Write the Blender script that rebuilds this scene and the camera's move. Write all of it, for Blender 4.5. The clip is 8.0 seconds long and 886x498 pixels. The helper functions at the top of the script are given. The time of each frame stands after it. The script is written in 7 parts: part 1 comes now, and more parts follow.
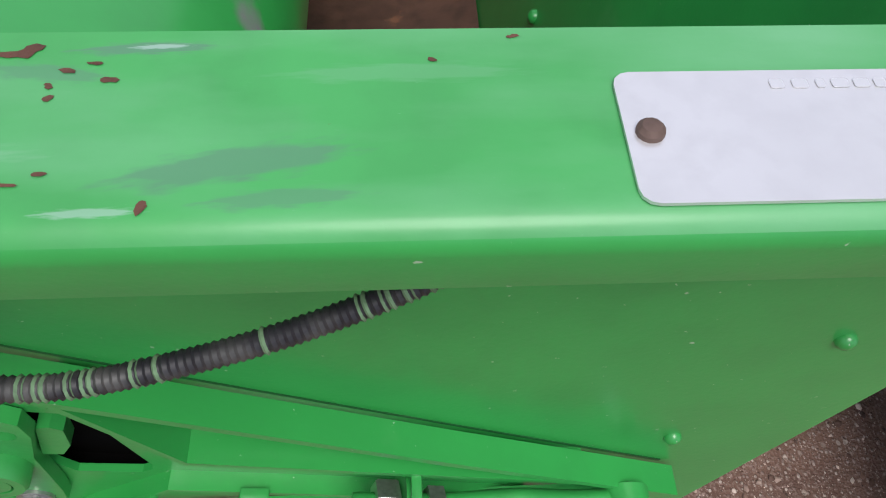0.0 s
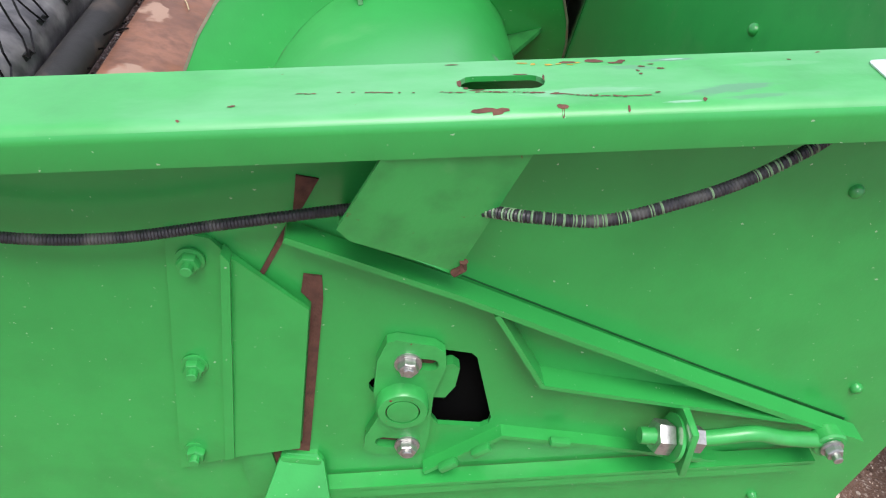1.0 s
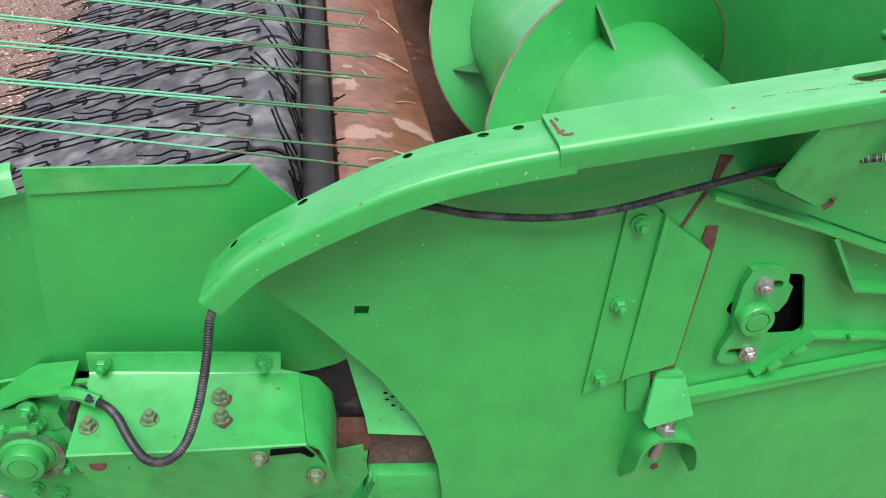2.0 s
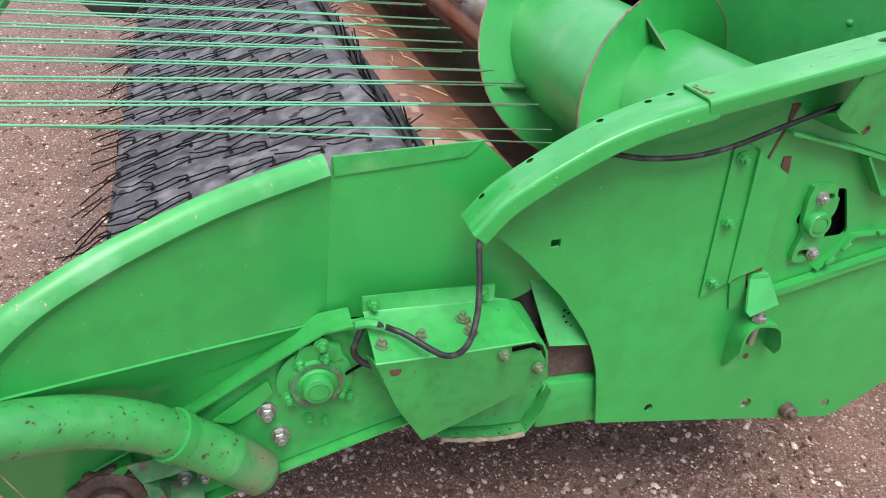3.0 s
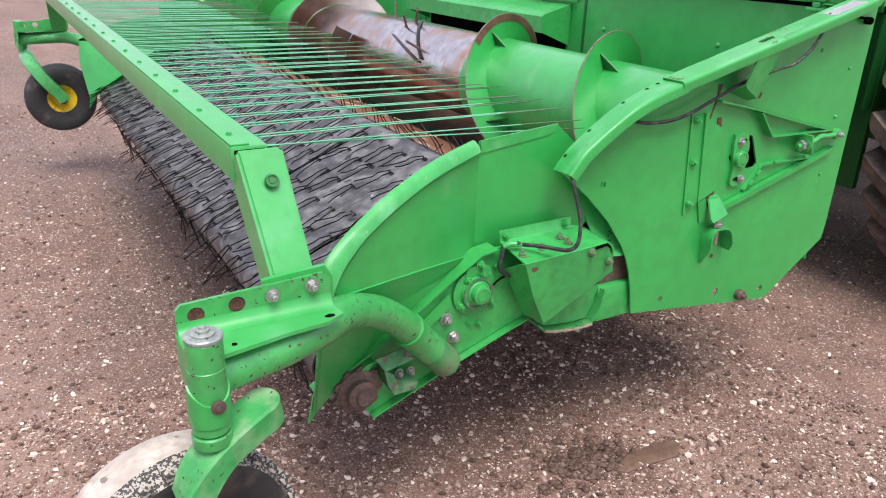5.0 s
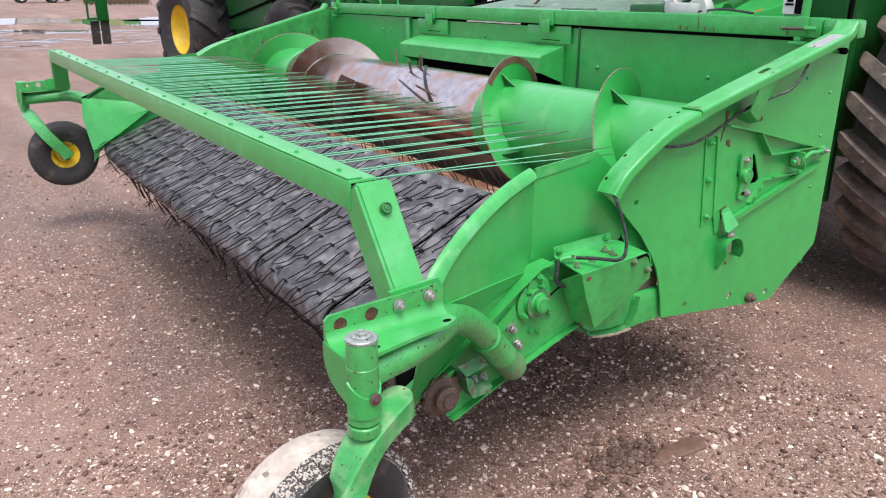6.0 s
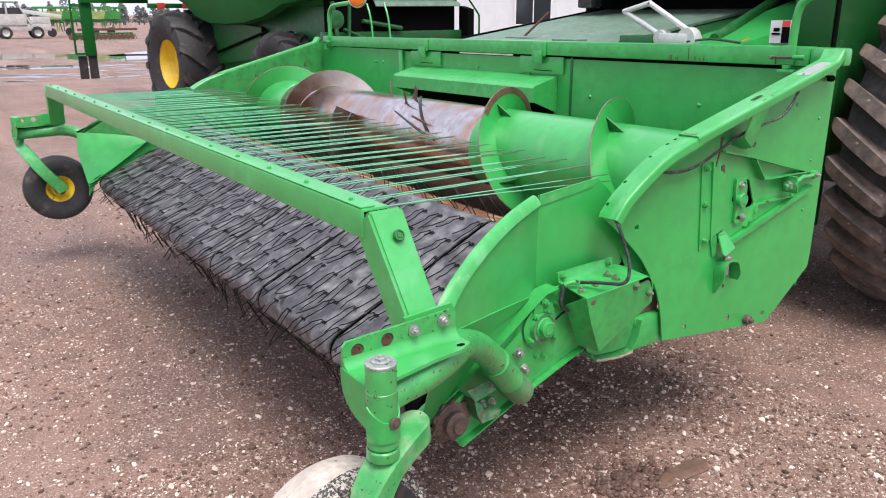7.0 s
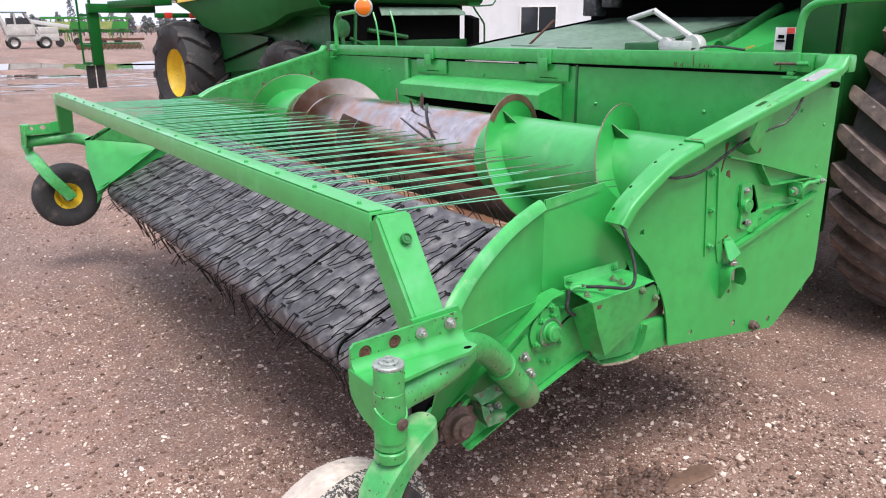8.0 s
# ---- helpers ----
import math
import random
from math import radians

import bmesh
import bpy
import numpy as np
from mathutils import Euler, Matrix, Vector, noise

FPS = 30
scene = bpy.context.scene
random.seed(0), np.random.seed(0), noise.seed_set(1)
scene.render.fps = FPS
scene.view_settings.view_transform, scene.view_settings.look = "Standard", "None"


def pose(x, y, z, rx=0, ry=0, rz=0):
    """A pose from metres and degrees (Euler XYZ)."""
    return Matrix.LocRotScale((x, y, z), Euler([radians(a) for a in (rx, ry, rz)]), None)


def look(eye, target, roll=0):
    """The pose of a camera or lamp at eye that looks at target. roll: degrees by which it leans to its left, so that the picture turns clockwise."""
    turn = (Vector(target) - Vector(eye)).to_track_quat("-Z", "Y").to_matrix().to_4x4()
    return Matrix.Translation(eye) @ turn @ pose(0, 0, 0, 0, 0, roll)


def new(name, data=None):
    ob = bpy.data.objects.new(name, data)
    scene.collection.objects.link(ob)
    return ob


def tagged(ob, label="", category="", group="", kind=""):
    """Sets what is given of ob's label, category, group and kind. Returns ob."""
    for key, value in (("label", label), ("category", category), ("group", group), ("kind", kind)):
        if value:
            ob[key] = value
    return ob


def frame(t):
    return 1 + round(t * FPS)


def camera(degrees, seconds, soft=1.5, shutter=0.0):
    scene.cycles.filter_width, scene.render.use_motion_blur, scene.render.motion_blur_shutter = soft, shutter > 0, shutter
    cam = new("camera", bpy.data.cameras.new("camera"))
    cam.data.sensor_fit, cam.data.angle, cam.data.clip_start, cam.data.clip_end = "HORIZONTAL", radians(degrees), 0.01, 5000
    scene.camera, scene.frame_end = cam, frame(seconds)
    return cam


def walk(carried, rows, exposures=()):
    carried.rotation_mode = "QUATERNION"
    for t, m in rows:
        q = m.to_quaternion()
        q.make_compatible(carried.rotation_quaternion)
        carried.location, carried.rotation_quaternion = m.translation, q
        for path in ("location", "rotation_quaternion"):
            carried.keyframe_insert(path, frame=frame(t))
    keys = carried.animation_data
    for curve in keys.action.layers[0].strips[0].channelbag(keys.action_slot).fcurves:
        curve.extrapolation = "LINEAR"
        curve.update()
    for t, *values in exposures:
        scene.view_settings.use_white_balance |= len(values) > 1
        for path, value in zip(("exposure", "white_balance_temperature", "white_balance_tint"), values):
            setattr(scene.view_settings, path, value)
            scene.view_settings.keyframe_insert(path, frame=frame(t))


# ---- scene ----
cam = camera(60.0, 8.0, soft=1.1)
PATH = [
    (0, (0.681, -0.191, 1.617), (1.195, 0.913, 0.03), 27.3),
    (0.2, (0.63, -0.227, 1.616), (1.133, 0.988, 0.109), 25.1),
    (0.4, (0.582, -0.273, 1.619), (1.068, 1.057, 0.206), 22.8),
    (0.6, (0.529, -0.338, 1.632), (0.984, 1.09, 0.309), 20.9),
    (1, (0.413, -0.507, 1.633), (0.792, 1.038, 0.42), 17.6),
    (1.5, (0.192, -0.663, 1.638), (0.551, 0.927, 0.479), 13.6),
    (2, (-0.104, -0.757, 1.65), (0.312, 0.856, 0.544), 10.6),
    (2.2, (-0.21, -0.807, 1.65), (0.247, 0.815, 0.573), 9.8),
    (3.3, (-0.74, -1.113, 1.663), (-0.085, 0.52, 0.713), 6.0),
    (3.5, (-0.85, -1.15, 1.658), (-0.154, 0.481, 0.735), 5.6),
    (4, (-1.083, -1.23, 1.668), (-0.288, 0.384, 0.795), 4.8),
    (4.5, (-1.258, -1.392, 1.646), (-0.381, 0.21, 0.831), 3.7),
    (4.7, (-1.323, -1.468, 1.652), (-0.413, 0.126, 0.859), 3.1),
    (5.8, (-1.758, -1.575, 1.688), (-0.707, -0.015, 1.009), 0.5),
    (6, (-1.826, -1.577, 1.69), (-0.753, -0.023, 1.03), 0.3),
    (6.5, (-1.881, -1.576, 1.684), (-0.779, -0.024, 1.071), -0.1),
    (7, (-1.894, -1.573, 1.694), (-0.779, -0.02, 1.107), -0.2),
    (7.5, (-1.907, -1.58, 1.681), (-0.792, -0.019, 1.115), -0.2),
    (8, (-1.908, -1.585, 1.686), (-0.8, -0.019, 1.121), -0.3),
]
walk(cam, [(t, look(eye, target, roll)) for t, eye, target, roll in PATH],
     exposures=[(0, -0.55), (0.3, -0.33), (0.6, -0.12), (1.0, 0.05), (4.0, 0.08), (6.0, 0.14), (8.0, 0.18)])

# ---- world and light ----
world = bpy.data.worlds.new("overcast_sky")
scene.world = world
world.use_nodes = True
wn, wl = world.node_tree.nodes, world.node_tree.links
wn.clear()
sky = wn.new("ShaderNodeTexSky")
sky.sky_type = "NISHITA"
sky.sun_disc = False
sky.sun_elevation, sky.sun_rotation = radians(63), radians(196)
sky.air_density, sky.dust_density, sky.ozone_density = 1.0, 4.0, 1.0
grey = wn.new("ShaderNodeMix")
grey.data_type = "RGBA"
grey.inputs["Factor"].default_value = 0.75
wl.new(sky.outputs[0], grey.inputs["A"])
grey.inputs["B"].default_value = (8.9, 9.1, 11.2, 1)
back = wn.new("ShaderNodeBackground")
back.inputs["Strength"].default_value = 0.128
wl.new(grey.outputs["Result"], back.inputs["Color"])
wout = wn.new("ShaderNodeOutputWorld")
wl.new(back.outputs[0], wout.inputs["Surface"])

sun = new("sun", bpy.data.lights.new("sun", "SUN"))
sun.data.energy, sun.data.angle, sun.data.color = 3.9, radians(32), (1.0, 0.97, 0.94)
sun.matrix_world = look((-1.4, -4.9, 10.0), (0, 0, 0))


# ---- materials ----
def surface(name, base, rough=0.5, metal=0.0, grain=0.0, grain_size=0.01, tone=0.0, tone_size=0.3,
            spots=None, spot_size=0.05, spot_amount=0.0, bump=0.0, bump_size=0.004, dust=None, dust_amount=0.0, dust_size=0.15, coat=0.0, streak=None):
    """A node material in real sizes: two scales of tone, stains with their own colour, dust and fine relief."""
    m = bpy.data.materials.new(name)
    m.use_nodes = True
    n, l = m.node_tree.nodes, m.node_tree.links
    bsdf = n["Principled BSDF"]
    co = n.new("ShaderNodeTexCoord").outputs["Object"]

    def noise_at(size, detail=4.0, offset=0.0, pull=None):
        t = n.new("ShaderNodeTexNoise")
        t.inputs["Scale"].default_value = 1.0 / size
        t.inputs["Detail"].default_value = detail
        if offset:
            shift = n.new("ShaderNodeVectorMath")
            shift.inputs[1].default_value = (offset, offset * 1.7, -offset)
            l.new(co, shift.inputs[0])
            if pull:
                grow = n.new("ShaderNodeVectorMath")
                grow.operation = "MULTIPLY"
                grow.inputs[1].default_value = pull
                l.new(shift.outputs[0], grow.inputs[0])
                l.new(grow.outputs[0], t.inputs["Vector"])
            else:
                l.new(shift.outputs[0], t.inputs["Vector"])
        else:
            l.new(co, t.inputs["Vector"])
        return t.outputs["Fac"]

    def ramp(fac, lo, hi):
        r = n.new("ShaderNodeMapRange")
        r.inputs["From Min"].default_value, r.inputs["From Max"].default_value = lo, hi
        r.clamp = True
        l.new(fac, r.inputs["Value"])
        return r.outputs["Result"]

    def mix(fac, a, b):
        x = n.new("ShaderNodeMix")
        x.data_type = "RGBA"
        l.new(fac, x.inputs["Factor"])
        for socket, v in ((x.inputs["A"], a), (x.inputs["B"], b)):
            if isinstance(v, tuple):
                socket.default_value = (*v[:3], 1)
            else:
                l.new(v, socket)
        return x.outputs["Result"]

    colour = tuple(base)
    if tone:
        lo, hi = tuple(c * (1 - tone) for c in base), tuple(min(1, c * (1 + tone)) for c in base)
        colour = mix(ramp(noise_at(tone_size, 3), 0.3, 0.7), lo, hi)
    if grain:
        dark = tuple(c * (1 - grain) for c in base)
        colour = mix(ramp(noise_at(grain_size, 6, 3.1), 0.42, 0.68), colour, dark)
    if dust:
        colour = mix(ramp(noise_at(dust_size, 8, 7.7, streak), 0.68 - 0.3 * dust_amount, 0.85 - 0.15 * dust_amount), colour, dust)
    rough_in = None
    if spots:
        edge = 0.76 - 0.3 * spot_amount
        fac = ramp(noise_at(spot_size, 7, 12.3), edge, edge + 0.04)
        colour = mix(fac, colour, spots)
        rough_in = n.new("ShaderNodeMapRange")
        rough_in.inputs["To Min"].default_value, rough_in.inputs["To Max"].default_value = rough, 0.85
        l.new(fac, rough_in.inputs["Value"])
    if isinstance(colour, tuple):
        bsdf.inputs["Base Color"].default_value = (*colour, 1)
    else:
        l.new(colour, bsdf.inputs["Base Color"])
    bsdf.inputs["Roughness"].default_value = rough
    if rough_in:
        l.new(rough_in.outputs["Result"], bsdf.inputs["Roughness"])
    bsdf.inputs["Metallic"].default_value = metal
    bsdf.inputs["Coat Weight"].default_value = coat
    bsdf.inputs["Coat Roughness"].default_value = 0.22
    if bump:
        b = n.new("ShaderNodeBump")
        b.inputs["Distance"].default_value = bump
        b.inputs["Strength"].default_value = 0.6
        l.new(noise_at(bump_size, 5, 1.3), b.inputs["Height"])
        l.new(b.outputs[0], bsdf.inputs["Normal"])
    return m


RUST = (0.16, 0.045, 0.022)
GREEN = (0.034, 0.336, 0.070)
DUSTY = (0.14, 0.39, 0.15)
green = surface("green_paint", (0.029, 0.332, 0.065), 0.36, 0, 0.10, 0.06, 0.10, 0.35, (0.36, 0.52, 0.34), 0.0055, 0.19, 0.00022, 0.004, (0.115, 0.375, 0.130), 0.10, 0.22, coat=0.5)
green_worn = surface("worn_green_paint", GREEN, 0.42, 0, 0.18, 0.03, 0.14, 0.2, RUST, 0.011, 0.19, 0.0003, 0.005, DUSTY, 0.20, 0.1, coat=0.4)
cap_paint = surface("streaked_cap_paint", (0.052, 0.350, 0.085), 0.46, 0, 0.12, 0.03, 0.10, 0.12, RUST, 0.012, 0.06, 0.0002, 0.005, (0.135, 0.42, 0.185), 0.75, 0.05, coat=0.25, streak=(0.30, 1.0, 0.6))
green_faded = surface("faded_green_paint", (0.045, 0.355, 0.080), 0.36, 0, 0.10, 0.04, 0.12, 0.25, RUST, 0.012, 0.12, 0.0003, 0.005, (0.12, 0.43, 0.175), 0.40, 0.14, coat=0.5)
green_rough = surface("chipped_green_paint", (0.045, 0.333, 0.078), 0.42, 0, 0.18, 0.03, 0.15, 0.1, (0.055, 0.032, 0.022), 0.011, 0.42, 0.0006, 0.006, (0.17, 0.36, 0.17), 0.25, 0.08, coat=0.6)
green_grimy = surface("grimy_green_paint", (0.045, 0.19, 0.07), 0.65, 0, 0.3, 0.02, 0.2, 0.08, (0.12, 0.085, 0.065), 0.03, 0.62, 0.001, 0.006, (0.17, 0.26, 0.15), 0.7, 0.04)
green_dark = surface("dark_green_paint_and_shade", (0.010, 0.10, 0.022), 0.4, 0, 0.2, 0.05, 0.15, 0.5, bump=0.0008, dust=(0.08, 0.16, 0.08), dust_amount=0.3)
green_far = surface("combine_green_paint", (0.009, 0.100, 0.018), 0.50, 0, 0.1, 0.2, 0.15, 1.0)
green_far.node_tree.nodes["Principled BSDF"].inputs["Specular IOR Level"].default_value = 0.10
# far inner sheets: shade and dirt both go into this darker green
green_shaded_dirty = surface("shaded_dirty_green_paint", (0.030, 0.235, 0.050), 0.50, 0, 0.3, 0.05, 0.2, 0.25, (0.085, 0.060, 0.040), 0.06, 0.36, 0.0004, 0.006, (0.075, 0.19, 0.065), 0.4, 0.15)
rust = surface("rust", (0.125, 0.052, 0.034), 0.85, 0, 0.4, 0.01, 0.3, 0.05, bump=0.002)
rusty_pan = surface("rusty_steel_strip", (0.25, 0.115, 0.070), 0.40, 0.2, 0.35, 0.03, 0.3, 0.12, (0.38, 0.25, 0.19), 0.10, 0.40, 0.0008, 0.01, (0.27, 0.105, 0.045), 0.5, 0.09)
pan_dark = surface("dark_rusty_pan", (0.105, 0.050, 0.032), 0.6, 0.2, 0.4, 0.03, 0.3, 0.15, (0.17, 0.075, 0.042), 0.09, 0.40, 0.0012, 0.012)
worn_steel = surface("worn_steel", (0.60, 0.55, 0.545), 0.24, 1.0, 0.2, 0.05, 0.2, 0.25, (0.16, 0.075, 0.045), 0.03, 0.20, 0.0002, 0.02, (0.52, 0.25, 0.12), 0.85, 0.16)
rusty_flight = surface("rust_brown_flight", (0.17, 0.085, 0.060), 0.5, 0.3, 0.35, 0.03, 0.3, 0.12, (0.05, 0.22, 0.06), 0.06, 0.35, 0.0005, 0.01)
flight_steel = surface("rusty_flight_steel", (0.40, 0.35, 0.33), 0.38, 0.7, 0.2, 0.05, 0.2, 0.2, (0.20, 0.10, 0.06), 0.03, 0.18, 0.0003, 0.01, (0.17, 0.11, 0.08), 0.8, 0.22)
dried_mud = surface("dried_pale_mud", (0.32, 0.27, 0.19), 0.9, 0, 0.4, 0.01, 0.3, 0.03, bump=0.004, bump_size=0.01)
washer_steel = surface("dirty_washer_steel", (0.33, 0.36, 0.33), 0.5, 0.4, 0.3, 0.008, 0.2, 0.02, (0.10, 0.07, 0.06), 0.012, 0.4)
bolt_grime = surface("grimy_painted_bolt", (0.15, 0.23, 0.12), 0.5, 0.2, 0.3, 0.008, 0.2, 0.02, (0.12, 0.06, 0.04), 0.010, 0.45)
zinc = surface("zinc_steel", (0.50, 0.50, 0.48), 0.32, 0.85, 0.25, 0.004, 0.1, 0.03, bump=0.0004, bump_size=0.002)
white_plate = surface("aluminium_plate", (0.78, 0.78, 0.79), 0.27, 0.6, 0.06, 0.01, 0.04, 0.05)
faint_print = surface("faint_print", (0.80, 0.80, 0.81), 0.30, 0.6)
# near-black for black parts, and in place of shade in openings
black = surface("black_paint_and_shade", (0.003, 0.003, 0.003), 0.9)
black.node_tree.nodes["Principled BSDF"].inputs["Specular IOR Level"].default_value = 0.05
loom_black = surface("black_plastic_loom", (0.022, 0.022, 0.026), 0.45, 0, 0.3, 0.006, bump=0.0003, dust=(0.11, 0.11, 0.10), dust_amount=0.55, dust_size=0.03)
loom_green = surface("oversprayed_loom", (0.16, 0.28, 0.15), 0.5, 0, 0.3, 0.004)
belt_rubber = surface("dusty_belt_rubber", (0.070, 0.066, 0.070), 0.40, 0, 0.4, 0.02, 0.4, 0.10, (0.030, 0.030, 0.032), 0.07, 0.34, 0.001, 0.01, (0.24, 0.230, 0.228), 0.72, 0.06)
# pale spots paint highlights of the polished wire into the colour
tooth_steel = surface("belt_tooth_steel", (0.040, 0.039, 0.041), 0.28, 0.8, 0.3, 0.02, 0.2, 0.2, (0.50, 0.48, 0.47), 0.10, 0.24)
rod_green = surface("green_wind_rod", (0.13, 0.43, 0.235), 0.16, 0, 0.1, 0.05, coat=1.0)
rod_rusty = surface("worn_wind_rod_tip", (0.075, 0.19, 0.085), 0.35, 0.2, 0.2, 0.02, 0.2, 0.05, (0.17, 0.10, 0.075), 0.035, 0.70)
dirty_iron = surface("dirty_iron", (0.120, 0.078, 0.064), 0.7, 0.2, 0.4, 0.01, 0.3, 0.04, (0.17, 0.115, 0.09), 0.03, 0.35, 0.001)
drum_paint = surface("worn_drum_paint", GREEN, 0.36, 0, 0.10, 0.05, 0.10, 0.3, (0.20, 0.19, 0.20), 0.28, 0.40, 0.0002, 0.01, DUSTY, 0.15, 0.2, coat=0.6)
tyre_rubber = surface("tyre_rubber", (0.022, 0.021, 0.021), 0.7, 0, 0.3, 0.02, 0.2, 0.1, bump=0.001, dust=(0.10, 0.075, 0.06), dust_amount=0.35, dust_size=0.1)
tyre_dusty = surface("dusty_tyre_rubber", (0.055, 0.049, 0.047), 0.8, 0, 0.3, 0.03, 0.25, 0.15, bump=0.002, dust=(0.11, 0.09, 0.08), dust_amount=0.5, dust_size=0.12)
tyre_muddy = surface("muddy_tyre_rubber", (0.14, 0.105, 0.092), 0.8, 0, 0.4, 0.03, 0.3, 0.10, (0.36, 0.29, 0.25), 0.05, 0.28, 0.005, 0.020, (0.30, 0.205, 0.16), 0.75, 0.10)
tyre_white = surface("dust_whitened_tyre", (0.52, 0.445, 0.385), 0.85, 0, 0.25, 0.02, 0.2, 0.06, (0.20, 0.17, 0.15), 0.03, 0.38, 0.0015)
tyre_speckled = surface("speckled_tyre_tread", (0.06, 0.055, 0.052), 0.8, 0, 0.3, 0.02, 0.2, 0.06, (0.42, 0.37, 0.32), 0.006, 0.86, 0.002)
yellow = surface("yellow_rim_paint", (0.72, 0.48, 0.02), 0.4, 0, 0.15, 0.03, 0.1, 0.1, RUST, 0.03, 0.3)
amber = surface("amber_lens", (0.75, 0.16, 0.005), 0.15, coat=0.5)
white_wall = surface("white_steel_siding", (0.60, 0.61, 0.62), 0.5, 0, 0.05, 0.3, 0.05, 2.0)
white_paint = surface("white_machine_paint", (0.72, 0.71, 0.68), 0.45, 0, 0.2, 0.1, 0.1, 0.5)
glass_dark = surface("dark_glass", (0.02, 0.024, 0.028), 0.06, coat=0.6)
red_print = surface("red_print", (0.62, 0.05, 0.03), 0.4)
silver_paint = surface("silver_paint", (0.60, 0.60, 0.57), 0.4, 0.4, 0.15, 0.02)


# ---- building tools ----
def finish(name, bm, material, smooth=35):
    bmesh.ops.recalc_face_normals(bm, faces=bm.faces)
    me = bpy.data.meshes.new(name)
    bm.to_mesh(me)
    bm.free()
    me.materials.append(material)
    if smooth:
        for p in me.polygons:
            p.use_smooth = True
        me.set_sharp_from_angle(angle=radians(smooth))
    return me


def part(name, bm, material, parent, label="", smooth=35):
    """Links a bmesh as one mesh object under a thing or a part."""
    ob = new(name, finish(name, bm, material, smooth) if isinstance(bm, bmesh.types.BMesh) else bm)
    ob.parent = parent
    if label:
        ob["label"] = label
    return ob


def thing(name, label, category, at=None, group="", kind=""):
    ob = tagged(new(name), label, category, group, kind)
    if at is not None:
        ob.matrix_basis = at
    return ob


def fan(bm, rings, closed=True, caps=True):
    """Skins a row of rings of points into quads."""
    vs = [[bm.verts.new(p) for p in ring] for ring in rings]
    k = len(vs[0])
    for a, b in zip(vs, vs[1:]):
        for i in range(k if closed else k - 1):
            bm.faces.new((a[i], a[(i + 1) % k], b[(i + 1) % k], b[i]))
    if caps and closed:
        bm.faces.new(vs[0][::-1])
        bm.faces.new(vs[-1])
    return bm


def box(x0, x1, y0, y1, z0, z1, bevel=0.0, bm=None, m=None):
    bm = bm or bmesh.new()
    r = bmesh.ops.create_cube(bm, size=1)
    mm = Matrix.Translation(((x0 + x1) / 2, (y0 + y1) / 2, (z0 + z1) / 2)) @ Matrix.Diagonal((x1 - x0, y1 - y0, z1 - z0, 1))
    bmesh.ops.transform(bm, matrix=(m @ mm) if m else mm, verts=r["verts"])
    if bevel:
        es = list({e for v in r["verts"] for e in v.link_edges})
        bmesh.ops.bevel(bm, geom=es, offset=bevel, segments=2, affect="EDGES", profile=0.6)
    return bm


def plate(outline, y0, y1, holes=(), bevel=0.0, bm=None):
    """A sheet: an outline in x and z with holes, from y0 to y1. y0 and y1 may be functions of x and z."""
    bm = bm or bmesh.new()
    f0 = y0 if callable(y0) else (lambda x, z: y0)
    f1 = y1 if callable(y1) else (lambda x, z: y1)
    loops, edges = [], []
    for ring in (outline, *holes):
        vs = [bm.verts.new((x, f0(x, z), z)) for x, z in ring]
        edges += [bm.edges.new((vs[i], vs[(i + 1) % len(vs)])) for i in range(len(vs))]
        loops.append(vs)
    if holes:
        faces = [g for g in bmesh.ops.triangle_fill(bm, use_beauty=True, use_dissolve=False, edges=edges)["geom"] if isinstance(g, bmesh.types.BMFace)]
    else:
        faces = [bm.faces.new(loops[0])]
    twin = {}
    for vs in loops:
        for v in vs:
            twin[v] = bm.verts.new((v.co.x, f1(v.co.x, v.co.z), v.co.z))
    for f in faces:
        bm.faces.new([twin[v] for v in reversed(f.verts)])
    for vs in loops:
        for i in range(len(vs)):
            a, b = vs[i], vs[(i + 1) % len(vs)]
            bm.faces.new((a, b, twin[b], twin[a]))
    return bm


def circle(x, z, r, k=14, squash=1.0, start=0.0):
    return [(x + r * math.cos(start + 2 * math.pi * i / k), z + squash * r * math.sin(start + 2 * math.pi * i / k)) for i in range(k)]


def slot(x, z, half, r, turn=0.0, k=7):
    """A long hole with round ends."""
    pts = [(half + r * math.cos(a), r * math.sin(a)) for a in np.linspace(-math.pi / 2, math.pi / 2, k)]
    pts += [(-half + r * math.cos(a), r * math.sin(a)) for a in np.linspace(math.pi / 2, 1.5 * math.pi, k)]
    c, s = math.cos(turn), math.sin(turn)
    return [(x + c * u - s * v, z + s * u + c * v) for u, v in pts]


def smooth_path(pts, step=0.02, closed=False):
    """A Catmull-Rom line through points, at even steps."""
    p = [Vector(q) for q in pts]
    p = [p[0] * 2 - p[1], *p, p[-1] * 2 - p[-2]]
    out = []
    for a, b, c, d in zip(p, p[1:], p[2:], p[3:]):
        k = max(1, int((c - b).length / step))
        for i in range(k):
            t = i / k
            out.append(0.5 * ((2 * b) + (c - a) * t + (2 * a - 5 * b + 4 * c - d) * t * t + (3 * b - a - 3 * c + d) * t ** 3))
    out.append(p[-2])
    return out


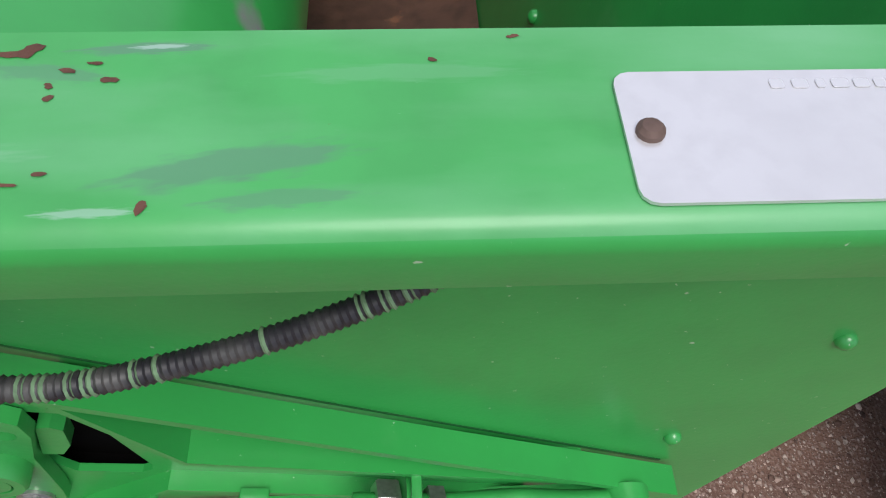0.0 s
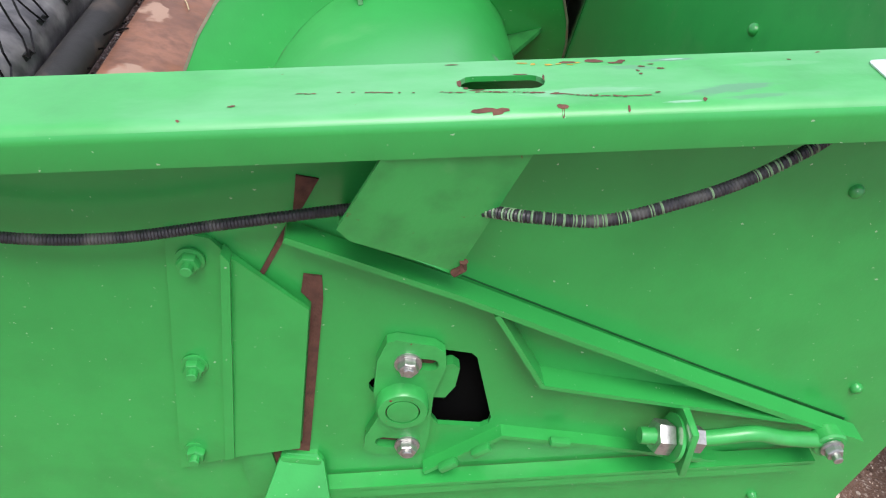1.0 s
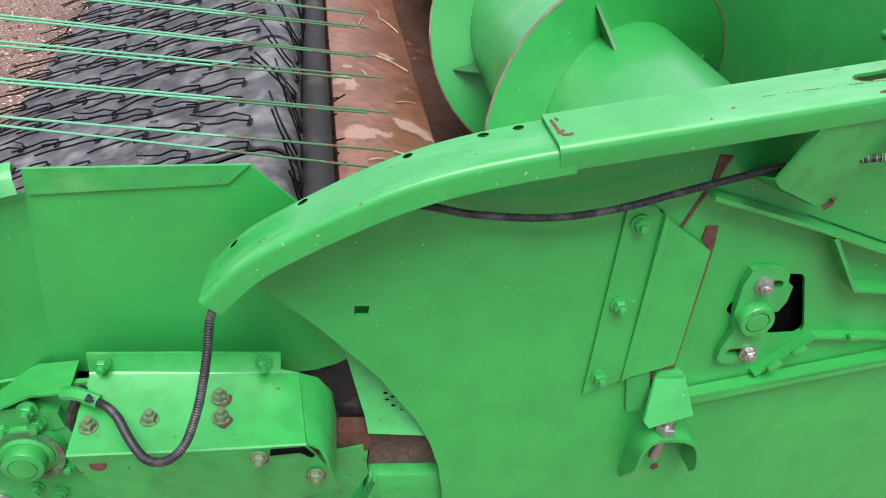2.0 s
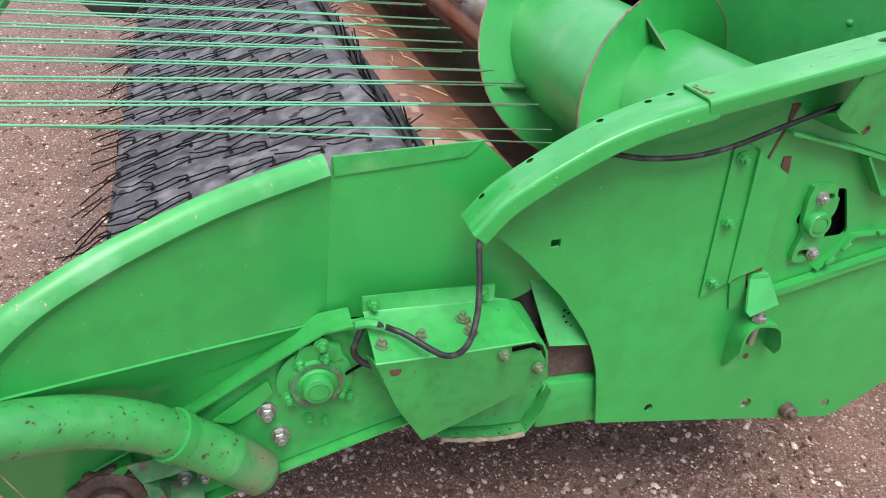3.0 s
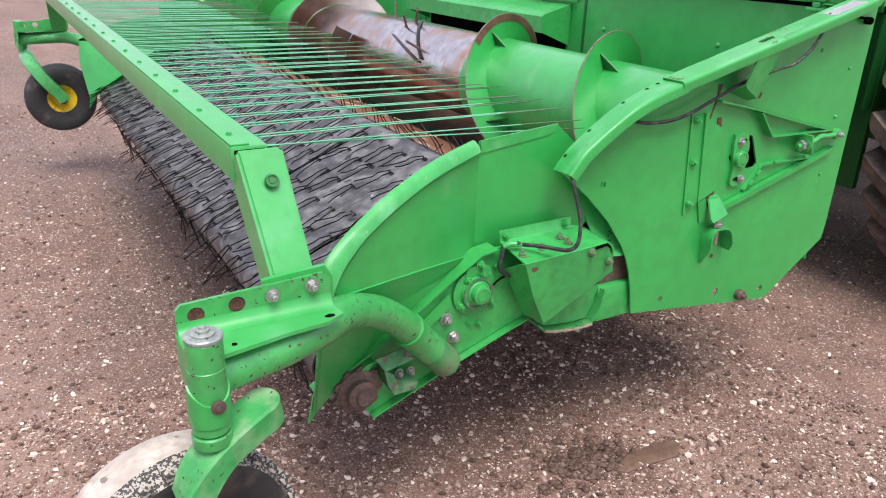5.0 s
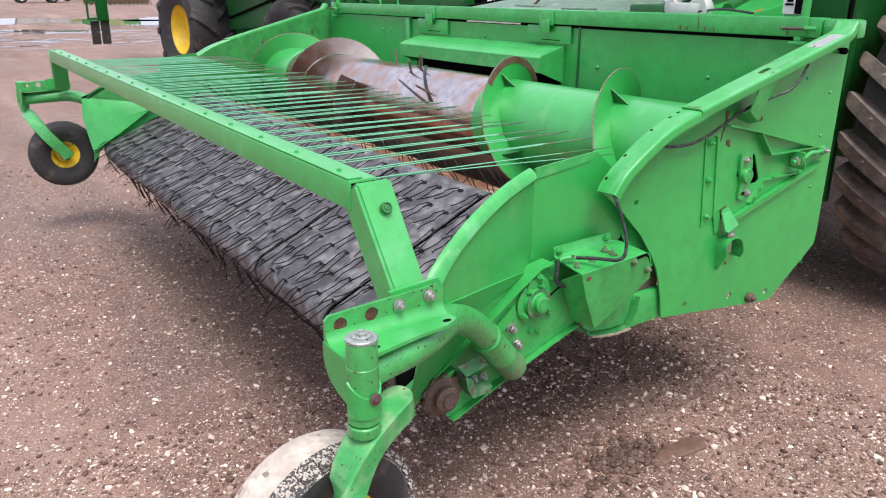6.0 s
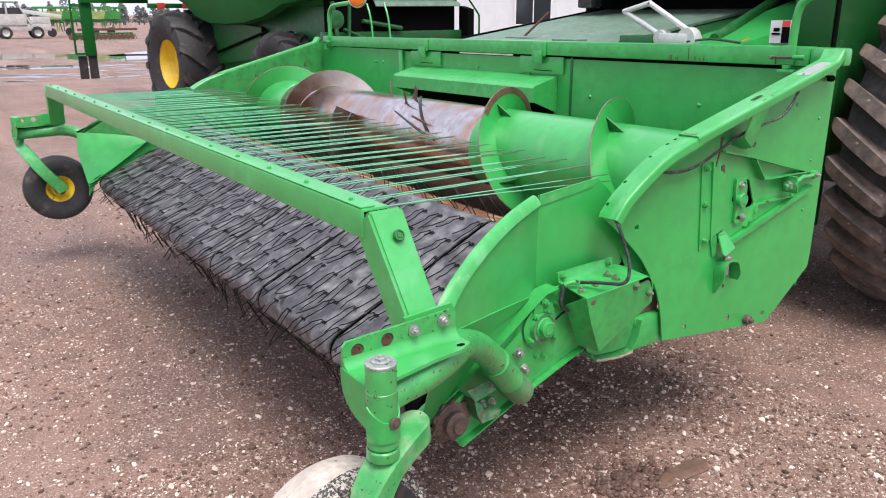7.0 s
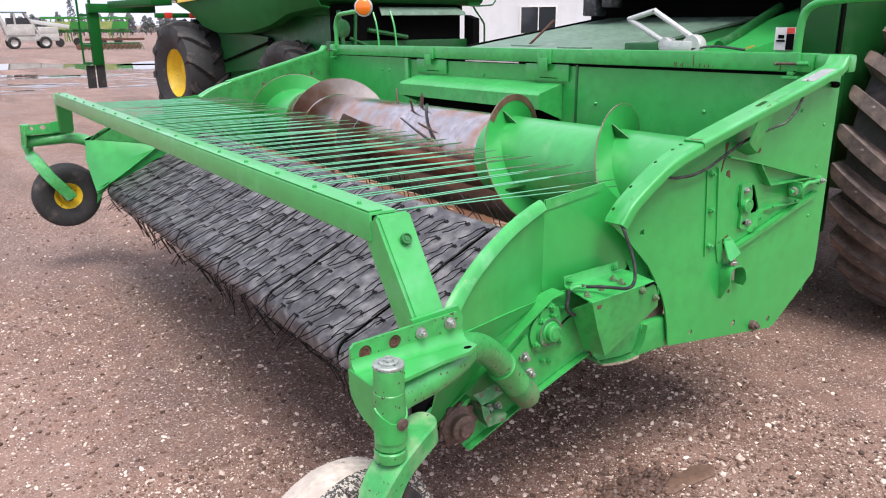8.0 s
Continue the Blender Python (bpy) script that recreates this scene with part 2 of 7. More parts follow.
def sweep(pts, profile, up=(0, 0, 1), closed=True, caps=True, bm=None, scale=None):
    """A profile of (across, above) pairs carried along a line of points."""
    bm = bm or bmesh.new()
    pts, up, rings = [Vector(p) for p in pts], Vector(up), []
    for i, p in enumerate(pts):
        d = (pts[min(i + 1, len(pts) - 1)] - pts[max(i - 1, 0)]).normalized()
        side = d.cross(up).normalized()
        over = side.cross(d)
        k = scale(i) if scale else 1
        rings.append([p + side * (u * k) + over * (v * k) for u, v in profile])
    return fan(bm, rings, closed, caps)


def ring(r, k=12):
    return [(r * math.cos(2 * math.pi * i / k), r * math.sin(2 * math.pi * i / k)) for i in range(k)]


def pipe(pts, r, k=12, up=(0, 0, 1), bm=None, scale=None):
    return sweep(pts, ring(r, k), up, bm=bm, scale=scale)


def lathe(profile, k=24, m=None, bm=None, caps=True):
    """A turned body round its own z axis from (radius, height) pairs."""
    bm = bm or bmesh.new()
    rings = [[Vector((r * math.cos(2 * math.pi * i / k), r * math.sin(2 * math.pi * i / k), h)) for i in range(k)] for r, h in profile]
    if m:
        rings = [[m @ p for p in rg] for rg in rings]
    return fan(bm, rings, caps=caps)


OUT = pose(0, 0, 0, 90)          # turned bodies that point to -y
INW = pose(0, 0, 0, -90)         # to +y


def flipped(bm, width):
    """Mirrors a bmesh across the header to its other end."""
    bmesh.ops.transform(bm, matrix=Matrix.Translation((0, width, 0)) @ Matrix.Diagonal((1, -1, 1, 1)), verts=bm.verts)
    return bm


def bolt_mesh(name, s, material, stub=1.0):
    bm = lathe([(s * 1.15, 0), (s * 1.15, s * 0.22), (s * 0.98, s * 0.24)], 16)
    lathe([(s * 0.86, s * 0.2), (s * 0.9, s * 0.3), (s * 0.9, s * 0.85), (s * 0.8, s * 0.98)], 6, bm=bm)
    if stub:
        lathe([(s * 0.48, s * 0.9), (s * 0.48, s * (1.0 + 0.6 * stub)), (s * 0.4, s * (1.06 + 0.6 * stub))], 10, bm=bm)
    return finish(name, bm, material)


BOLT_ZINC = bolt_mesh("bolt", 0.011, zinc)
BOLT_DIRTY = bolt_mesh("bolt", 0.011, bolt_grime)
BOLT_GREEN = bolt_mesh("bolt", 0.011, green_worn)
BOLT_BIG = bolt_mesh("bolt", 0.016, zinc)
BOLT_SHORT = bolt_mesh("bolt", 0.0115, zinc, 0.35)
RIVET = finish("rivet", lathe([(0.008, 0), (0.0075, 0.003), (0.005, 0.006), (0.001, 0.0072)], 12), green)


def bolts(parent, places, mesh=None, size=1.0, turn=None, name="bolt"):
    for i, p in enumerate(places):
        o = part(name, mesh or BOLT_GREEN, None, parent)
        o.matrix_basis = Matrix.Translation(p) @ (turn or OUT) @ pose(0, 0, 0, 0, 0, 17 * i) @ Matrix.Diagonal((size, size, size, 1))


# ---- the pickup platform: end plates, caps, rear wall, auger ----
WIDE = 4.12
platform = thing("pickup_platform", "green steel combine pickup platform with auger, chipped paint and rust", "header", pose(0, 0, 1.35) @ pose(0, 0, 0, -0.6) @ pose(0, 0, -1.35))

CAP_TURN = math.atan(0.26)


def cap_z(x):
    return 1.4135 + 0.26 * (x - 0.532)


FRONT_CAP = [(-0.184, 1.100), (-0.143, 1.150), (-0.098, 1.1845), (-0.053, 1.2155), (0.0, 1.2480), (0.045, 1.2705), (0.09, 1.2885), (0.14, 1.3050), (0.19, 1.3200)]
front_line = smooth_path([(x, 0, z) for x, z in FRONT_CAP], 0.012)
END_OUTLINE = [(0.174, 0.594), (0.80, 0.512), (0.83, 0.520), (1.082, 0.692), (1.090, 0.75), (1.108, 1.525), (1.0, cap_z(1.0) - 0.01), (0.6, cap_z(0.6) - 0.01),
               (0.2, cap_z(0.2) - 0.012), (0.1, 1.281), (0.02, 1.247), (-0.06, 1.199), (-0.12, 1.157), (-0.170, 1.106), (-0.15, 1.084),
               (-0.122, 1.062), (-0.054, 1.006), (0.005, 0.948), (0.037, 0.916), (0.063, 0.880), (0.097, 0.836), (0.125, 0.786), (0.145, 0.735), (0.158, 0.682), (0.166, 0.64)]
WINDOW = [(0.545, 1.103), (0.562, 1.117), (0.595, 1.117), (0.602, 1.112), (0.640, 1.028), (0.640, 1.018), (0.633, 1.011), (0.588, 1.007), (0.552, 1.05)]
HOLES = [circle(0.295, 0.616, 0.010), circle(0.552, 0.588, 0.013, squash=1.2), circle(0.786, 0.553, 0.013), [(-0.008, 1.024), (0.010, 1.025), (0.010, 1.041), (-0.009, 1.040)],
         WINDOW, circle(0.520, 1.056, 0.014)]


def end_cap(main, far=False):
    """The folded channel along the top of an end plate."""
    bm = bmesh.new()
    if main:
        c, s = math.cos(CAP_TURN), math.sin(CAP_TURN)
        a, b = Vector((0.172, 0, cap_z(0.172))), Vector((0.960, 0, cap_z(0.960)))
        long = (b - a).length
        rest = [a, b, Vector((0.973, 0, b.z + 0.010)), Vector((0.984, 0, b.z + 0.026)), Vector((0.993, 0, b.z + 0.038))]
        top_line = [a + (b - a) * i / 6 for i in range(7)] + rest[2:]
        sweep(top_line, [(0.068, 0.0), (0.0725, 0.0), (0.0760, -0.0006), (0.0790, -0.0022), (0.0812, -0.0046), (0.0825, -0.0078), (0.0828, -0.0110), (0.0785, -0.0330), (0.0745, -0.0330), (0.0788, -0.0110), (0.0778, -0.0078), (0.0755, -0.0052), (0.0725, -0.004), (0.068, -0.004)], bm=bm)
        sweep(top_line, [(0.0032, -0.020), (0.0032, -0.003), (0.0050, 0.0), (0.0070, 0.0), (0.0070, -0.004), (0.0067, -0.005), (0.0067, -0.020)], bm=bm)
        at = (0.532 - 0.172) / c
        flat = plate([(0, 0.007), (long, 0.007), (long, 0.068), (0, 0.068)], 0, 0.004, [slot(at, 0.0385, 0.0195, 0.0098, 0.02)])
        bmesh.ops.transform(flat, matrix=Matrix(((c, s, 0, a.x), (0, 0, -1, 0), (s, -c, 0, a.z), (0, 0, 0, 1))), verts=flat.verts)
        tmp = bpy.data.meshes.new("tmp")
        flat.to_mesh(tmp)
        flat.free()
        bm.from_mesh(tmp)
        bpy.data.meshes.remove(tmp)
        sweep(rest[1:], [(0.007, 0), (0.068, 0), (0.068, -0.004), (0.007, -0.004)], bm=bm)
    else:
        prof = [(0.0, -0.02), (0.0, -0.004), (0.003, 0), (0.006, 0), (0.018, 0), (0.067, 0), (0.0720, 0.0), (0.0755, -0.0010), (0.0782, -0.0032), (0.0796, -0.0065), (0.0800, -0.010), (0.0792, -0.031),
                (0.0752, -0.031), (0.0760, -0.010), (0.0752, -0.0070), (0.0735, -0.0048), (0.0715, -0.004), (0.067, -0.004), (0.018, -0.004), (0.006, -0.004), (0.004, -0.006), (0.004, -0.02)]
        rings = []
        for i, p in enumerate(front_line):
            d = (front_line[min(i + 1, len(front_line) - 1)] - front_line[max(i - 1, 0)]).normalized()
            over = Vector((-d.z, 0, d.x))
            tilt = 0.10 * max(0.0, min(1.0, (0.2 - p.x) / 0.3))
            rings.append([p + Vector((0, -u, 0)) + over * (v - 0.002 + u * tilt) for u, v in prof])
        fan(bm, rings)
        cells = [f.calc_center_median() for f in bm.faces]
        faces = list(bm.faces)
        gone = []
        for hx in (-0.155, -0.083, 0.03, 0.112, 0.148):
            inside = [i for i, c in enumerate(cells) if -0.019 < c.y < -0.0055 and abs(faces[i].normal.y) < 0.5]
            near = sorted(inside, key=lambda i: abs(cells[i].x - hx))[:2]
            gone += [faces[i] for i in near]
        corners = [[v for v in f.verts] for f in gone]
        bmesh.ops.delete(bm, geom=gone, context="FACES_ONLY")
        for q in corners:
            # the square gap narrows to a round hole
            def at(u, v):
                lo, hi = q[0].co.lerp(q[1].co, u), q[3].co.lerp(q[2].co, u)
                return lo.lerp(hi, v)
            ring = [bm.verts.new(at(0.5 + 0.49 * math.cos(radians(225 + 30 * i)), 0.5 + 0.49 * math.sin(radians(225 + 30 * i)))) for i in range(12)]
            for k in range(4):
                for i in range(3):
                    bm.faces.new((q[k] if i < 2 else q[(k + 1) % 4], ring[(3 * k + i + 1) % 12], ring[3 * k + i]))
                bm.faces.new((q[k], q[(k + 1) % 4], ring[3 * k + 2]))
    return flipped(bm, WIDE) if far else bm


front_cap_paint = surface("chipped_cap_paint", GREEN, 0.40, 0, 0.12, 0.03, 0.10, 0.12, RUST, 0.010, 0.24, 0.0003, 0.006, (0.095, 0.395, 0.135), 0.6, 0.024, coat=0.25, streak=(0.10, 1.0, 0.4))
part("end_plate", plate(END_OUTLINE, 0.0, 0.006, HOLES), green, platform, "dusty green end sheet with bolt holes")
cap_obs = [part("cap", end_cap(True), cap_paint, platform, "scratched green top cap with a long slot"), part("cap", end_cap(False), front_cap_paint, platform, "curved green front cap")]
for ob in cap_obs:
    # dust pales the top; the lip's shade is put in as darker green
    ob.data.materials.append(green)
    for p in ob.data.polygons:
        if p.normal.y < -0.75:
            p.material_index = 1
part("end_plate", flipped(plate(END_OUTLINE, 0.0, 0.006, HOLES), WIDE), green_shaded_dirty, platform, "dirty green inner face of the far end sheet, darkened for shade")
part("cap", end_cap(True, True), green_worn, platform)
part("cap", end_cap(False, True), green_worn, platform)
# black box behind the window paints in the darkness of the bearing pocket
part("pocket_shade_back", plate([(0.46, 0.98), (0.66, 0.98), (0.66, 1.15), (0.46, 1.15)], 0.0225, 0.0245), black, platform)
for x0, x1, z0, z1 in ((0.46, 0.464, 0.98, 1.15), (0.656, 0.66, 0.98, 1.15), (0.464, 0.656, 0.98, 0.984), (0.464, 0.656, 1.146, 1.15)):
    part("pocket_shade_side", box(x0, x1, 0.0068, 0.0222, z0, z1), black, platform)


# data plate on the cap
def on_cap(x, u, lift=0.0):
    """A place on the top of the straight cap: u metres outwards of the end plate."""
    return Vector((x - lift * math.sin(CAP_TURN), -u, cap_z(x) + lift * math.cos(CAP_TURN)))


CAPM = Matrix(((math.cos(CAP_TURN), math.sin(CAP_TURN), 0, 0), (0, 0, -1, 0), (math.sin(CAP_TURN), -math.cos(CAP_TURN), 0, 0), (0, 0, 0, 1)))


def cap_sheet(x0, x1, u0, u1, r, lift, thick):
    pts = []
    for cx, cu, a0 in ((x1 - r, u1 - r, 0), (x0 + r, u1 - r, 90), (x0 + r, u0 + r, 180), (x1 - r, u0 + r, 270)):
        pts += [(cx + r * math.cos(radians(a0 + a)), cu + r * math.sin(radians(a0 + a))) for a in (0, 30, 60, 90)]
    c = math.cos(CAP_TURN)
    bm = plate([((x - x0) / c, u) for x, u in pts], 0, thick)
    bmesh.ops.transform(bm, matrix=Matrix.Translation(on_cap(x0, 0, lift + thick)) @ CAPM, verts=bm.verts)
    return bm


data_plate = part("data_plate", cap_sheet(0.7805, 0.925, 0.0268, 0.0755, 0.005, 0.0004, 0.0012), white_plate, platform, "blank bright aluminium data plate")
for i, (a, b) in enumerate(((0.832, 0.836), (0.8385, 0.843), (0.8455, 0.848), (0.850, 0.855), (0.8565, 0.861), (0.8625, 0.866))):
    part("print_bar", cap_sheet(a - 0.007, b - 0.007, 0.0310, 0.0345, 0.0008, 0.0018, 0.0002), faint_print, data_plate)
part("rivet", lathe([(0.0042, 0), (0.0041, 0.0016), (0.0028, 0.0030), (0.0008, 0.0034)], 14, Matrix.Translation(on_cap(0.7872, 0.0508, 0.0016)) @ pose(0, 0, 0, 0, -15)), dirty_iron, data_plate, "rusted drive rivet")

# rust chips, scratches and grey scuffs in the cap's paint, each a flake of its own shape
def flakes(items, seed, lift):
    r2 = random.Random(seed)
    bm = bmesh.new()
    for nth, (x, y, rx, ru) in enumerate(items):
        k = 9
        up = lift + 0.000002 * nth
        ph = r2.uniform(0, 6)
        pts = []
        for i in range(k):
            a = 2 * math.pi * i / k
            w = 1 + 0.45 * math.sin(2 * a + ph) * r2.uniform(0.3, 1) + r2.uniform(-0.2, 0.2)
            px, py = x + rx * w * math.cos(a), y + ru * w * math.sin(a)
            u = -py
            if u <= 0.072:
                pts.append(on_cap(px, u, up))
            else:
                o = min(1.0, (u - 0.072) / 0.014)
                pts.append(on_cap(px, 0.072 + 0.0108 * math.sin(o * 1.5), up - 0.0110 * (1 - math.cos(o * 1.5))) + Vector((0, -0.0005, 0)))
        bm.faces.new([bm.verts.new(p) for p in pts])
    return bm


r3 = random.Random(8)
chips = [(0.504, -0.0385, 0.0012, 0.006), (0.508, -0.046, 0.002, 0.0012), (0.515, -0.0492, 0.004, 0.0008), (0.560, -0.034, 0.0010, 0.004), (0.545, -0.0282, 0.005, 0.0007), (0.616, -0.013, 0.004, 0.0022), (0.628, -0.022, 0.0022, 0.0012), (0.635, -0.019, 0.002, 0.001), (0.640, -0.026, 0.0022, 0.0014), (0.624, -0.028, 0.0015, 0.001), (0.625, -0.033, 0.0015, 0.0011),
         (0.730, -0.019, 0.0013, 0.0009), (0.754, -0.009, 0.0015, 0.001), (0.656, -0.072, 0.0013, 0.0022), (0.566, -0.074, 0.003, 0.0025), (0.566, -0.078, 0.001, 0.003), (0.607, -0.077, 0.001, 0.002),
         (0.517, -0.075, 0.007, 0.0022), (0.527, -0.076, 0.006, 0.002), (0.501, -0.010, 0.004, 0.001), (0.580, -0.012, 0.005, 0.002), (0.598, -0.011, 0.007, 0.0025), (0.612, -0.015, 0.004, 0.002), (0.36, -0.06, 0.002, 0.0015), (0.33, -0.075, 0.0015, 0.001), (0.178, -0.034, 0.003, 0.013), (0.181, -0.052, 0.004, 0.006), (0.186, -0.06, 0.005, 0.004), (0.184, -0.022, 0.002, 0.004)]
path_y = [(0.40, -0.046), (0.432, -0.046), (0.469, -0.049), (0.499, -0.051), (0.531, -0.053), (0.556, -0.056), (0.571, -0.059), (0.591, -0.063), (0.610, -0.065), (0.623, -0.064), (0.631, -0.060)]
x = 0.40
while x < 0.631:
    if r3.random() < (0.55 if x < 0.52 else 0.92):
        y = float(np.interp(x, [q[0] for q in path_y], [q[1] for q in path_y]))
        chips.append((x, y + r3.uniform(-0.0004, 0.0004), r3.uniform(0.001, 0.0026), r3.uniform(0.0004, 0.0009 if x < 0.55 else 0.0012)))
    x += r3.uniform(0.002, 0.0036)
part("paint_chip", flakes(chips, 3, 0.0003), rust, platform, "rust chips and a long scratch in the cap's paint", smooth=0)["kind"] = "stuff"
ochre = surface("ochre_primer", (0.45, 0.30, 0.03), 0.6, 0, 0.4, 0.004)
part("primer_speck", flakes([(0.549, -0.011, 0.004, 0.001), (0.556, -0.013, 0.002, 0.0012), (0.566, -0.0145, 0.0035, 0.0012), (0.573, -0.014, 0.002, 0.0008), (0.581, -0.0155, 0.0025, 0.001), (0.586, -0.013, 0.002, 0.001)], 5, 0.0003), ochre, platform, "ochre primer specks", smooth=0)["kind"] = "stuff"
def scuffed(m, places, colour):
    """Rubbed patches in a paint, each at its place (x, y), with its length, width, turn and depth."""
    n, l = m.node_tree.nodes, m.node_tree.links
    base = n["Principled BSDF"].inputs["Base Color"]
    co = n.new("ShaderNodeTexCoord").outputs["Object"]
    for x, y, long, wide, turn, deep in places:
        at = n.new("ShaderNodeMapping")
        at.vector_type = "TEXTURE"
        at.inputs["Location"].default_value = (x, y, cap_z(x))
        at.inputs["Rotation"].default_value = (0, 0, turn)
        at.inputs["Scale"].default_value = (long, wide, 0.1)
        l.new(co, at.inputs["Vector"])
        ball = n.new("ShaderNodeTexGradient")
        ball.gradient_type = "SPHERICAL"
        l.new(at.outputs[0], ball.inputs["Vector"])
        rub = n.new("ShaderNodeTexNoise")
        rub.inputs["Scale"].default_value, rub.inputs["Detail"].default_value = 3.2, 6.0
        l.new(at.outputs[0], rub.inputs["Vector"])
        both = n.new("ShaderNodeMath")
        both.operation = "MULTIPLY_ADD"
        both.inputs[1].default_value = 0.9
        l.new(ball.outputs["Fac"], both.inputs[0])
        l.new(rub.outputs["Fac"], both.inputs[2])
        edge_at = n.new("ShaderNodeMapRange")
        edge_at.inputs["From Min"].default_value, edge_at.inputs["From Max"].default_value = 0.72, 0.98
        edge_at.inputs["To Max"].default_value = deep
        l.new(both.outputs[0], edge_at.inputs["Value"])
        x_mix = n.new("ShaderNodeMix")
        x_mix.data_type = "RGBA"
        l.new(edge_at.outputs["Result"], x_mix.inputs["Factor"])
        l.new(base.links[0].from_socket, x_mix.inputs["A"])
        x_mix.inputs["B"].default_value = (*colour, 1)
        l.new(x_mix.outputs["Result"], base)


scuffed(cap_paint, ((0.676, -0.0585, 0.046, 0.0095, 0.19, 0.75), (0.690, -0.0700, 0.030, 0.0050, 0.08, 0.6), (0.648, -0.0125, 0.030, 0.0042, 0.05, 0.85), (0.622, -0.0225, 0.026, 0.0055, -0.1, 0.6)), (0.085, 0.235, 0.130))
scuffed(cap_paint, ((0.643, -0.0735, 0.018, 0.0022, 0.03, 0.5), (0.652, -0.0118, 0.012, 0.0016, 0.05, 0.7), (0.720, -0.024, 0.05, 0.006, 0.02, 0.12), (0.58, -0.055, 0.06, 0.008, 0.05, 0.25)), (0.34, 0.50, 0.42))

# bracket that ties the cap's lip to the plate
bm = bmesh.new()
P = [Vector(p) for p in ((0.463, -0.079, 1.372), (0.560, -0.079, 1.398), (0.545, -0.040, 1.252), (0.538, -0.036, 1.243), (0.452, -0.066, 1.280), (0.441, -0.068, 1.290))]
nrm = Vector((0.1, 1, 0.35)).normalized() * 0.005
fan(bm, [[p for p in P], [p + nrm for p in P]])
fan(bm, [[Vector(q) for q in ((0.441, -0.068, 1.290), (0.445, -0.063, 1.291), (0.542, -0.033, 1.246), (0.538, -0.038, 1.242))],
         [Vector(q) for q in ((0.446, 0.001, 1.262), (0.450, 0.001, 1.264), (0.546, 0.001, 1.234), (0.542, 0.001, 1.230))]])
part("cap_bracket", bm, green_worn, platform, "folded green bracket with rusted corners")
part("bracket_weld", pipe(smooth_path([(0.546, -0.043, 1.260), (0.5475, -0.042, 1.252), (0.542, -0.039, 1.243)], 0.006), 0.0036, 8), rust, platform)


def flat_bar(name, pts, y0, y1, thick, material=None, label=""):
    """A strip on edge along a line in x and z, standing out from the plate."""
    pts = [Vector((x, 0, z)) for x, z in pts]
    return part(name, sweep([p for p in pts], [(-y0, 0), (-y0, thick), (-y1, thick), (-y1, 0)]), material or green, platform, label)


flat_bar("brace", [(0.404, 1.237), (0.56, 1.203), (0.675, 1.173), (0.835, 1.132), (1.030, 1.086)], -0.0035, -0.027, 0.006, label="long green angle brace")
# thin dark strip paints the shadow line above the brace
part("brace_shadow_strip", plate([(0.56, 1.2115), (0.675, 1.1815), (0.835, 1.1405), (1.020, 1.0960), (1.020, 1.0925), (0.835, 1.1385), (0.675, 1.1795), (0.56, 1.2100)], -0.0007, 0.0), green_dark, platform)
flat_bar("gusset", [(0.594, 1.190), (0.664, 1.108), (0.76, 1.106), (0.945, 1.104)], 0.0, -0.026, 0.005)
flat_bar("brace", [(0.482, 0.897), (0.66, 0.946), (1.005, 1.040)], -0.003, -0.022, 0.006)
flat_bar("brace_leg", [(0.484, 0.886), (0.66, 0.935), (1.005, 1.029)], -0.017, -0.022, 0.012)
flat_bar("gusset", [(0.590, 0.940), (0.655, 1.014), (0.76, 1.016), (0.935, 1.012)], 0.0, -0.015, 0.005)
for x, z, a in ((0.612, 0.962, 48), (0.640, 0.992, 48), (0.715, 1.018, 2), (0.865, 1.02, 0)):
    m = pose(x, -0.018, z, 0, -a, 0)
    part("weld_bead", box(-0.011, 0.011, -0.005, 0.005, 0.0, 0.009, 0.003, m=m), green_worn, platform)

# auger bearing link with its bolts, and the adjuster rod
link_line = [(0.503, 1.146), (0.512, 1.151), (0.548, 1.150), (0.560, 1.143), (0.565, 1.124), (0.562, 1.085), (0.572, 1.02), (0.574, 0.993), (0.566, 0.984), (0.522, 0.981),
             (0.510, 0.988), (0.508, 1.008), (0.516, 1.045), (0.504, 1.075), (0.499, 1.12)]
link_line = [(x + 0.007, z - 0.019) for x, z in link_line]
bm = plate(link_line, -0.001, -0.012, [slot(0.545, 1.105, 0.012, 0.0075, 0.05), slot(0.548, 0.984, 0.014, 0.0075, 0.05)])
bearing_link = part("bearing_link", bm, green_worn, platform, "slotted cast link with a pivot boss")
part("link_back", plate([(0.5705, 1.052), (0.584, 1.054), (0.590, 1.072), (0.588, 1.098), (0.580, 1.103), (0.572, 1.10)], 0.008, -0.004), green_worn, platform)
part("boss", lathe([(0.026, 0), (0.026, 0.014), (0.024, 0.017), (0.017, 0.017), (0.017, 0.011), (0.0155, 0.011), (0.0155, 0.0165), (0.002, 0.0175)], 24, Matrix.Translation((0.541, -0.010, 1.051)) @ OUT), green_worn, bearing_link)
part("boss_ring", lathe([(0.0172, 0), (0.0172, 0.0008), (0.0157, 0.0008), (0.0157, 0)], 24, Matrix.Translation((0.541, -0.0211, 1.051)) @ OUT, caps=False), rust, bearing_link, "rusted ring round the pivot")
for z in (1.105, 0.984):
    part("slot_rust", box(0.527, 0.566, -0.0025, -0.0018, z - 0.009, z + 0.009), rust, bearing_link, "rust seen through the slot")
bolts(bearing_link, [(0.535, -0.012, 1.105), (0.560, -0.012, 0.984)], BOLT_SHORT, 1.0)

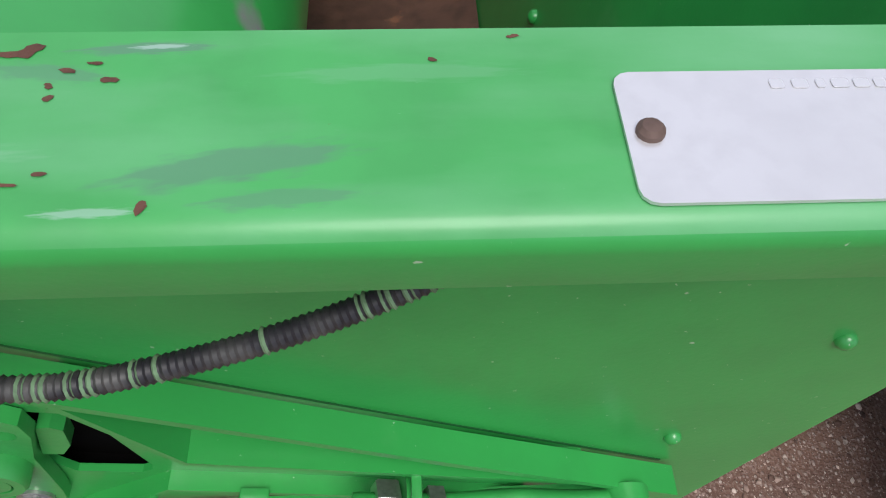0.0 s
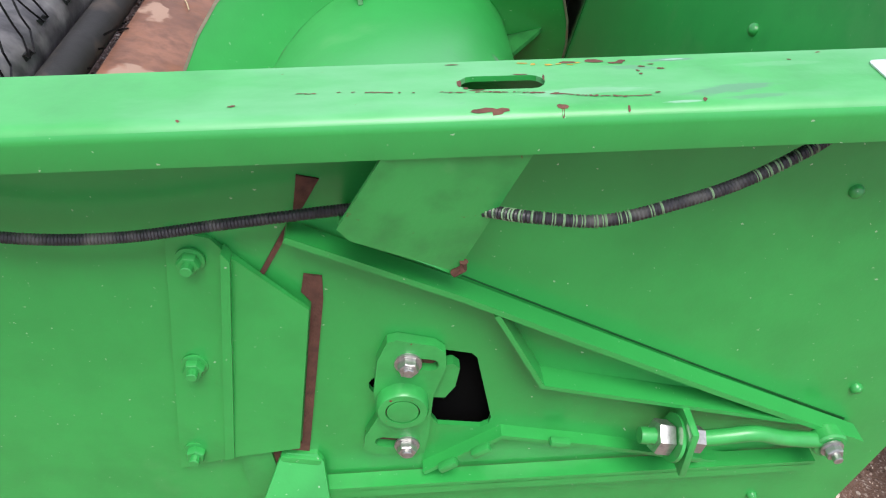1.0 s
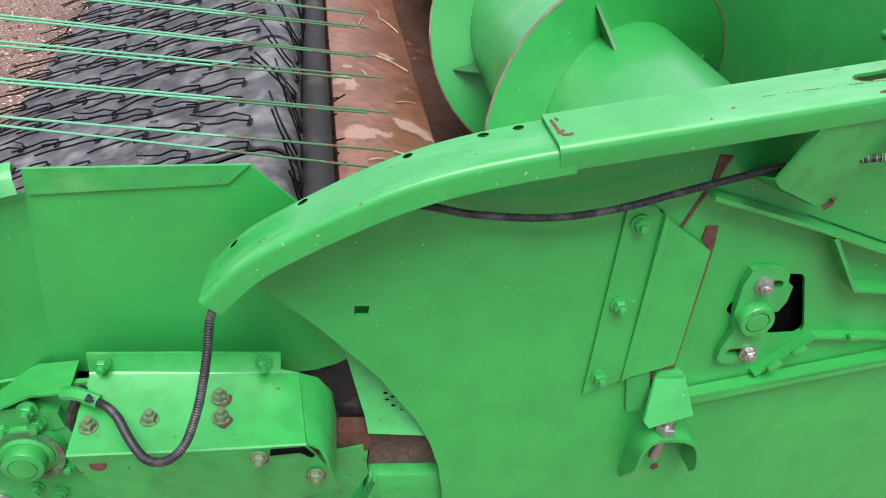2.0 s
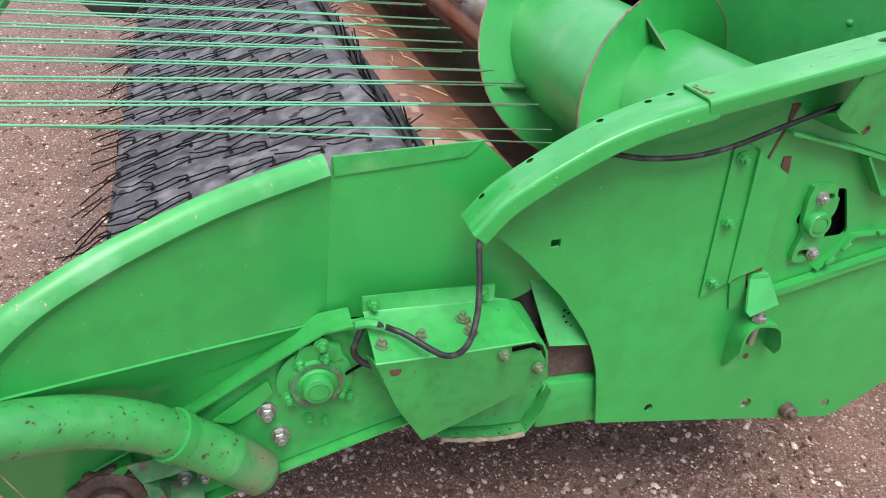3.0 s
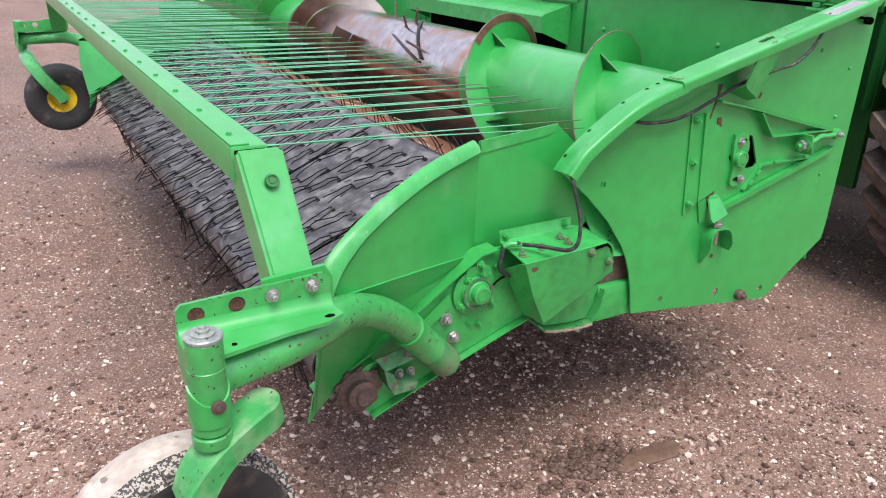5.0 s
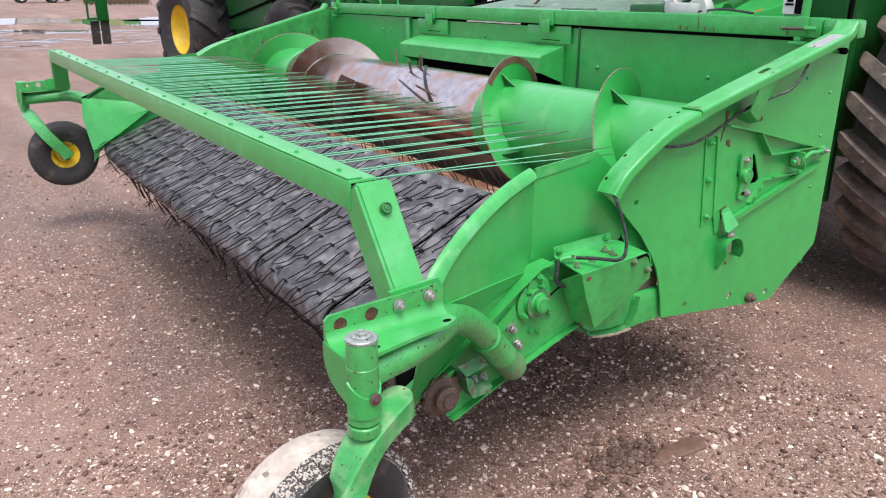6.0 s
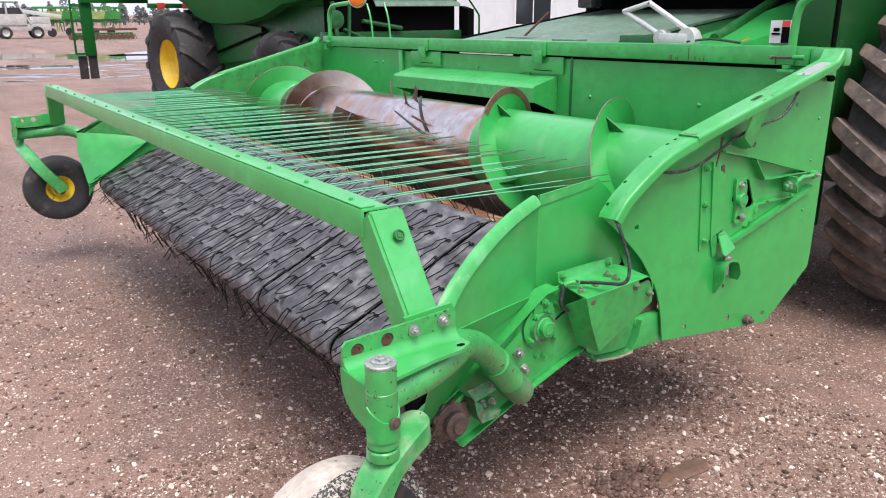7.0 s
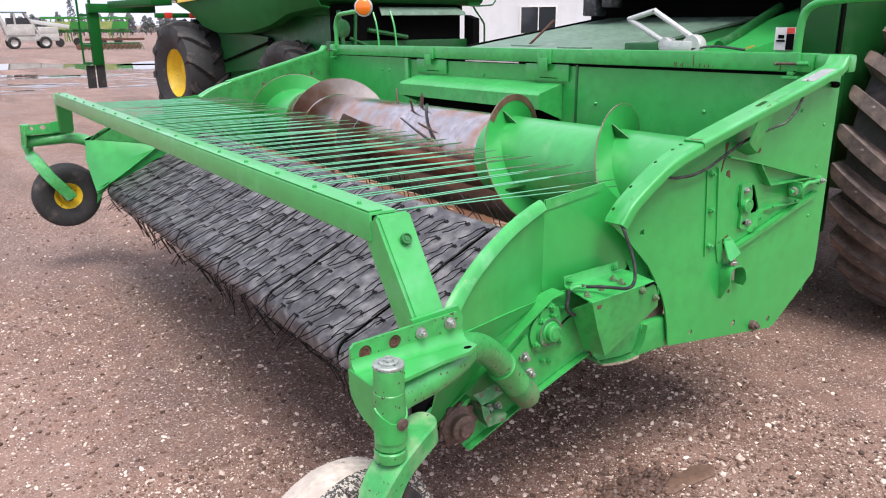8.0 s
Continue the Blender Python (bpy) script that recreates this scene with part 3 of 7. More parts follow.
part("adjuster_plate", box(-0.004, 0.004, -0.060, 0.0, -0.032, 0.036, 0.003, m=pose(0.826, 0, 1.072, 0, -13, 0)), green_worn, platform)
rod = smooth_path([(0.780, -0.036, 1.070), (0.80, -0.036, 1.072), (0.842, -0.036, 1.076), (0.87, -0.035, 1.083), (0.90, -0.035, 1.093), (0.935, -0.034, 1.090), (0.985, -0.032, 1.092)], 0.006)
part("adjuster_rod", pipe(rod, 0.0085, 12, scale=lambda i: 1.0 + (0.07 if i < 9 and i % 2 else 0.0)), green_worn, platform, "threaded green adjuster rod")
part("adjuster_nut", lathe([(0.017, 0), (0.018, 0.002), (0.018, 0.015), (0.017, 0.017)], 6, Matrix.Translation((0.795, -0.036, 1.0715)) @ pose(0, 0, 0, 0, 90)), zinc, platform, "pale zinc adjuster nut")
part("adjuster_washer", lathe([(0.025, 0), (0.025, 0.004)], 20, Matrix.Translation((0.8135, -0.036, 1.0725)) @ pose(0, 0, 0, 0, 90)), green_worn, platform)
part("adjuster_nut", lathe([(0.014, 0), (0.014, 0.012)], 6, Matrix.Translation((0.833, -0.036, 1.0745)) @ pose(0, 0, 0, 0, 90)), zinc, platform)
eye = part("rod_eye", lathe([(0.018, 0), (0.018, 0.014), (0.016, 0.016)], 18, Matrix.Translation((0.985, -0.024, 1.092)) @ OUT), green_worn, platform)
bolts(eye, [(0.985, -0.041, 1.092)], BOLT_ZINC, 0.95)
bolts(platform, [(1.004, 0.0, 1.142), (0.988, 0.0, 0.945), (1.024, 0.0, 1.302), (0.86, 0.0, 1.365)], RIVET, 0.85, name="carriage_bolt")

# bolted cover strip, and the rust-red joint beside it
part("cover_strip", plate([(0.309, 1.214), (0.345, 1.212), (0.362, 1.199), (0.435, 1.157), (0.452, 0.962), (0.383, 0.932), (0.362, 0.912), (0.334, 0.893)],
                          lambda x, z: -0.005 - 0.010 * min(1, max(0, (x - 0.366 + 0.055 * (z - 1.05)) / 0.012)), lambda x, z: -0.001 - 0.010 * min(1, max(0, (x - 0.366) / 0.012))), green, platform, "folded green cover strip")
part("cover_fold", plate([(0.356, 1.207), (0.364, 1.199), (0.388, 0.936), (0.379, 0.929)], -0.0165, -0.001), green, platform)
bolts(platform, [(0.331, -0.006, 1.188), (0.341, -0.006, 1.060), (0.349, -0.006, 0.930)], BOLT_GREEN, 1.0)
part("joint_strip", plate([(0.425, 1.186), (0.441, 1.187), (0.446, 1.160), (0.466, 0.912), (0.436, 0.902), (0.424, 0.942), (0.454, 0.955), (0.436, 1.156), (0.4255, 1.166)], -0.0025, 0.0), rust, platform, "bare rust-red joint")
part("joint_strip", plate([(0.386, 1.172), (0.391, 1.174), (0.424, 1.286), (0.406, 1.286), (0.408, 1.25)], -0.002, 0.0), rust, platform)
part("joint_plate", plate([(0.393, 0.925), (0.424, 0.940), (0.436, 0.903), (0.434, 0.862), (0.412, 0.858)], -0.006, 0.0), green_worn, platform)

# stop tab with its bolt, and the open clevis below it
tab = part("stop_tab", plate([(0.434, 0.934), (0.440, 0.941), (0.472, 0.943), (0.480, 0.936), (0.499, 0.884), (0.430, 0.867), (0.421, 0.876), (0.424, 0.886)],
                             lambda x, z: -0.046 + 0.55 * (z - 0.87), lambda x, z: -0.040 + 0.55 * (z - 0.87)), green, platform, "bent green stop tab")
part("tab_base", box(0.434, 0.478, -0.012, 0.0, 0.922, 0.940, 0.004), green, platform)
part("stop_bolt", lathe([(0.0075, -0.098), (0.0080, -0.096), (0.0080, 0.0)], 12, Matrix.Translation((0.470, -0.030, 0.884))), zinc, platform, "dull zinc stop bolt")
part("stop_nut", lathe([(0.014, 0), (0.015, 0.003), (0.015, 0.012), (0.013, 0.014)], 6, Matrix.Translation((0.470, -0.030, 0.842))), zinc, platform)
clevis_line = smooth_path([(0.446, 0, 0.716), (0.440, 0, 0.775), (0.440, 0, 0.812), (0.448, 0, 0.830), (0.466, 0, 0.838), (0.498, 0, 0.836), (0.520, 0, 0.826), (0.534, 0, 0.802), (0.545, 0, 0.752)], 0.008)
rings = []
for i, p in enumerate(clevis_line):
    along = clevis_line[min(i + 1, len(clevis_line) - 1)] - clevis_line[max(i - 1, 0)]
    nn = Vector((-along.z, 0, along.x)).normalized()
    # the sheet is cut back towards its lower ends
    deep = 0.046 * min(1.0, max(0.15, (p.z - 0.700) / 0.075))
    rings.append([p + Vector((0, -dy, 0)) + nn * k for dy, k in ((0.0, -0.003), (deep, -0.003), (deep, 0.003), (0.0, 0.003))])
part("clevis", fan(bmesh.new(), rings), green_worn, platform, "bent green clevis")
part("clevis_hole", lathe([(0.007, 0), (0.007, 0.001)], 12, Matrix.Translation((0.503, -0.0006, 0.728)) @ OUT), rust, platform)
part("stub_shaft", lathe([(0.019, -0.004), (0.019, 0.018), (0.016, 0.022), (0.010, 0.022), (0.009, 0.034), (0.001, 0.035)], 18, Matrix.Translation((0.672, 0.0, 0.556)) @ OUT), dirty_iron, platform, "rusted stub shaft in the end sheet")

# wiring loom: ribbed tube, painted over in places
LOOM_A = [(0.85, -0.02, 1.46), (0.80, -0.035, 1.445), (0.760, -0.054, 1.420), (0.717, -0.066, 1.390), (0.672, -0.076, 1.368), (0.623, -0.080, 1.345), (0.574, -0.076, 1.335), (0.546, -0.055, 1.319), (0.50, -0.034, 1.300),
          (0.454, -0.030, 1.284), (0.359, -0.030, 1.249), (0.279, -0.030, 1.219), (0.202, -0.030, 1.203), (0.114, -0.032, 1.203), (0.041, -0.036, 1.214), (-0.02, -0.035, 1.204), (-0.09, -0.04, 1.160), (-0.155, -0.045, 1.098)]
LOOM_B = [(-0.155, -0.045, 1.098), (-0.174, -0.075, 1.085), (-0.177, -0.098, 1.05), (-0.180, -0.115, 1.022), (-0.186, -0.134, 0.990), (-0.198, -0.148, 0.955), (-0.216, -0.155, 0.938), (-0.236, -0.150, 0.932),
          (-0.252, -0.134, 0.932), (-0.268, -0.108, 0.931), (-0.283, -0.080, 0.928), (-0.300, -0.060, 0.926), (-0.322, -0.052, 0.932)]


def loom(pts, r, name, material, label, a=0.0, b=1.0, parent=None):
    line = smooth_path(pts, 0.0014)
    first = int(a * len(line))
    line = line[first:max(first + 3, int(b * len(line)))]
    low = 0.76 if parent else 0.84
    return part(name, pipe(line, r, 10, up=(0, 0.99, 0.12), scale=lambda i: 1.0 if (i + first) % 2 else low), material, parent or platform, label)


loom_a = loom(LOOM_A, 0.0050, "wiring_loom", loom_black, "ribbed black wiring loom with green overspray")
r6 = random.Random(41)
bands = [a + 0.0066 * i for a, n_bands in ((0.252, 12), (0.2335, 3), (0.218, 2), (0.198, 2), (0.165, 1), (0.092, 7)) for i in range(n_bands)]
for a, b in [(a, a + r6.choice((0.0026, 0.0036, 0.0050))) for a in bands]:
    loom(LOOM_A, 0.0053, "overspray", loom_green, "green overspray on the loom", a, b, loom_a)
loom(LOOM_B, 0.0056, "wiring_loom", loom_black, "black wiring loom hanging from the cap")

# hose hook under the cap's rear end
part("rear_hook", pipe(smooth_path([(0.980, -0.01, 1.466), (1.00, -0.030, 1.462), (1.02, -0.028, 1.456), (1.045, -0.018, 1.455)], 0.01), 0.0045, 8), black, platform)
part("rear_grommet", lathe([(0.012, 0), (0.012, 0.018), (0.009, 0.022)], 14, Matrix.Translation((1.050, -0.004, 1.452)) @ OUT), black, platform)

# ---- rear wall ----
REAR = 1.02
wall_bm = box(REAR, REAR + 0.006, 0.0065, 1.335, 0.62, 1.49)
part("rear_wall", wall_bm, green, platform, "faded green rear wall sheet")
part("rear_wall", box(REAR + 0.002, REAR + 0.008, 1.3365, 2.95, 1.10, 1.49), green, platform)
part("rear_wall", box(REAR, REAR + 0.006, 2.9515, WIDE - 0.0065, 0.62, 1.49), green, platform)
# black strip on the wall paints the shadow gap below the rail
part("rail_shadow_gap", box(REAR - 0.0015, REAR - 0.0005, 0.17, 2.92, 1.4805, 1.4945), black, platform, "black strip for the shadow gap under the rail")
part("corner_cap", box(1.0065, 1.060, -0.0800, 0.0595, 1.500, 1.5660, 0.014), green_faded, platform, "folded green rear corner")
part("corner_web", box(1.052, 1.058, 0.008, 0.0595, 0.75, 1.499), green, platform)
rail = part("top_rail", box(REAR - 0.024, REAR + 0.046, 0.060, WIDE - 0.060, 1.496, 1.568, 0.006), green_worn, platform, "square green top rail with rust scratches")
rng = random.Random(41)
for i, (y, z, h) in enumerate(((0.80, 1.512, 0.016), (0.79, 1.510, 0.024), (0.765, 1.508, 0.012), (0.755, 1.510, 0.020), (0.665, 1.510, 0.014), (0.64, 1.506, 0.010), (0.62, 1.508, 0.012), (0.60, 1.506, 0.008), (0.70, 1.527, 0.052), (0.19, 1.515, 0.03))):
    y -= 0.095 * (y > 0.3)
    part("rust_scratch", box(REAR - 0.0246, REAR - 0.0238, y - rng.uniform(0.001, 0.004), y + rng.uniform(0.001, 0.004), z - h / 2, z + h / 2), rust, rail)
for y, h in ((1.56, 0.10), (2.66, 0.10)):
    part("hinge", box(REAR - 0.034, REAR - 0.0255, y - 0.055, y + 0.055, 1.49, 1.56, 0.003), green_worn, platform)
    part("hinge_tab", box(REAR - 0.042, REAR - 0.0355, y - 0.035, y + 0.035, 1.455, 1.52, 0.003), green_worn, platform)
    part("hinge_plate", box(REAR - 0.012, REAR - 0.001, y - 0.17, y + 0.17, 1.40, 1.488, 0.003), green, platform)
    part("hinge_slot", box(REAR - 0.014, REAR - 0.0125, y - 0.09, y + 0.05, 1.414, 1.418), black, platform)
part("rail_gap", box(REAR - 0.002, REAR - 0.0005, 1.80, 2.30, 1.484, 1.4925), white_plate, platform, "pale bare strip under the rail")
part("wall_joint", box(REAR - 0.018, REAR - 0.001, 2.93, 2.972, 0.75, 1.488, 0.004), green, platform)
part("wall_joint", box(REAR - 0.004, REAR - 0.001, 1.330, 1.345, 0.75, 1.488), green_dark, platform)
hood_line = [(REAR - 0.002, 1.39), (REAR - 0.16, 1.345), (REAR - 0.17, 1.335), (REAR - 0.17, 1.262), (REAR - 0.164, 1.262), (REAR - 0.164, 1.332), (REAR - 0.156, 1.340), (REAR - 0.002, 1.384)]
hood = part("hood", plate(hood_line, 1.44, 2.80), green_worn, platform, "folded green deflector hood")
for y in (1.44, 2.795):
    part("hood_side", plate([(REAR - 0.002, 1.384), (REAR - 0.163, 1.337), (REAR - 0.163, 1.262), (REAR - 0.002, 1.20)], y + 0.0005, y + 0.0045), green_worn, platform)
# black sheet over the feed opening puts its darkness into the colour
part("feed_opening_shade", box(REAR - 0.006, REAR - 0.001, 1.46, 2.78, 0.72, 1.262), black, platform)
bolts(platform, [(REAR, y, z) for y, z in ((0.546, 1.309), (0.62, 1.02), (1.2, 1.30), (2.12, 1.41), (1.66, 1.395), (2.86, 1.2), (3.2, 1.4), (3.3, 1.4))], RIVET, 1.3, pose(0, 0, 0, 0, -90), "carriage_bolt")

# latch at the near rear corner
for y in (0.135, WIDE - 0.135):
    latch = part("corner_latch", box(REAR - 0.040, REAR - 0.0245, y - 0.030, y + 0.030, 1.500, 1.572, 0.005), green_worn, platform, "green corner latch block")
    part("latch_tab", box(REAR - 0.046, REAR - 0.020, y - 0.036, y + 0.036, 1.468, 1.482, 0.004), green_worn, latch)
    part("latch_lug", box(REAR - 0.044, REAR - 0.026, y - 0.014, y + 0.014, 1.4825, 1.4995, 0.003), green_worn, latch)
    part("latch_pin", pipe([(REAR - 0.046, y - 0.075, 1.530), (REAR - 0.046, y + 0.070, 1.527)], 0.005, 10), dirty_iron, latch, "thin rusted latch pin")
    part("pin_head", pipe([(REAR - 0.046, y - 0.076, 1.530), (REAR - 0.046, y - 0.030, 1.529)], 0.009, 10), green_worn, latch)
    bolts(latch, [(REAR - 0.041, y + 0.062, 1.527)], BOLT_DIRTY, 0.7, pose(0, 0, 0, 0, -90))
# marker-light posts at both rear corners
for y, s in ((0.125, -1), (WIDE - 0.12, 1)):
    pts = smooth_path([(REAR + 0.01, y, 1.50), (REAR + 0.01, y, 1.65), (REAR + 0.01, y + (0 if s > 0 else -0.005), 1.73), (REAR + 0.012, y - s * (0.04 if s > 0 else -0.03) * 1, 1.785), (REAR + 0.015, y - (0.12 if s > 0 else 0.10), 1.80), (REAR + 0.02, y - (0.42 if s > 0 else 0.3), 1.815)], 0.02)
    if s < 0:
        pts = smooth_path([(1.05, 0.160, 1.50), (1.05, 0.156, 1.64), (1.05, 0.148, 1.705), (1.05, 0.120, 1.742), (1.05, 0.03, 1.762), (1.05, -0.25, 1.77)], 0.02)
    part("marker_post", pipe(pts, 0.016, 12, up=(1, 0, 0)), green, platform, "bent green marker-light post")
lamp_at = (REAR - 0.02, WIDE - 0.62, 1.835)
LAMP = Matrix.Translation(lamp_at) @ pose(0, 0, 0, 0, 0, 53)
lamp = part("marker_lamp", lathe([(0.02, 0.03), (0.055, 0.025), (0.066, 0.005), (0.066, -0.02), (0.060, -0.03)], 24, LAMP @ pose(0, 0, 0, 0, 90)), silver_paint, platform, "round marker lamp housing")
part("lens", lathe([(0.057, 0), (0.054, 0.012), (0.035, 0.022), (0.005, 0.027)], 24, LAMP @ pose(-0.03, 0, 0) @ pose(0, 0, 0, 0, -90)), amber, lamp, "amber lens")
for y in (WIDE - 0.66, WIDE - 0.90):
    part("hose", pipe(smooth_path([(REAR + 0.05, y + 0.03, 1.80), (REAR + 0.05, y - 0.02, 1.70), (REAR + 0.05, y - 0.05, 1.53)], 0.03), 0.007, 8, up=(1, 0, 0)), green, platform)

# ---- pan under the auger ----
pan = [(0.02, 0.84), (0.10, 0.78), (0.25, 0.725), (0.45, 0.705), (0.65, 0.72), (0.82, 0.76), (0.95, 0.80), (1.018, 0.84), (1.018, 0.83), (0.95, 0.79), (0.82, 0.75), (0.65, 0.71), (0.45, 0.695), (0.25, 0.715), (0.10, 0.77), (0.02, 0.83)]
part("auger_pan", plate(pan, 0.10, WIDE - 0.0075), pan_dark, platform, "dark rusty auger pan", smooth=60)
part("pan_front", box(0.012, 0.0195, 0.10, WIDE - 0.0075, 0.66, 0.84), rust, platform)
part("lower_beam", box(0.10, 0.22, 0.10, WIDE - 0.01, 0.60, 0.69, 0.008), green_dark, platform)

# ---- auger ----
AX, AZ = 0.53, 1.075
auger = part("auger_drum", lathe([(0.188, 0.03), (0.19, 0.035), (0.19, WIDE - 0.035), (0.188, WIDE - 0.03)], 48, Matrix.Translation((AX, 0, AZ)) @ INW), worn_steel, platform, "auger drum of scuffed bare steel")
for y0, y1 in ((0.0365, 1.33), (WIDE - 0.62, WIDE - 0.0365)):
    part("painted_sleeve", lathe([(0.1905, y0), (0.1925, y0 + 0.002), (0.1925, y1 - 0.002), (0.1905, y1)], 48, Matrix.Translation((AX, 0, AZ)) @ INW), drum_paint, auger, "green painted end of the drum")


def flight(y0, y1, turn0, turns, r0=0.193, r1=0.295, thick=0.002):
    """A screw flight round the drum."""
    bm = bmesh.new()
    k = int(40 * abs(turns))
    rings = []
    for i in range(k + 1):
        a = turn0 + 2 * math.pi * turns * i / k
        y = y0 + (y1 - y0) * i / k
        d = Vector((math.cos(a), 0, math.sin(a)))
        c = Vector((AX, y, AZ))
        rings.append([c + d * r0 + Vector((0, -thick * 1.5, 0)), c + d * r1 + Vector((0, -thick, 0)), c + d * r1 + Vector((0, thick, 0)), c + d * r0 + Vector((0, thick * 1.5, 0))])
    return fan(bm, rings)


part("flight", flight(0.06, 1.50, radians(11), -2.12), green, auger, "green screw flight with worn edge")
FAR_CUT = 0.36
far_y, far_a = 4.06 - 1.56 * FAR_CUT, radians(619 - 360 * 2.29 * FAR_CUT)
part("flight", flight(4.06, far_y, radians(619), -2.29 * FAR_CUT), green, auger, "green painted outer turn of the far flight")
part("flight", flight(far_y, 2.50, far_a, -2.29 * (1 - FAR_CUT)), flight_steel, auger, "bare steel screw flight")
edge = surface("flight_edge_metal", (0.24, 0.22, 0.15), 0.45, 0.4, 0.4, 0.02, 0.3, 0.1, (0.26, 0.11, 0.06), 0.10, 0.45)
part("flight_edge", flight(0.06, 1.50, radians(11), -2.12, 0.2935, 0.2975), edge, auger, "rust-edged flight rim")
part("flight_edge", flight(4.06, 2.50, radians(619), -2.29, 0.2935, 0.2975), edge, auger)
part("flight_edge", flight(1.18, 1.42, radians(11 - 763.2 * 1.12 / 1.44), -2.12 * 0.24 / 1.44, 0.266, 0.2945, 0.0032), rusty_flight, auger, "broad rust-brown rim of the inner turn")
gusset_paint = surface("flight_gusset_paint", (0.020, 0.16, 0.035), 0.5, 0, 0.3, 0.02)
# stiffeners on the outer face of the near flight, where it passes each angle
for a in (115, 25, -65, -155, -245, -335, -425, -515, -605, -695):
    y = 0.06 + 1.44 * (11 - a) / 763.2
    if not 0.15 < y < 1.45:
        continue
    d = Vector((math.cos(radians(a)), 0, math.sin(radians(a))))
    c = Vector((AX, y - 0.003, AZ))
    t = Vector((-d.z, 0, d.x)) * 0.003
    tri = [c + d * 0.192, c + d * 0.252, c + d * 0.247 + Vector((0, -0.010, 0)), c + d * 0.193 + Vector((0, -0.075, 0))]
    part("flight_gusset", fan(bmesh.new(), [[p - t for p in tri], [p + t for p in tri]]), gusset_paint, auger, "dark green triangular stiffener")
finger_mesh = finish("finger", lathe([(0.011, 0), (0.011, 0.004), (0.006, 0.005), (0.006, 0.075), (0.0045, 0.08)], 10), dirty_iron)
for y, deg in ((2.05, 96), (1.99, 104), (2.02, 118), (1.74, 150), (1.62, 172), (2.35, 84)):
    a = radians(deg)
    o = part("finger", finger_mesh, None, auger, "dark retracting auger finger")
    o.matrix_basis = Matrix.Translation((AX + 0.188 * math.cos(a), y, AZ + 0.188 * math.sin(a))) @ pose(0, 0, 0, 0, 90 - deg) @ pose(0, 0, 0, 25 * math.sin(7 * y), 0)
# a torn strap of dirty iron wound against the drum
strap = [Vector((AX + 0.197 * math.cos(radians(q)), 2.02 - 0.0045 * (q - 88), AZ + 0.197 * math.sin(radians(q)))) for q in range(88, 168, 5)]
part("drum_strap", sweep(strap, [(-0.006, -0.003), (0.006, -0.003), (0.006, 0.003), (-0.006, 0.003)], up=(0.3, 0, 1)), tooth_steel, auger, "dark bent strap against the drum")
strap = [Vector((AX + 0.200 * math.cos(radians(q)), 2.04 - 0.012 * (q - 140), AZ + 0.200 * math.sin(radians(q)))) for q in range(140, 172, 4)]
part("drum_strap", sweep(strap, [(-0.006, -0.003), (0.006, -0.003), (0.006, 0.003), (-0.006, 0.003)], up=(0.3, 0, 1)), tooth_steel, auger)


# ---- the belt pickup hung in front of the platform ----
SPAN = 3.95
pickup = thing("belt_pickup", "green belt pickup with black toothed belts and wind rods", "pickup")


def flare(x, off=0.0):
    """The side shield leans outwards in front of its crease."""
    return 0.045 + off + (0.42 * (x + 0.387) if x < -0.387 else 0.0)


SHIELD_FOLD = [(-0.867, 0.950), (-0.846, 0.985), (-0.818, 1.012), (-0.780, 1.041), (-0.738, 1.062), (-0.664, 1.091), (-0.553, 1.123), (-0.387, 1.149)]
SHIELD_EDGE = [(-0.921, 0.965), (-0.905, 1.015), (-0.880, 1.048), (-0.853, 1.072), (-0.752, 1.138), (-0.663, 1.168), (-0.565, 1.184), (-0.400, 1.187)]
fold = smooth_path([(x, 0, z) for x, z in SHIELD_FOLD], 0.02)
edge_line = smooth_path([(x, 0, z) for x, z in SHIELD_EDGE], 0.02)


def resampled(line, k):
    d = [0.0]
    for a, b in zip(line, line[1:]):
        d.append(d[-1] + (b - a).length)
    return [Vector([float(np.interp(d[-1] * i / (k - 1), d, [p[j] for p in line])) for j in range(3)]) for i in range(k)]


def sheet(rows, thick=0.004):
    """A bent sheet through rows of points, with thickness."""
    bm = bmesh.new()
    vs = [[bm.verts.new(p) for p in r] for r in rows]
    for a, b in zip(vs, vs[1:]):
        for i in range(len(a) - 1):
            bm.faces.new((a[i], a[i + 1], b[i + 1], b[i]))
    bmesh.ops.recalc_face_normals(bm, faces=bm.faces)
    bmesh.ops.solidify(bm, geom=list(bm.faces), thickness=thick)
    return bm


flange_paint = surface("rubbed_flange_paint", (0.045, 0.350, 0.080), 0.50, 0, 0.12, 0.03, 0.12, 0.2, (0.40, 0.33, 0.20), 0.014, 0.22, 0.0004, 0.005, (0.15, 0.44, 0.20), 0.5, 0.07, coat=0.25)
fork_paint = surface("mud_dusted_green_paint", (0.045, 0.310, 0.080), 0.55, 0, 0.2, 0.03, 0.15, 0.1, (0.05, 0.045, 0.03), 0.012, 0.30, 0.0006, 0.006, (0.24, 0.39, 0.20), 0.65, 0.06)


pipe_dirt = surface("dirt_smeared_green_paint", (0.055, 0.25, 0.075), 0.6, 0, 0.25, 0.03, 0.2, 0.08, (0.05, 0.03, 0.022), 0.012, 0.3, 0.0008, 0.006, (0.20, 0.125, 0.095), 0.95, 0.09)


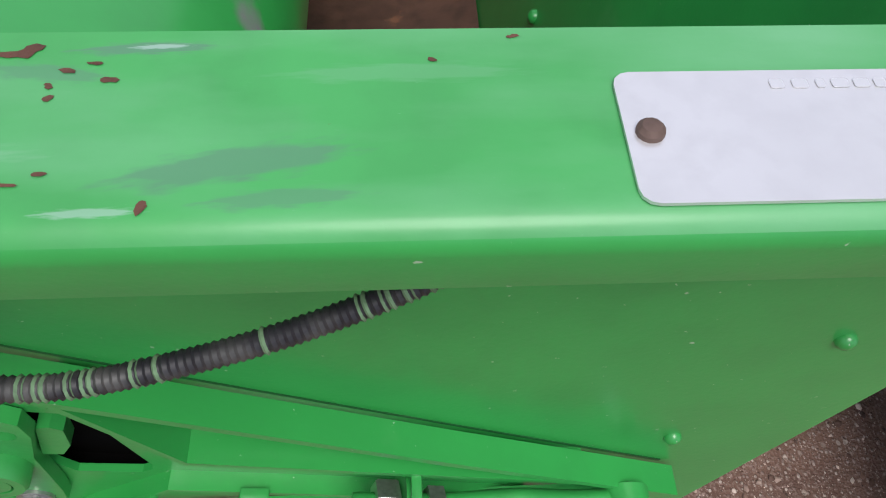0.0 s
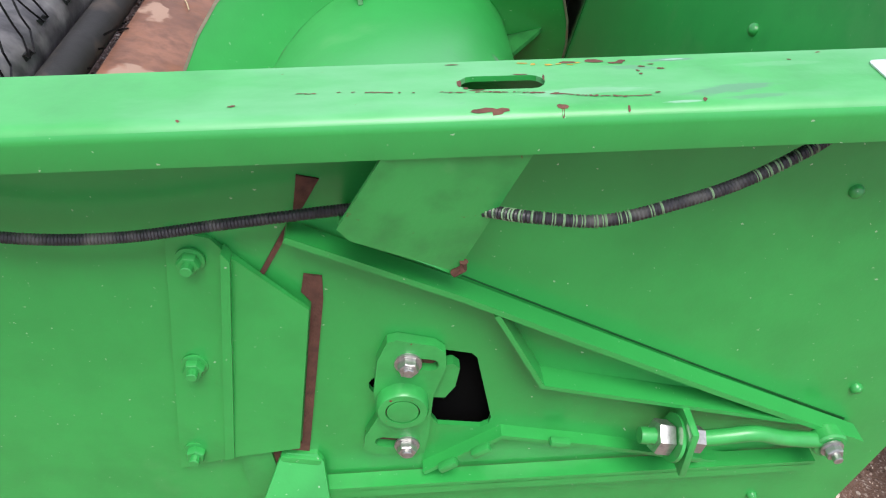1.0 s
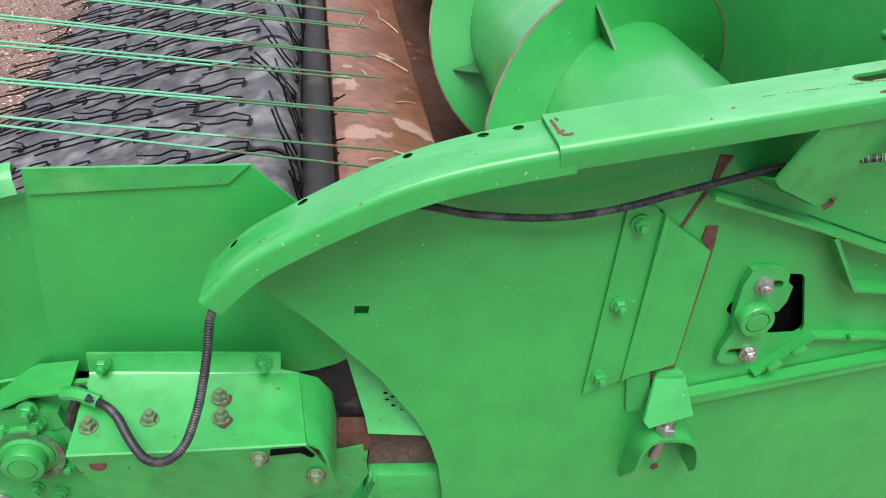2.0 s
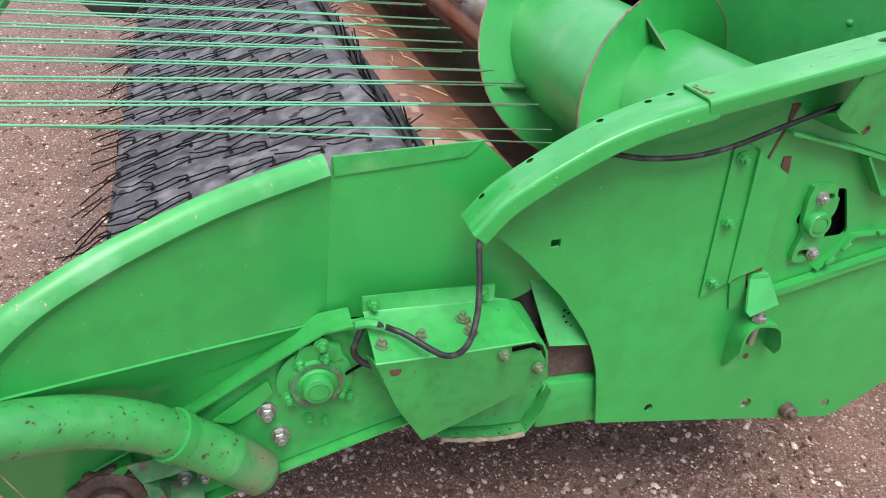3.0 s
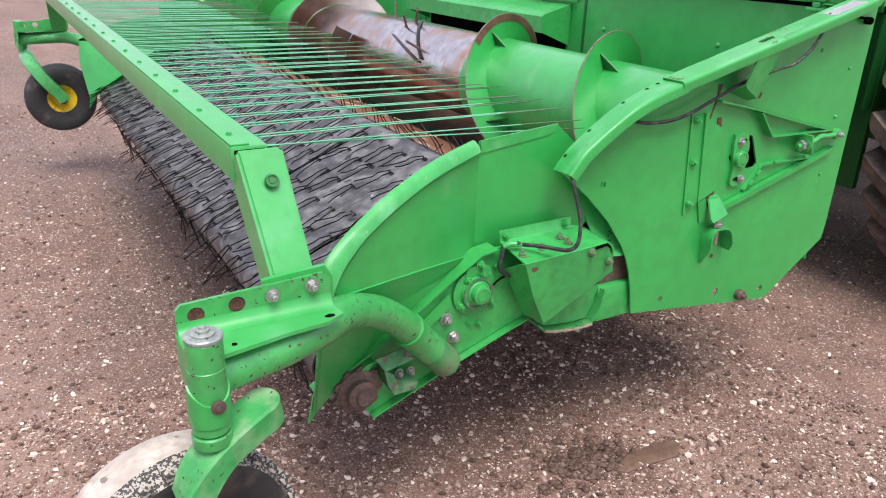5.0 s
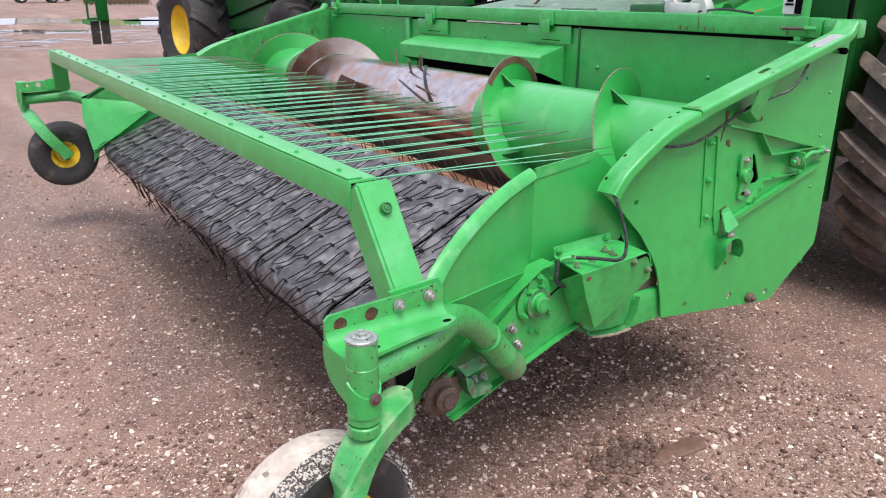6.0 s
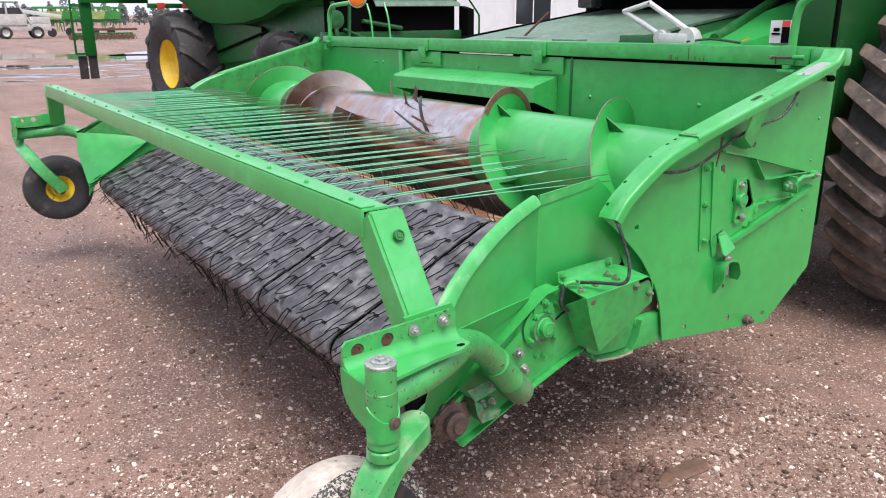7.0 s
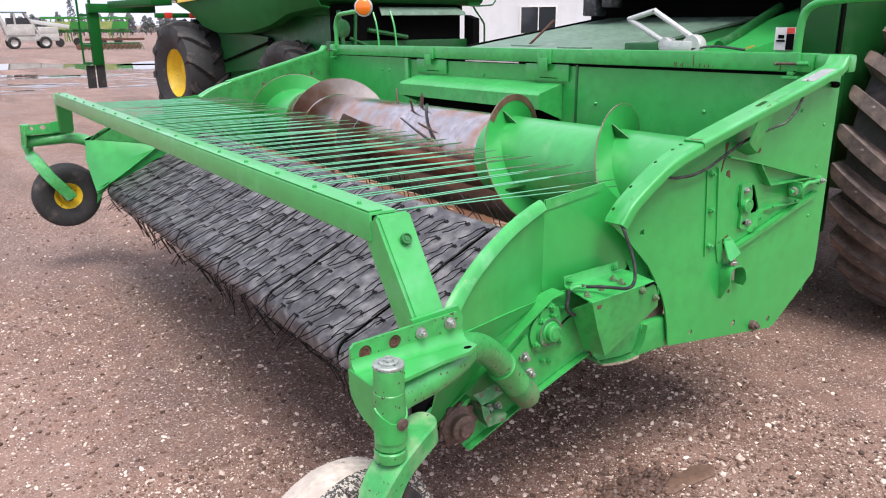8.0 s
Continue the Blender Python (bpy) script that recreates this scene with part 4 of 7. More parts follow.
def side_parts(far):
    """Shield, flange, frame and lower panel of one end."""
    mir = (lambda b: flipped(b, SPAN)) if far else (lambda b: b)
    k = 25
    lo, hi = resampled(fold, k), resampled(edge_line, k)
    if far:
        lo = [p - Vector((0, 0, 0.05)) for p in lo]
        hi = [p + Vector((0, 0, 0.015)) for p in lo]
    if not far:
        hi = [a.lerp(b, 1 - 0.42 * math.sin(math.pi * i / (k - 1))) for i, (a, b) in enumerate(zip(lo, hi))]
    rows = []
    for a, b in zip(lo, hi):
        ya, yb = flare(a.x), flare(b.x)
        p, q = Vector((a.x, ya, a.z)), Vector((b.x, yb, b.z))
        rows.append([p + Vector((0, 0.0, -0.004)), p + Vector((0, -0.006, 0.004)), p.lerp(q, 0.2) + Vector((0, -0.013, 0.002)), p.lerp(q, 0.55) + Vector((0, -0.007, 0.004)), p.lerp(q, 0.85) + Vector((0, 0.005, 0.002)), q + Vector((0, 0.016, -0.002)), q + Vector((0, 0.022, -0.012))])
    if not far:
        part("shield_flange", mir(sheet(rows)), flange_paint, pickup, "" if far else "rolled flange along the shield, paint rubbed to rust")
    front = [(p.x, p.z - (0.05 if far else 0)) for p in resampled(fold, 14)]
    low = [(-0.387, 0.878), (-0.62, 0.908), (-0.872, 0.938)]
    part("side_shield", mir(plate(front + low, lambda x, z: flare(x), lambda x, z: flare(x) + 0.004)), green_shaded_dirty if far else green, pickup, "" if far else "flared green side shield sheet")
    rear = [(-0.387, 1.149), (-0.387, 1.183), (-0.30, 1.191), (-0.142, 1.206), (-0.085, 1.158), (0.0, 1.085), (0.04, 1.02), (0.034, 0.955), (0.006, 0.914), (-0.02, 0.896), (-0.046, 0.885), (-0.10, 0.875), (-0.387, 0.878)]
    part("side_shield", mir(plate(rear, 0.045, 0.049)), green_shaded_dirty if far else green, pickup)
    part("shield_lip", mir(plate([(-0.383, 1.152), (-0.386, 1.185), (-0.142, 1.208), (-0.166, 1.181)], 0.041, 0.0448)), green_worn, pickup)
    # panel from the crease back in to the side frame
    rows = [[Vector((-0.872, flare(-0.872), 0.938)), Vector((-0.62, flare(-0.62), 0.908)), Vector((-0.384, 0.045, 0.878))],
            [Vector((-0.89, -0.12, 0.80)), Vector((-0.66, 0.0, 0.80)), Vector((-0.42, 0.03, 0.868))],
            [Vector((-0.865, -0.01, 0.56)), Vector((-0.70, 0.004, 0.70)), Vector((-0.47, 0.02, 0.845))]]
    part("lower_panel", mir(sheet(rows)), green, pickup)
    nose = sheet([[Vector((-0.898, -0.168, 0.950)), Vector((-0.872, -0.158, 0.938))], [Vector((-0.906, -0.135, 0.80)), Vector((-0.892, -0.122, 0.80))], [Vector((-0.880, -0.035, 0.58)), Vector((-0.867, -0.012, 0.56))]])
    if not far:
        part("nose_strip", mir(nose), green_worn, pickup)
    frame_line = [(-0.88, 0.52), (-0.865, 0.60), (-0.70, 0.695), (-0.60, 0.760), (-0.47, 0.848), (-0.40, 0.893), (-0.33, 0.903), (-0.20, 0.880), (-0.10, 0.865), (-0.065, 0.80), (-0.055, 0.71), (-0.07, 0.668), (-0.235, 0.680), (-0.307, 0.657), (-0.474, 0.598),
                  (-0.59, 0.552), (-0.713, 0.503), (-0.735, 0.52), (-0.70, 0.575), (-0.71, 0.62), (-0.76, 0.66), (-0.82, 0.64), (-0.835, 0.58)]
    part("side_frame", mir(plate(frame_line, 0.0, 0.008)), green_worn, pickup, "" if far else "dirty green side frame of the pickup")
    top = [Vector((x, -0.010, z)) for x, z in ((-0.862, 0.605), (-0.70, 0.700), (-0.60, 0.765), (-0.47, 0.853), (-0.40, 0.896), (-0.352, 0.903))]
    part("frame_flange", mir(sweep(top, [(-0.045, 0), (0.012, 0), (0.012, 0.004), (-0.045, 0.004)])), green_worn, pickup)
    bot = [Vector((x, -0.01, z)) for x, z in ((-0.713, 0.500), (-0.59, 0.549), (-0.474, 0.595), (-0.307, 0.654), (-0.235, 0.677))]
    part("frame_flange", mir(sweep(bot, [(-0.02, -0.004), (0.012, -0.004), (0.012, 0), (-0.02, 0)])), green_worn, pickup)
    # arm up to the cross tube
    a0, a1, b0, b1 = (Vector(p) for p in ((-1.041, -0.090, 1.262), (-0.946, -0.090, 1.262), (-1.022, -0.226, 1.030), (-0.936, -0.226, 1.034)))
    inn = Vector((0, 0.075, -0.045))
    arm = fan(bmesh.new(), [[b0, b1, b1 + inn, b0 + inn], [a0, a1, a1 + inn, a0 + inn]])
    bmesh.ops.bevel(arm, geom=list(arm.edges), offset=0.007, segments=3, affect="EDGES")
    arm_ob = part("tube_arm", mir(arm), green_faded, pickup, "" if far else "square green arm carrying the cross tube")
    if not far:
        part("arm_plug", lathe([(0.0145, 0), (0.0145, 0.005), (0.0130, 0.008), (0.0105, 0.008), (0.0098, 0.005), (0.0066, 0.005), (0.0058, 0.007), (0.0005, 0.007)], 20, Matrix.Translation((-0.985, -0.131, 1.204)) @ pose(0, 0, 0, 60)), gusset_paint, arm_ob, "dark green plug in the arm")
    # angle bracket
    flange_v = plate([(-1.215, 0.985), (-1.215, 1.034), (-1.205, 1.044), (-0.938, 1.056), (-0.924, 1.044), (-0.922, 0.99)], -0.262, -0.270, [circle(-1.180, 1.019, 0.016), circle(-1.106, 1.0245, 0.016)])
    bracket = part("angle_bracket", mir(flange_v), green_rough, pickup, "" if far else "chipped green angle bracket with two bolts")
    flange_h = bmesh.new()
    pts = [(-1.215, -0.262), (-0.922, -0.262), (-0.918, -0.318), (-0.955, -0.338), (-1.03, -0.345), (-1.16, -0.372), (-1.215, -0.372)]
    fan(flange_h, [[Vector((x, y, 0.979)) for x, y in pts], [Vector((x, y, 0.987)) for x, y in pts]])
    part("bracket_foot", mir(flange_h), green_faded, bracket)
    # the rolled inner corner between both flanges
    arc = [(-0.2702, 0.9872), (-0.2702, 1.011)] + [(-0.2942 + 0.024 * math.cos(q), 1.011 - 0.0238 * math.sin(q)) for q in np.linspace(0, math.pi / 2, 7)]
    part("bracket_fillet", mir(fan(bmesh.new(), [[Vector((x, y, z)) for y, z in arc] for x in (-1.2145, -0.9225)])), green_faded, bracket)
    if not far:
        # flat black discs colour in the dark of two holes
        part("foot_hole_disc", lathe([(0.008, 0), (0.008, 0.0008)], 14, Matrix.Translation((-0.945, -0.318, 0.9872)) @ Matrix.Diagonal((1.3, 0.8, 1, 1))), black, bracket)
        part("foot_hole_disc", lathe([(0.005, 0), (0.005, 0.0008)], 12, Matrix.Translation((-1.135, -0.345, 0.9872))), black, bracket)
    end = [(-0.262, 0.988), (-0.262, 0.956), (-0.268, 0.934), (-0.285, 0.914), (-0.318, 0.898), (-0.365, 0.888), (-0.380, 0.887), (-0.392, 0.892), (-0.392, 0.955), (-0.362, 0.986)]
    part("bracket_end", mir(fan(bmesh.new(), [[Vector((-1.218, y, z)) for y, z in end], [Vector((-1.2115, y, z)) for y, z in end]])), green_worn, bracket)
    # the end sheet is rolled round the lower post
    wrap = []
    for q in np.linspace(math.pi, 2.25 * math.pi, 15):
        dx, dy = math.cos(q), math.sin(q)
        top_z = 0.957 - 0.030 * max(0.0, min(1.0, (q - math.pi) / 1.2)) + 0.022 * max(0.0, min(1.0, (q - 5.2) / 1.2))
        wrap.append([Vector((-1.197 + r * dx, -0.392 + r * dy, z)) for r, z in ((0.0328, 0.884), (0.0362, 0.882), (0.0362, top_z), (0.0328, top_z + 0.001))])
    part("post_wrap", mir(fan(bmesh.new(), wrap)), green_worn, bracket)
    part("backing_plate", mir(plate([(-1.05, 0.99), (-1.055, 1.058), (-0.93, 1.066), (-0.915, 1.04), (-0.915, 0.99)], -0.250, -0.2605)), green, bracket)
    if not far:
        bolts(bracket, [(-1.040, -0.271, 1.030), (-0.962, -0.271, 1.035)], BOLT_BIG, 0.76)
        # brown discs added to give the colour seen through the holes
        for hx, hz in ((-1.180, 1.019), (-1.106, 1.0245)):
            part("brown_hole_backing", lathe([(0.0150, 0.0), (0.0150, 0.004), (0.008, 0.0045), (0.008, 0.002), (0.001, 0.002)], 18, Matrix.Translation((hx, -0.2625, hz)) @ OUT), rust, bracket, "rust-brown backing added in the bracket's hole")
    # bent pipe down to the frame
    line = smooth_path([(-1.20, -0.345, 0.928), (-1.12, -0.320, 0.932), (-1.04, -0.305, 0.936), (-0.95, -0.272, 0.940), (-0.87, -0.212, 0.927), (-0.775, -0.148, 0.880), (-0.69, -0.100, 0.815), (-0.625, -0.070, 0.745), (-0.565, -0.050, 0.680), (-0.512, -0.040, 0.622)], 0.02)
    bent = part("bent_pipe", mir(pipe(line, 0.0385, 20, up=(0.3, 0.8, 0.5))), green_rough, pickup, "" if far else "bent green pipe, paint chipped to metal")
    if not far:
        part("pipe_sleeve", pipe(line[-9:-3], 0.0415, 20, up=(0.3, 0.8, 0.5)), green_rough, bent)
        part("pipe_sleeve", pipe(line[-4:], 0.0414, 20, up=(0.3, 0.8, 0.5)), pipe_dirt, bent, "pipe end smeared with brown dirt")
        tip, back = Vector(line[-1]), (Vector(line[-1]) - Vector(line[-2])).normalized()
        turned = back.to_track_quat("Z", "Y").to_matrix().to_4x4()
        part("pipe_end", lathe([(0.041, -0.002), (0.040, 0.006), (0.034, 0.016), (0.022, 0.022), (0.001, 0.025)], 20, Matrix.Translation(tip) @ turned), pipe_dirt, bent, "dirt-caked rounded pipe end")
        part("weld_ring", pipe(line[-10:-8], 0.044, 20, up=(0.3, 0.8, 0.5)), green_worn, bent)
    # castor post, fork and wheel
    post = part("castor_post", mir(lathe([(0.026, 0.838), (0.026, 0.907), (0.0310, 0.909), (0.0322, 0.914), (0.0322, 0.985), (0.0312, 0.986), (0.0312, 1.036), (0.029, 1.039)], 28, Matrix.Translation((-1.197, -0.392, 0)))), green_rough, pickup, "" if far else "upright castor post with chipped paint")
    part("collar", mir(lathe([(0.031, 0.862), (0.0325, 0.864), (0.0325, 0.901), (0.031, 0.904)], 28, Matrix.Translation((-1.197, -0.392, 0)))), green_rough, post)
    if not far:
        part("collar", lathe([(0.034, 0.836), (0.0345, 0.838), (0.0345, 0.856), (0.032, 0.859)], 28, Matrix.Translation((-1.197, -0.392, 0))), green_rough, post)
        part("top_washer", lathe([(0.0325, 1.0395), (0.0325, 1.044), (0.030, 1.046), (0.020, 1.046), (0.020, 1.0495), (0.0185, 1.0505)], 28, Matrix.Translation((-1.197, -0.392, 0))), washer_steel, post, "dull washer on the post")
        part("top_nut", lathe([(0.0125, 1.0506), (0.0125, 1.0555), (0.0105, 1.0565), (0.0065, 1.0565), (0.0060, 1.0595), (0.001, 1.060)], 6, Matrix.Translation((-1.197, -0.392, 0))), washer_steel, post)
        part("set_screw", lathe([(0.013, 0), (0.013, 0.003), (0.009, 0.005), (0.006, 0.005), (0.006, 0.010), (0.001, 0.011)], 16, Matrix.Translation((-1.190, -0.4275, 0.924)) @ OUT), dirty_iron, post, "rusted set screw")
    if far:
        arm_pts = [(-1.20, -0.41, 0.835), (-1.195, -0.30, 0.825), (-1.175, -0.19, 0.79), (-1.12, -0.135, 0.70), (-1.03, -0.128, 0.58), (-1.01, -0.128, 0.545)]
        wheel_at, axle_y, hub_y = Vector((-1.02, -0.24, 0.555)), -0.24, -0.12
    else:
        arm_pts = [(-1.094, -0.350, 0.860), (-1.115, -0.358, 0.855), (-1.155, -0.374, 0.844), (-1.20, -0.392, 0.826), (-1.235, -0.402, 0.795), (-1.262, -0.405, 0.745), (-1.278, -0.402, 0.66), (-1.285, -0.398, 0.55)]
        wheel_at, axle_y, hub_y = Vector((-1.262, -0.283, 0.536)), -0.283, -0.40
    line = smooth_path(arm_pts, 0.02)
    fork = part("castor_fork", mir(sweep(line, [(-0.036, -0.045), (-0.036, 0.003), (-0.031, 0.008), (0.031, 0.008), (0.036, 0.003), (0.036, -0.045), (0.030, -0.045), (0.030, 0.0), (-0.030, 0.0), (-0.030, -0.045)], up=(0.15, 0.0, 0.99) if not far else (-0.3, 0.9, 0.2))), green_rough if far else fork_paint, pickup, "" if far else "curved castor arm dusted with dirt")
    if not far:
        d = (line[1] - line[0]).normalized()
        side = d.cross(Vector((0.15, 0, 0.99))).normalized()
        over = side.cross(d)
        rim_pts = [line[0] + d * 0.004 - d * (0.036 * math.sin(q)) + side * (0.036 * math.cos(q)) for q in np.linspace(0, math.pi, 13)]
        part("fork_head", fan(bmesh.new(), [[p - over * 0.045 for p in rim_pts], [p + over * 0.003 for p in rim_pts], [p.lerp(line[0], 0.14) + over * 0.008 for p in rim_pts]]), fork_paint, fork, "rounded head of the castor arm")
    part("axle", mir(pipe([(wheel_at.x, axle_y - 0.15 if not far else axle_y - 0.11, wheel_at.z), (wheel_at.x, axle_y + 0.09, wheel_at.z)], 0.014, 12)), rust, fork)
    hw, inner = 0.082, 0.76 if far else 1.0
    tyre_prof = [(0.125 * inner, -hw * 0.70), (0.15, -hw * 0.92), (0.185, -hw), (0.212, -hw * 0.90), (0.226, -hw * 0.62), (0.2315, -hw * 0.3), (0.2285, -hw * 0.26), (0.2285, -hw * 0.2), (0.232, -hw * 0.15), (0.232, hw * 0.15), (0.2285, hw * 0.2), (0.2285, hw * 0.26), (0.2315, hw * 0.3), (0.226, hw * 0.62), (0.212, hw * 0.90), (0.185, hw), (0.15, hw * 0.92), (0.125 * inner, hw * 0.70)]
    tyre_prof = [(r * (0.95 if far else 1.0), h) for r, h in tyre_prof]
    turn = Matrix.Translation(wheel_at) @ pose(0, 0, 0, 0, 0, 0 if far else 14) @ INW
    if far:
        wheel = part("gauge_wheel", mir(lathe(tyre_prof, 56, turn, caps=False)), tyre_rubber, pickup, "small black gauge wheel tyre")
    else:
        # dried mud whitens one side; the tread towards the arm is worn back to black
        wheel = part("gauge_wheel", lathe(tyre_prof[6:], 56, turn, caps=False), tyre_white, pickup, "gauge wheel tyre whitened with dried mud")
        part("tread", lathe(tyre_prof[3:7], 56, turn, caps=False), tyre_speckled, wheel, "black tread speckled with pale mud")
        part("sidewall", lathe(tyre_prof[:4], 56, turn, caps=False), tyre_rubber, wheel, "black outer sidewall")
        knob = finish("tread_lug", box(0.218, 0.236, -0.010, 0.010, -hw * 0.92, -hw * 0.45, 0.004), tyre_speckled)
        for i in range(30):
            o = part("tread_lug", knob, None, wheel)
            o.matrix_basis = turn @ pose(0, 0, 0, 0, 0, 12 * i)
    rim_prof = [(r * inner, h) for r, h in [(0.02, -0.03), (0.07, -0.026), (0.10, -0.05), (0.128, -hw * 0.72), (0.130, -hw * 0.60), (0.130, hw * 0.60), (0.128, hw * 0.72), (0.10, 0.05), (0.07, 0.026), (0.02, 0.03)]]
    rim = part("rim", mir(lathe(rim_prof, 36, turn)), yellow, wheel, "yellow steel rim")
    part("hub", mir(lathe([(0.034, -0.07), (0.036, -0.065), (0.036, 0.065), (0.034, 0.07)], 20, turn)), rust, wheel)


side_parts(False)
side_parts(True)

# ---- cross tube and its wind rods ----
tube = part("cross_tube", box(-1.044, -0.968, -0.066, SPAN + 0.010, 1.190, 1.262, 0.007), green_faded, pickup, "long square green cross tube")
part("tube_strip", box(-1.042, -1.004, -0.060, SPAN + 0.004, 1.2625, 1.2655, 0.001), green_faded, tube, "bolted strip on top of the tube")
# black sheet paints the dark of the tube's open end
part("tube_end", box(-1.037, -0.975, -0.0676, -0.0665, 1.197, 1.255), black, tube, "black sheet colouring in the dark open tube end")
cap_bolt = bolt_mesh("bolt", 0.0065, green_worn, 0.0)
bolts(tube, [(-1.022, 0.02 + 0.2425 * i, 1.2655) for i in range(17)], cap_bolt, 1.0, pose(0, 0, 0))
part("tube_end_clip", box(-1.02, -0.975, -0.068, -0.04, 1.15, 1.189, 0.003), green_worn, tube)

def rod_mesh(name, x0, x1, r, material):
    """A stretch of a spring-steel rod that sags slightly to its tip."""
    steps = [x0 + (x1 - x0) * i / 8 for i in range(9)]
    return finish(name, pipe([(x, 0, -0.006 * (x / 1.01) ** 2) for x in steps], r, 8, scale=lambda i: 1 - 0.15 * steps[i]), material)


rod_a = rod_mesh("wind_rod", 0.0, 0.80, 0.0020, rod_green)
rod_b = rod_mesh("rod_tip", 0.80, 1.015, 0.0020, rod_rusty)
rng = random.Random(4)
for i in range(33):
    y = 0.236 + 0.1118 * i + rng.uniform(-0.008, 0.008)
    dip, swing = rng.uniform(-0.35, 0.5), rng.uniform(-0.5, 0.5)
    for s in (-1, 1):
        o = part("wind_rod", rod_a, None, pickup)
        o.matrix_basis = Matrix.Translation((-0.977, y + s * 0.0022, 1.201 + 0.0029 * s)) @ pose(0, 0, 0, 0, dip + 0.12 * s + rng.uniform(-0.1, 0.1), swing + rng.uniform(-0.15, 0.15)) @ Matrix.Diagonal((1.0 if s > 0 else rng.uniform(0.95, 1.0), 1, 1, 1))
        part("rod_tip", rod_b, None, o)
for s, a in ((0, 0.6), (1, -1.0)):
    o = part("wind_rod", rod_a, None, pickup)
    o.matrix_basis = Matrix.Translation((-0.977, 0.150 + 0.012 * s, 1.199)) @ pose(0, 0, 0, 0, 2.0 if s else 0.9, a)
    part("rod_tip", rod_b, None, o)
part("rod_bar", box(-0.9675, -0.9600, 0.12, SPAN - 0.12, 1.192, 1.211, 0.002), green_worn, tube)

# ---- belts ----
FRONT, BACK, RR = Vector((-0.757, 0, 0.600)), Vector((-0.135, 0, 0.885)), 0.066


def belt_loop(r, k=14):
    """The side line of the belt round both rollers."""
    d = (BACK - FRONT).normalized()
    up = Vector((-d.z, 0, d.x))
    a = math.atan2(up.z, up.x)
    top = [FRONT + up * r + (BACK - FRONT) * i / 24 for i in range(25)]
    rear = [BACK + Vector((math.cos(a - math.pi * i / k), 0, math.sin(a - math.pi * i / k))) * r for i in range(1, k)]
    low = [BACK - up * r + (FRONT - BACK) * i / 24 for i in range(25)]
    nose = [FRONT + Vector((math.cos(a + math.pi - math.pi * i / k), 0, math.sin(a + math.pi - math.pi * i / k))) * r for i in range(1, k)]
    return top + rear + low + nose


EDGES = (0.11, 0.575, 1.185, 1.735, 2.345, 2.93, 3.45, 3.84)
outer, inner = belt_loop(RR), belt_loop(RR - 0.006)
for b in range(7):
    y0, y1 = EDGES[b] + 0.011, EDGES[b + 1] - 0.011
    bm = bmesh.new()
    ys = [y0 + (y1 - y0) * j / 10 for j in range(11)]
    vo = [[bm.verts.new((p.x, y, p.z + 0.0022 * noise.noise(Vector((p.x * 9, y * 7, b))))) for y in ys] for p in outer]
    vi = [[bm.verts.new((p.x, y, p.z)) for y in (y0, y1)] for p in inner]
    k = len(outer)
    for i in range(k):
        j = (i + 1) % k
        for c in range(10):
            bm.faces.new((vo[i][c], vo[i][c + 1], vo[j][c + 1], vo[j][c]))
        bm.faces.new((vi[i][0], vi[j][0], vi[j][1], vi[i][1]))
        bm.faces.new((vo[i][0], vo[j][0], vi[j][0], vi[i][0]))
        bm.faces.new((vo[i][10], vi[i][1], vi[j][1], vo[j][10]))
    part("pickup_belt", bm, belt_rubber, pickup, "dusty grey-black rubber belt")
# black sheet added below the belts so the gaps between them look dark
along = (BACK - FRONT).normalized()
above = Vector((-along.z, 0, along.x))
bed = [FRONT + above * q + along * w for q, w in ((RR - 0.012, 0.0), (RR - 0.012, (BACK - FRONT).length), (RR - 0.020, (BACK - FRONT).length), (RR - 0.020, 0.0))]
part("belt_gap_shade", fan(bmesh.new(), [[p + Vector((0, y, 0)) for p in bed] for y in (0.112, SPAN - 0.112)]), black, pickup, "black sheet added to darken the gaps between belts")
# rollers are black too: the gaps' darkness is put into their colour
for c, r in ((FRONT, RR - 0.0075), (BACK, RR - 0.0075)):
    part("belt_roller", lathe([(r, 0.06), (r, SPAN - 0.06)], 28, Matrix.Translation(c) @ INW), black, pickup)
# a black seal roller and a bare floor strip behind the belts
part("rear_roller", pipe([(-0.035, 0.06, 0.875), (-0.035, SPAN - 0.06, 0.875)], 0.034, 18), tyre_rubber, pickup, "black rubber seal roller")
strip = [(0.010, 0.880), (0.045, 0.886), (0.090, 0.880), (0.248, 0.842), (0.256, 0.834), (0.262, 0.790), (0.256, 0.790), (0.250, 0.829), (0.242, 0.836), (0.090, 0.872), (0.045, 0.878), (0.010, 0.872)]
part("floor_strip", plate([(x, z - 0.014) for x, z in strip], 0.11, SPAN - 0.055), rusty_pan, pickup, "orange-rusted bare steel stripper plate")

# belt teeth: double-wire fingers in staggered rows
loop = belt_loop(RR)
dist = [0.0]
for a, b in zip(loop, loop[1:] + loop[:1]):
    dist.append(dist[-1] + (b - a).length)
total = dist[-1]


def on_belt(s):
    s %= total
    i = max(j for j in range(len(loop)) if dist[j] <= s)
    a, b = loop[i], loop[(i + 1) % len(loop)]
    t = (s - dist[i]) / max(1e-6, dist[i + 1] - dist[i])
    d = (b - a).normalized()
    return a.lerp(b, t), d, Vector((-d.z, 0, d.x))


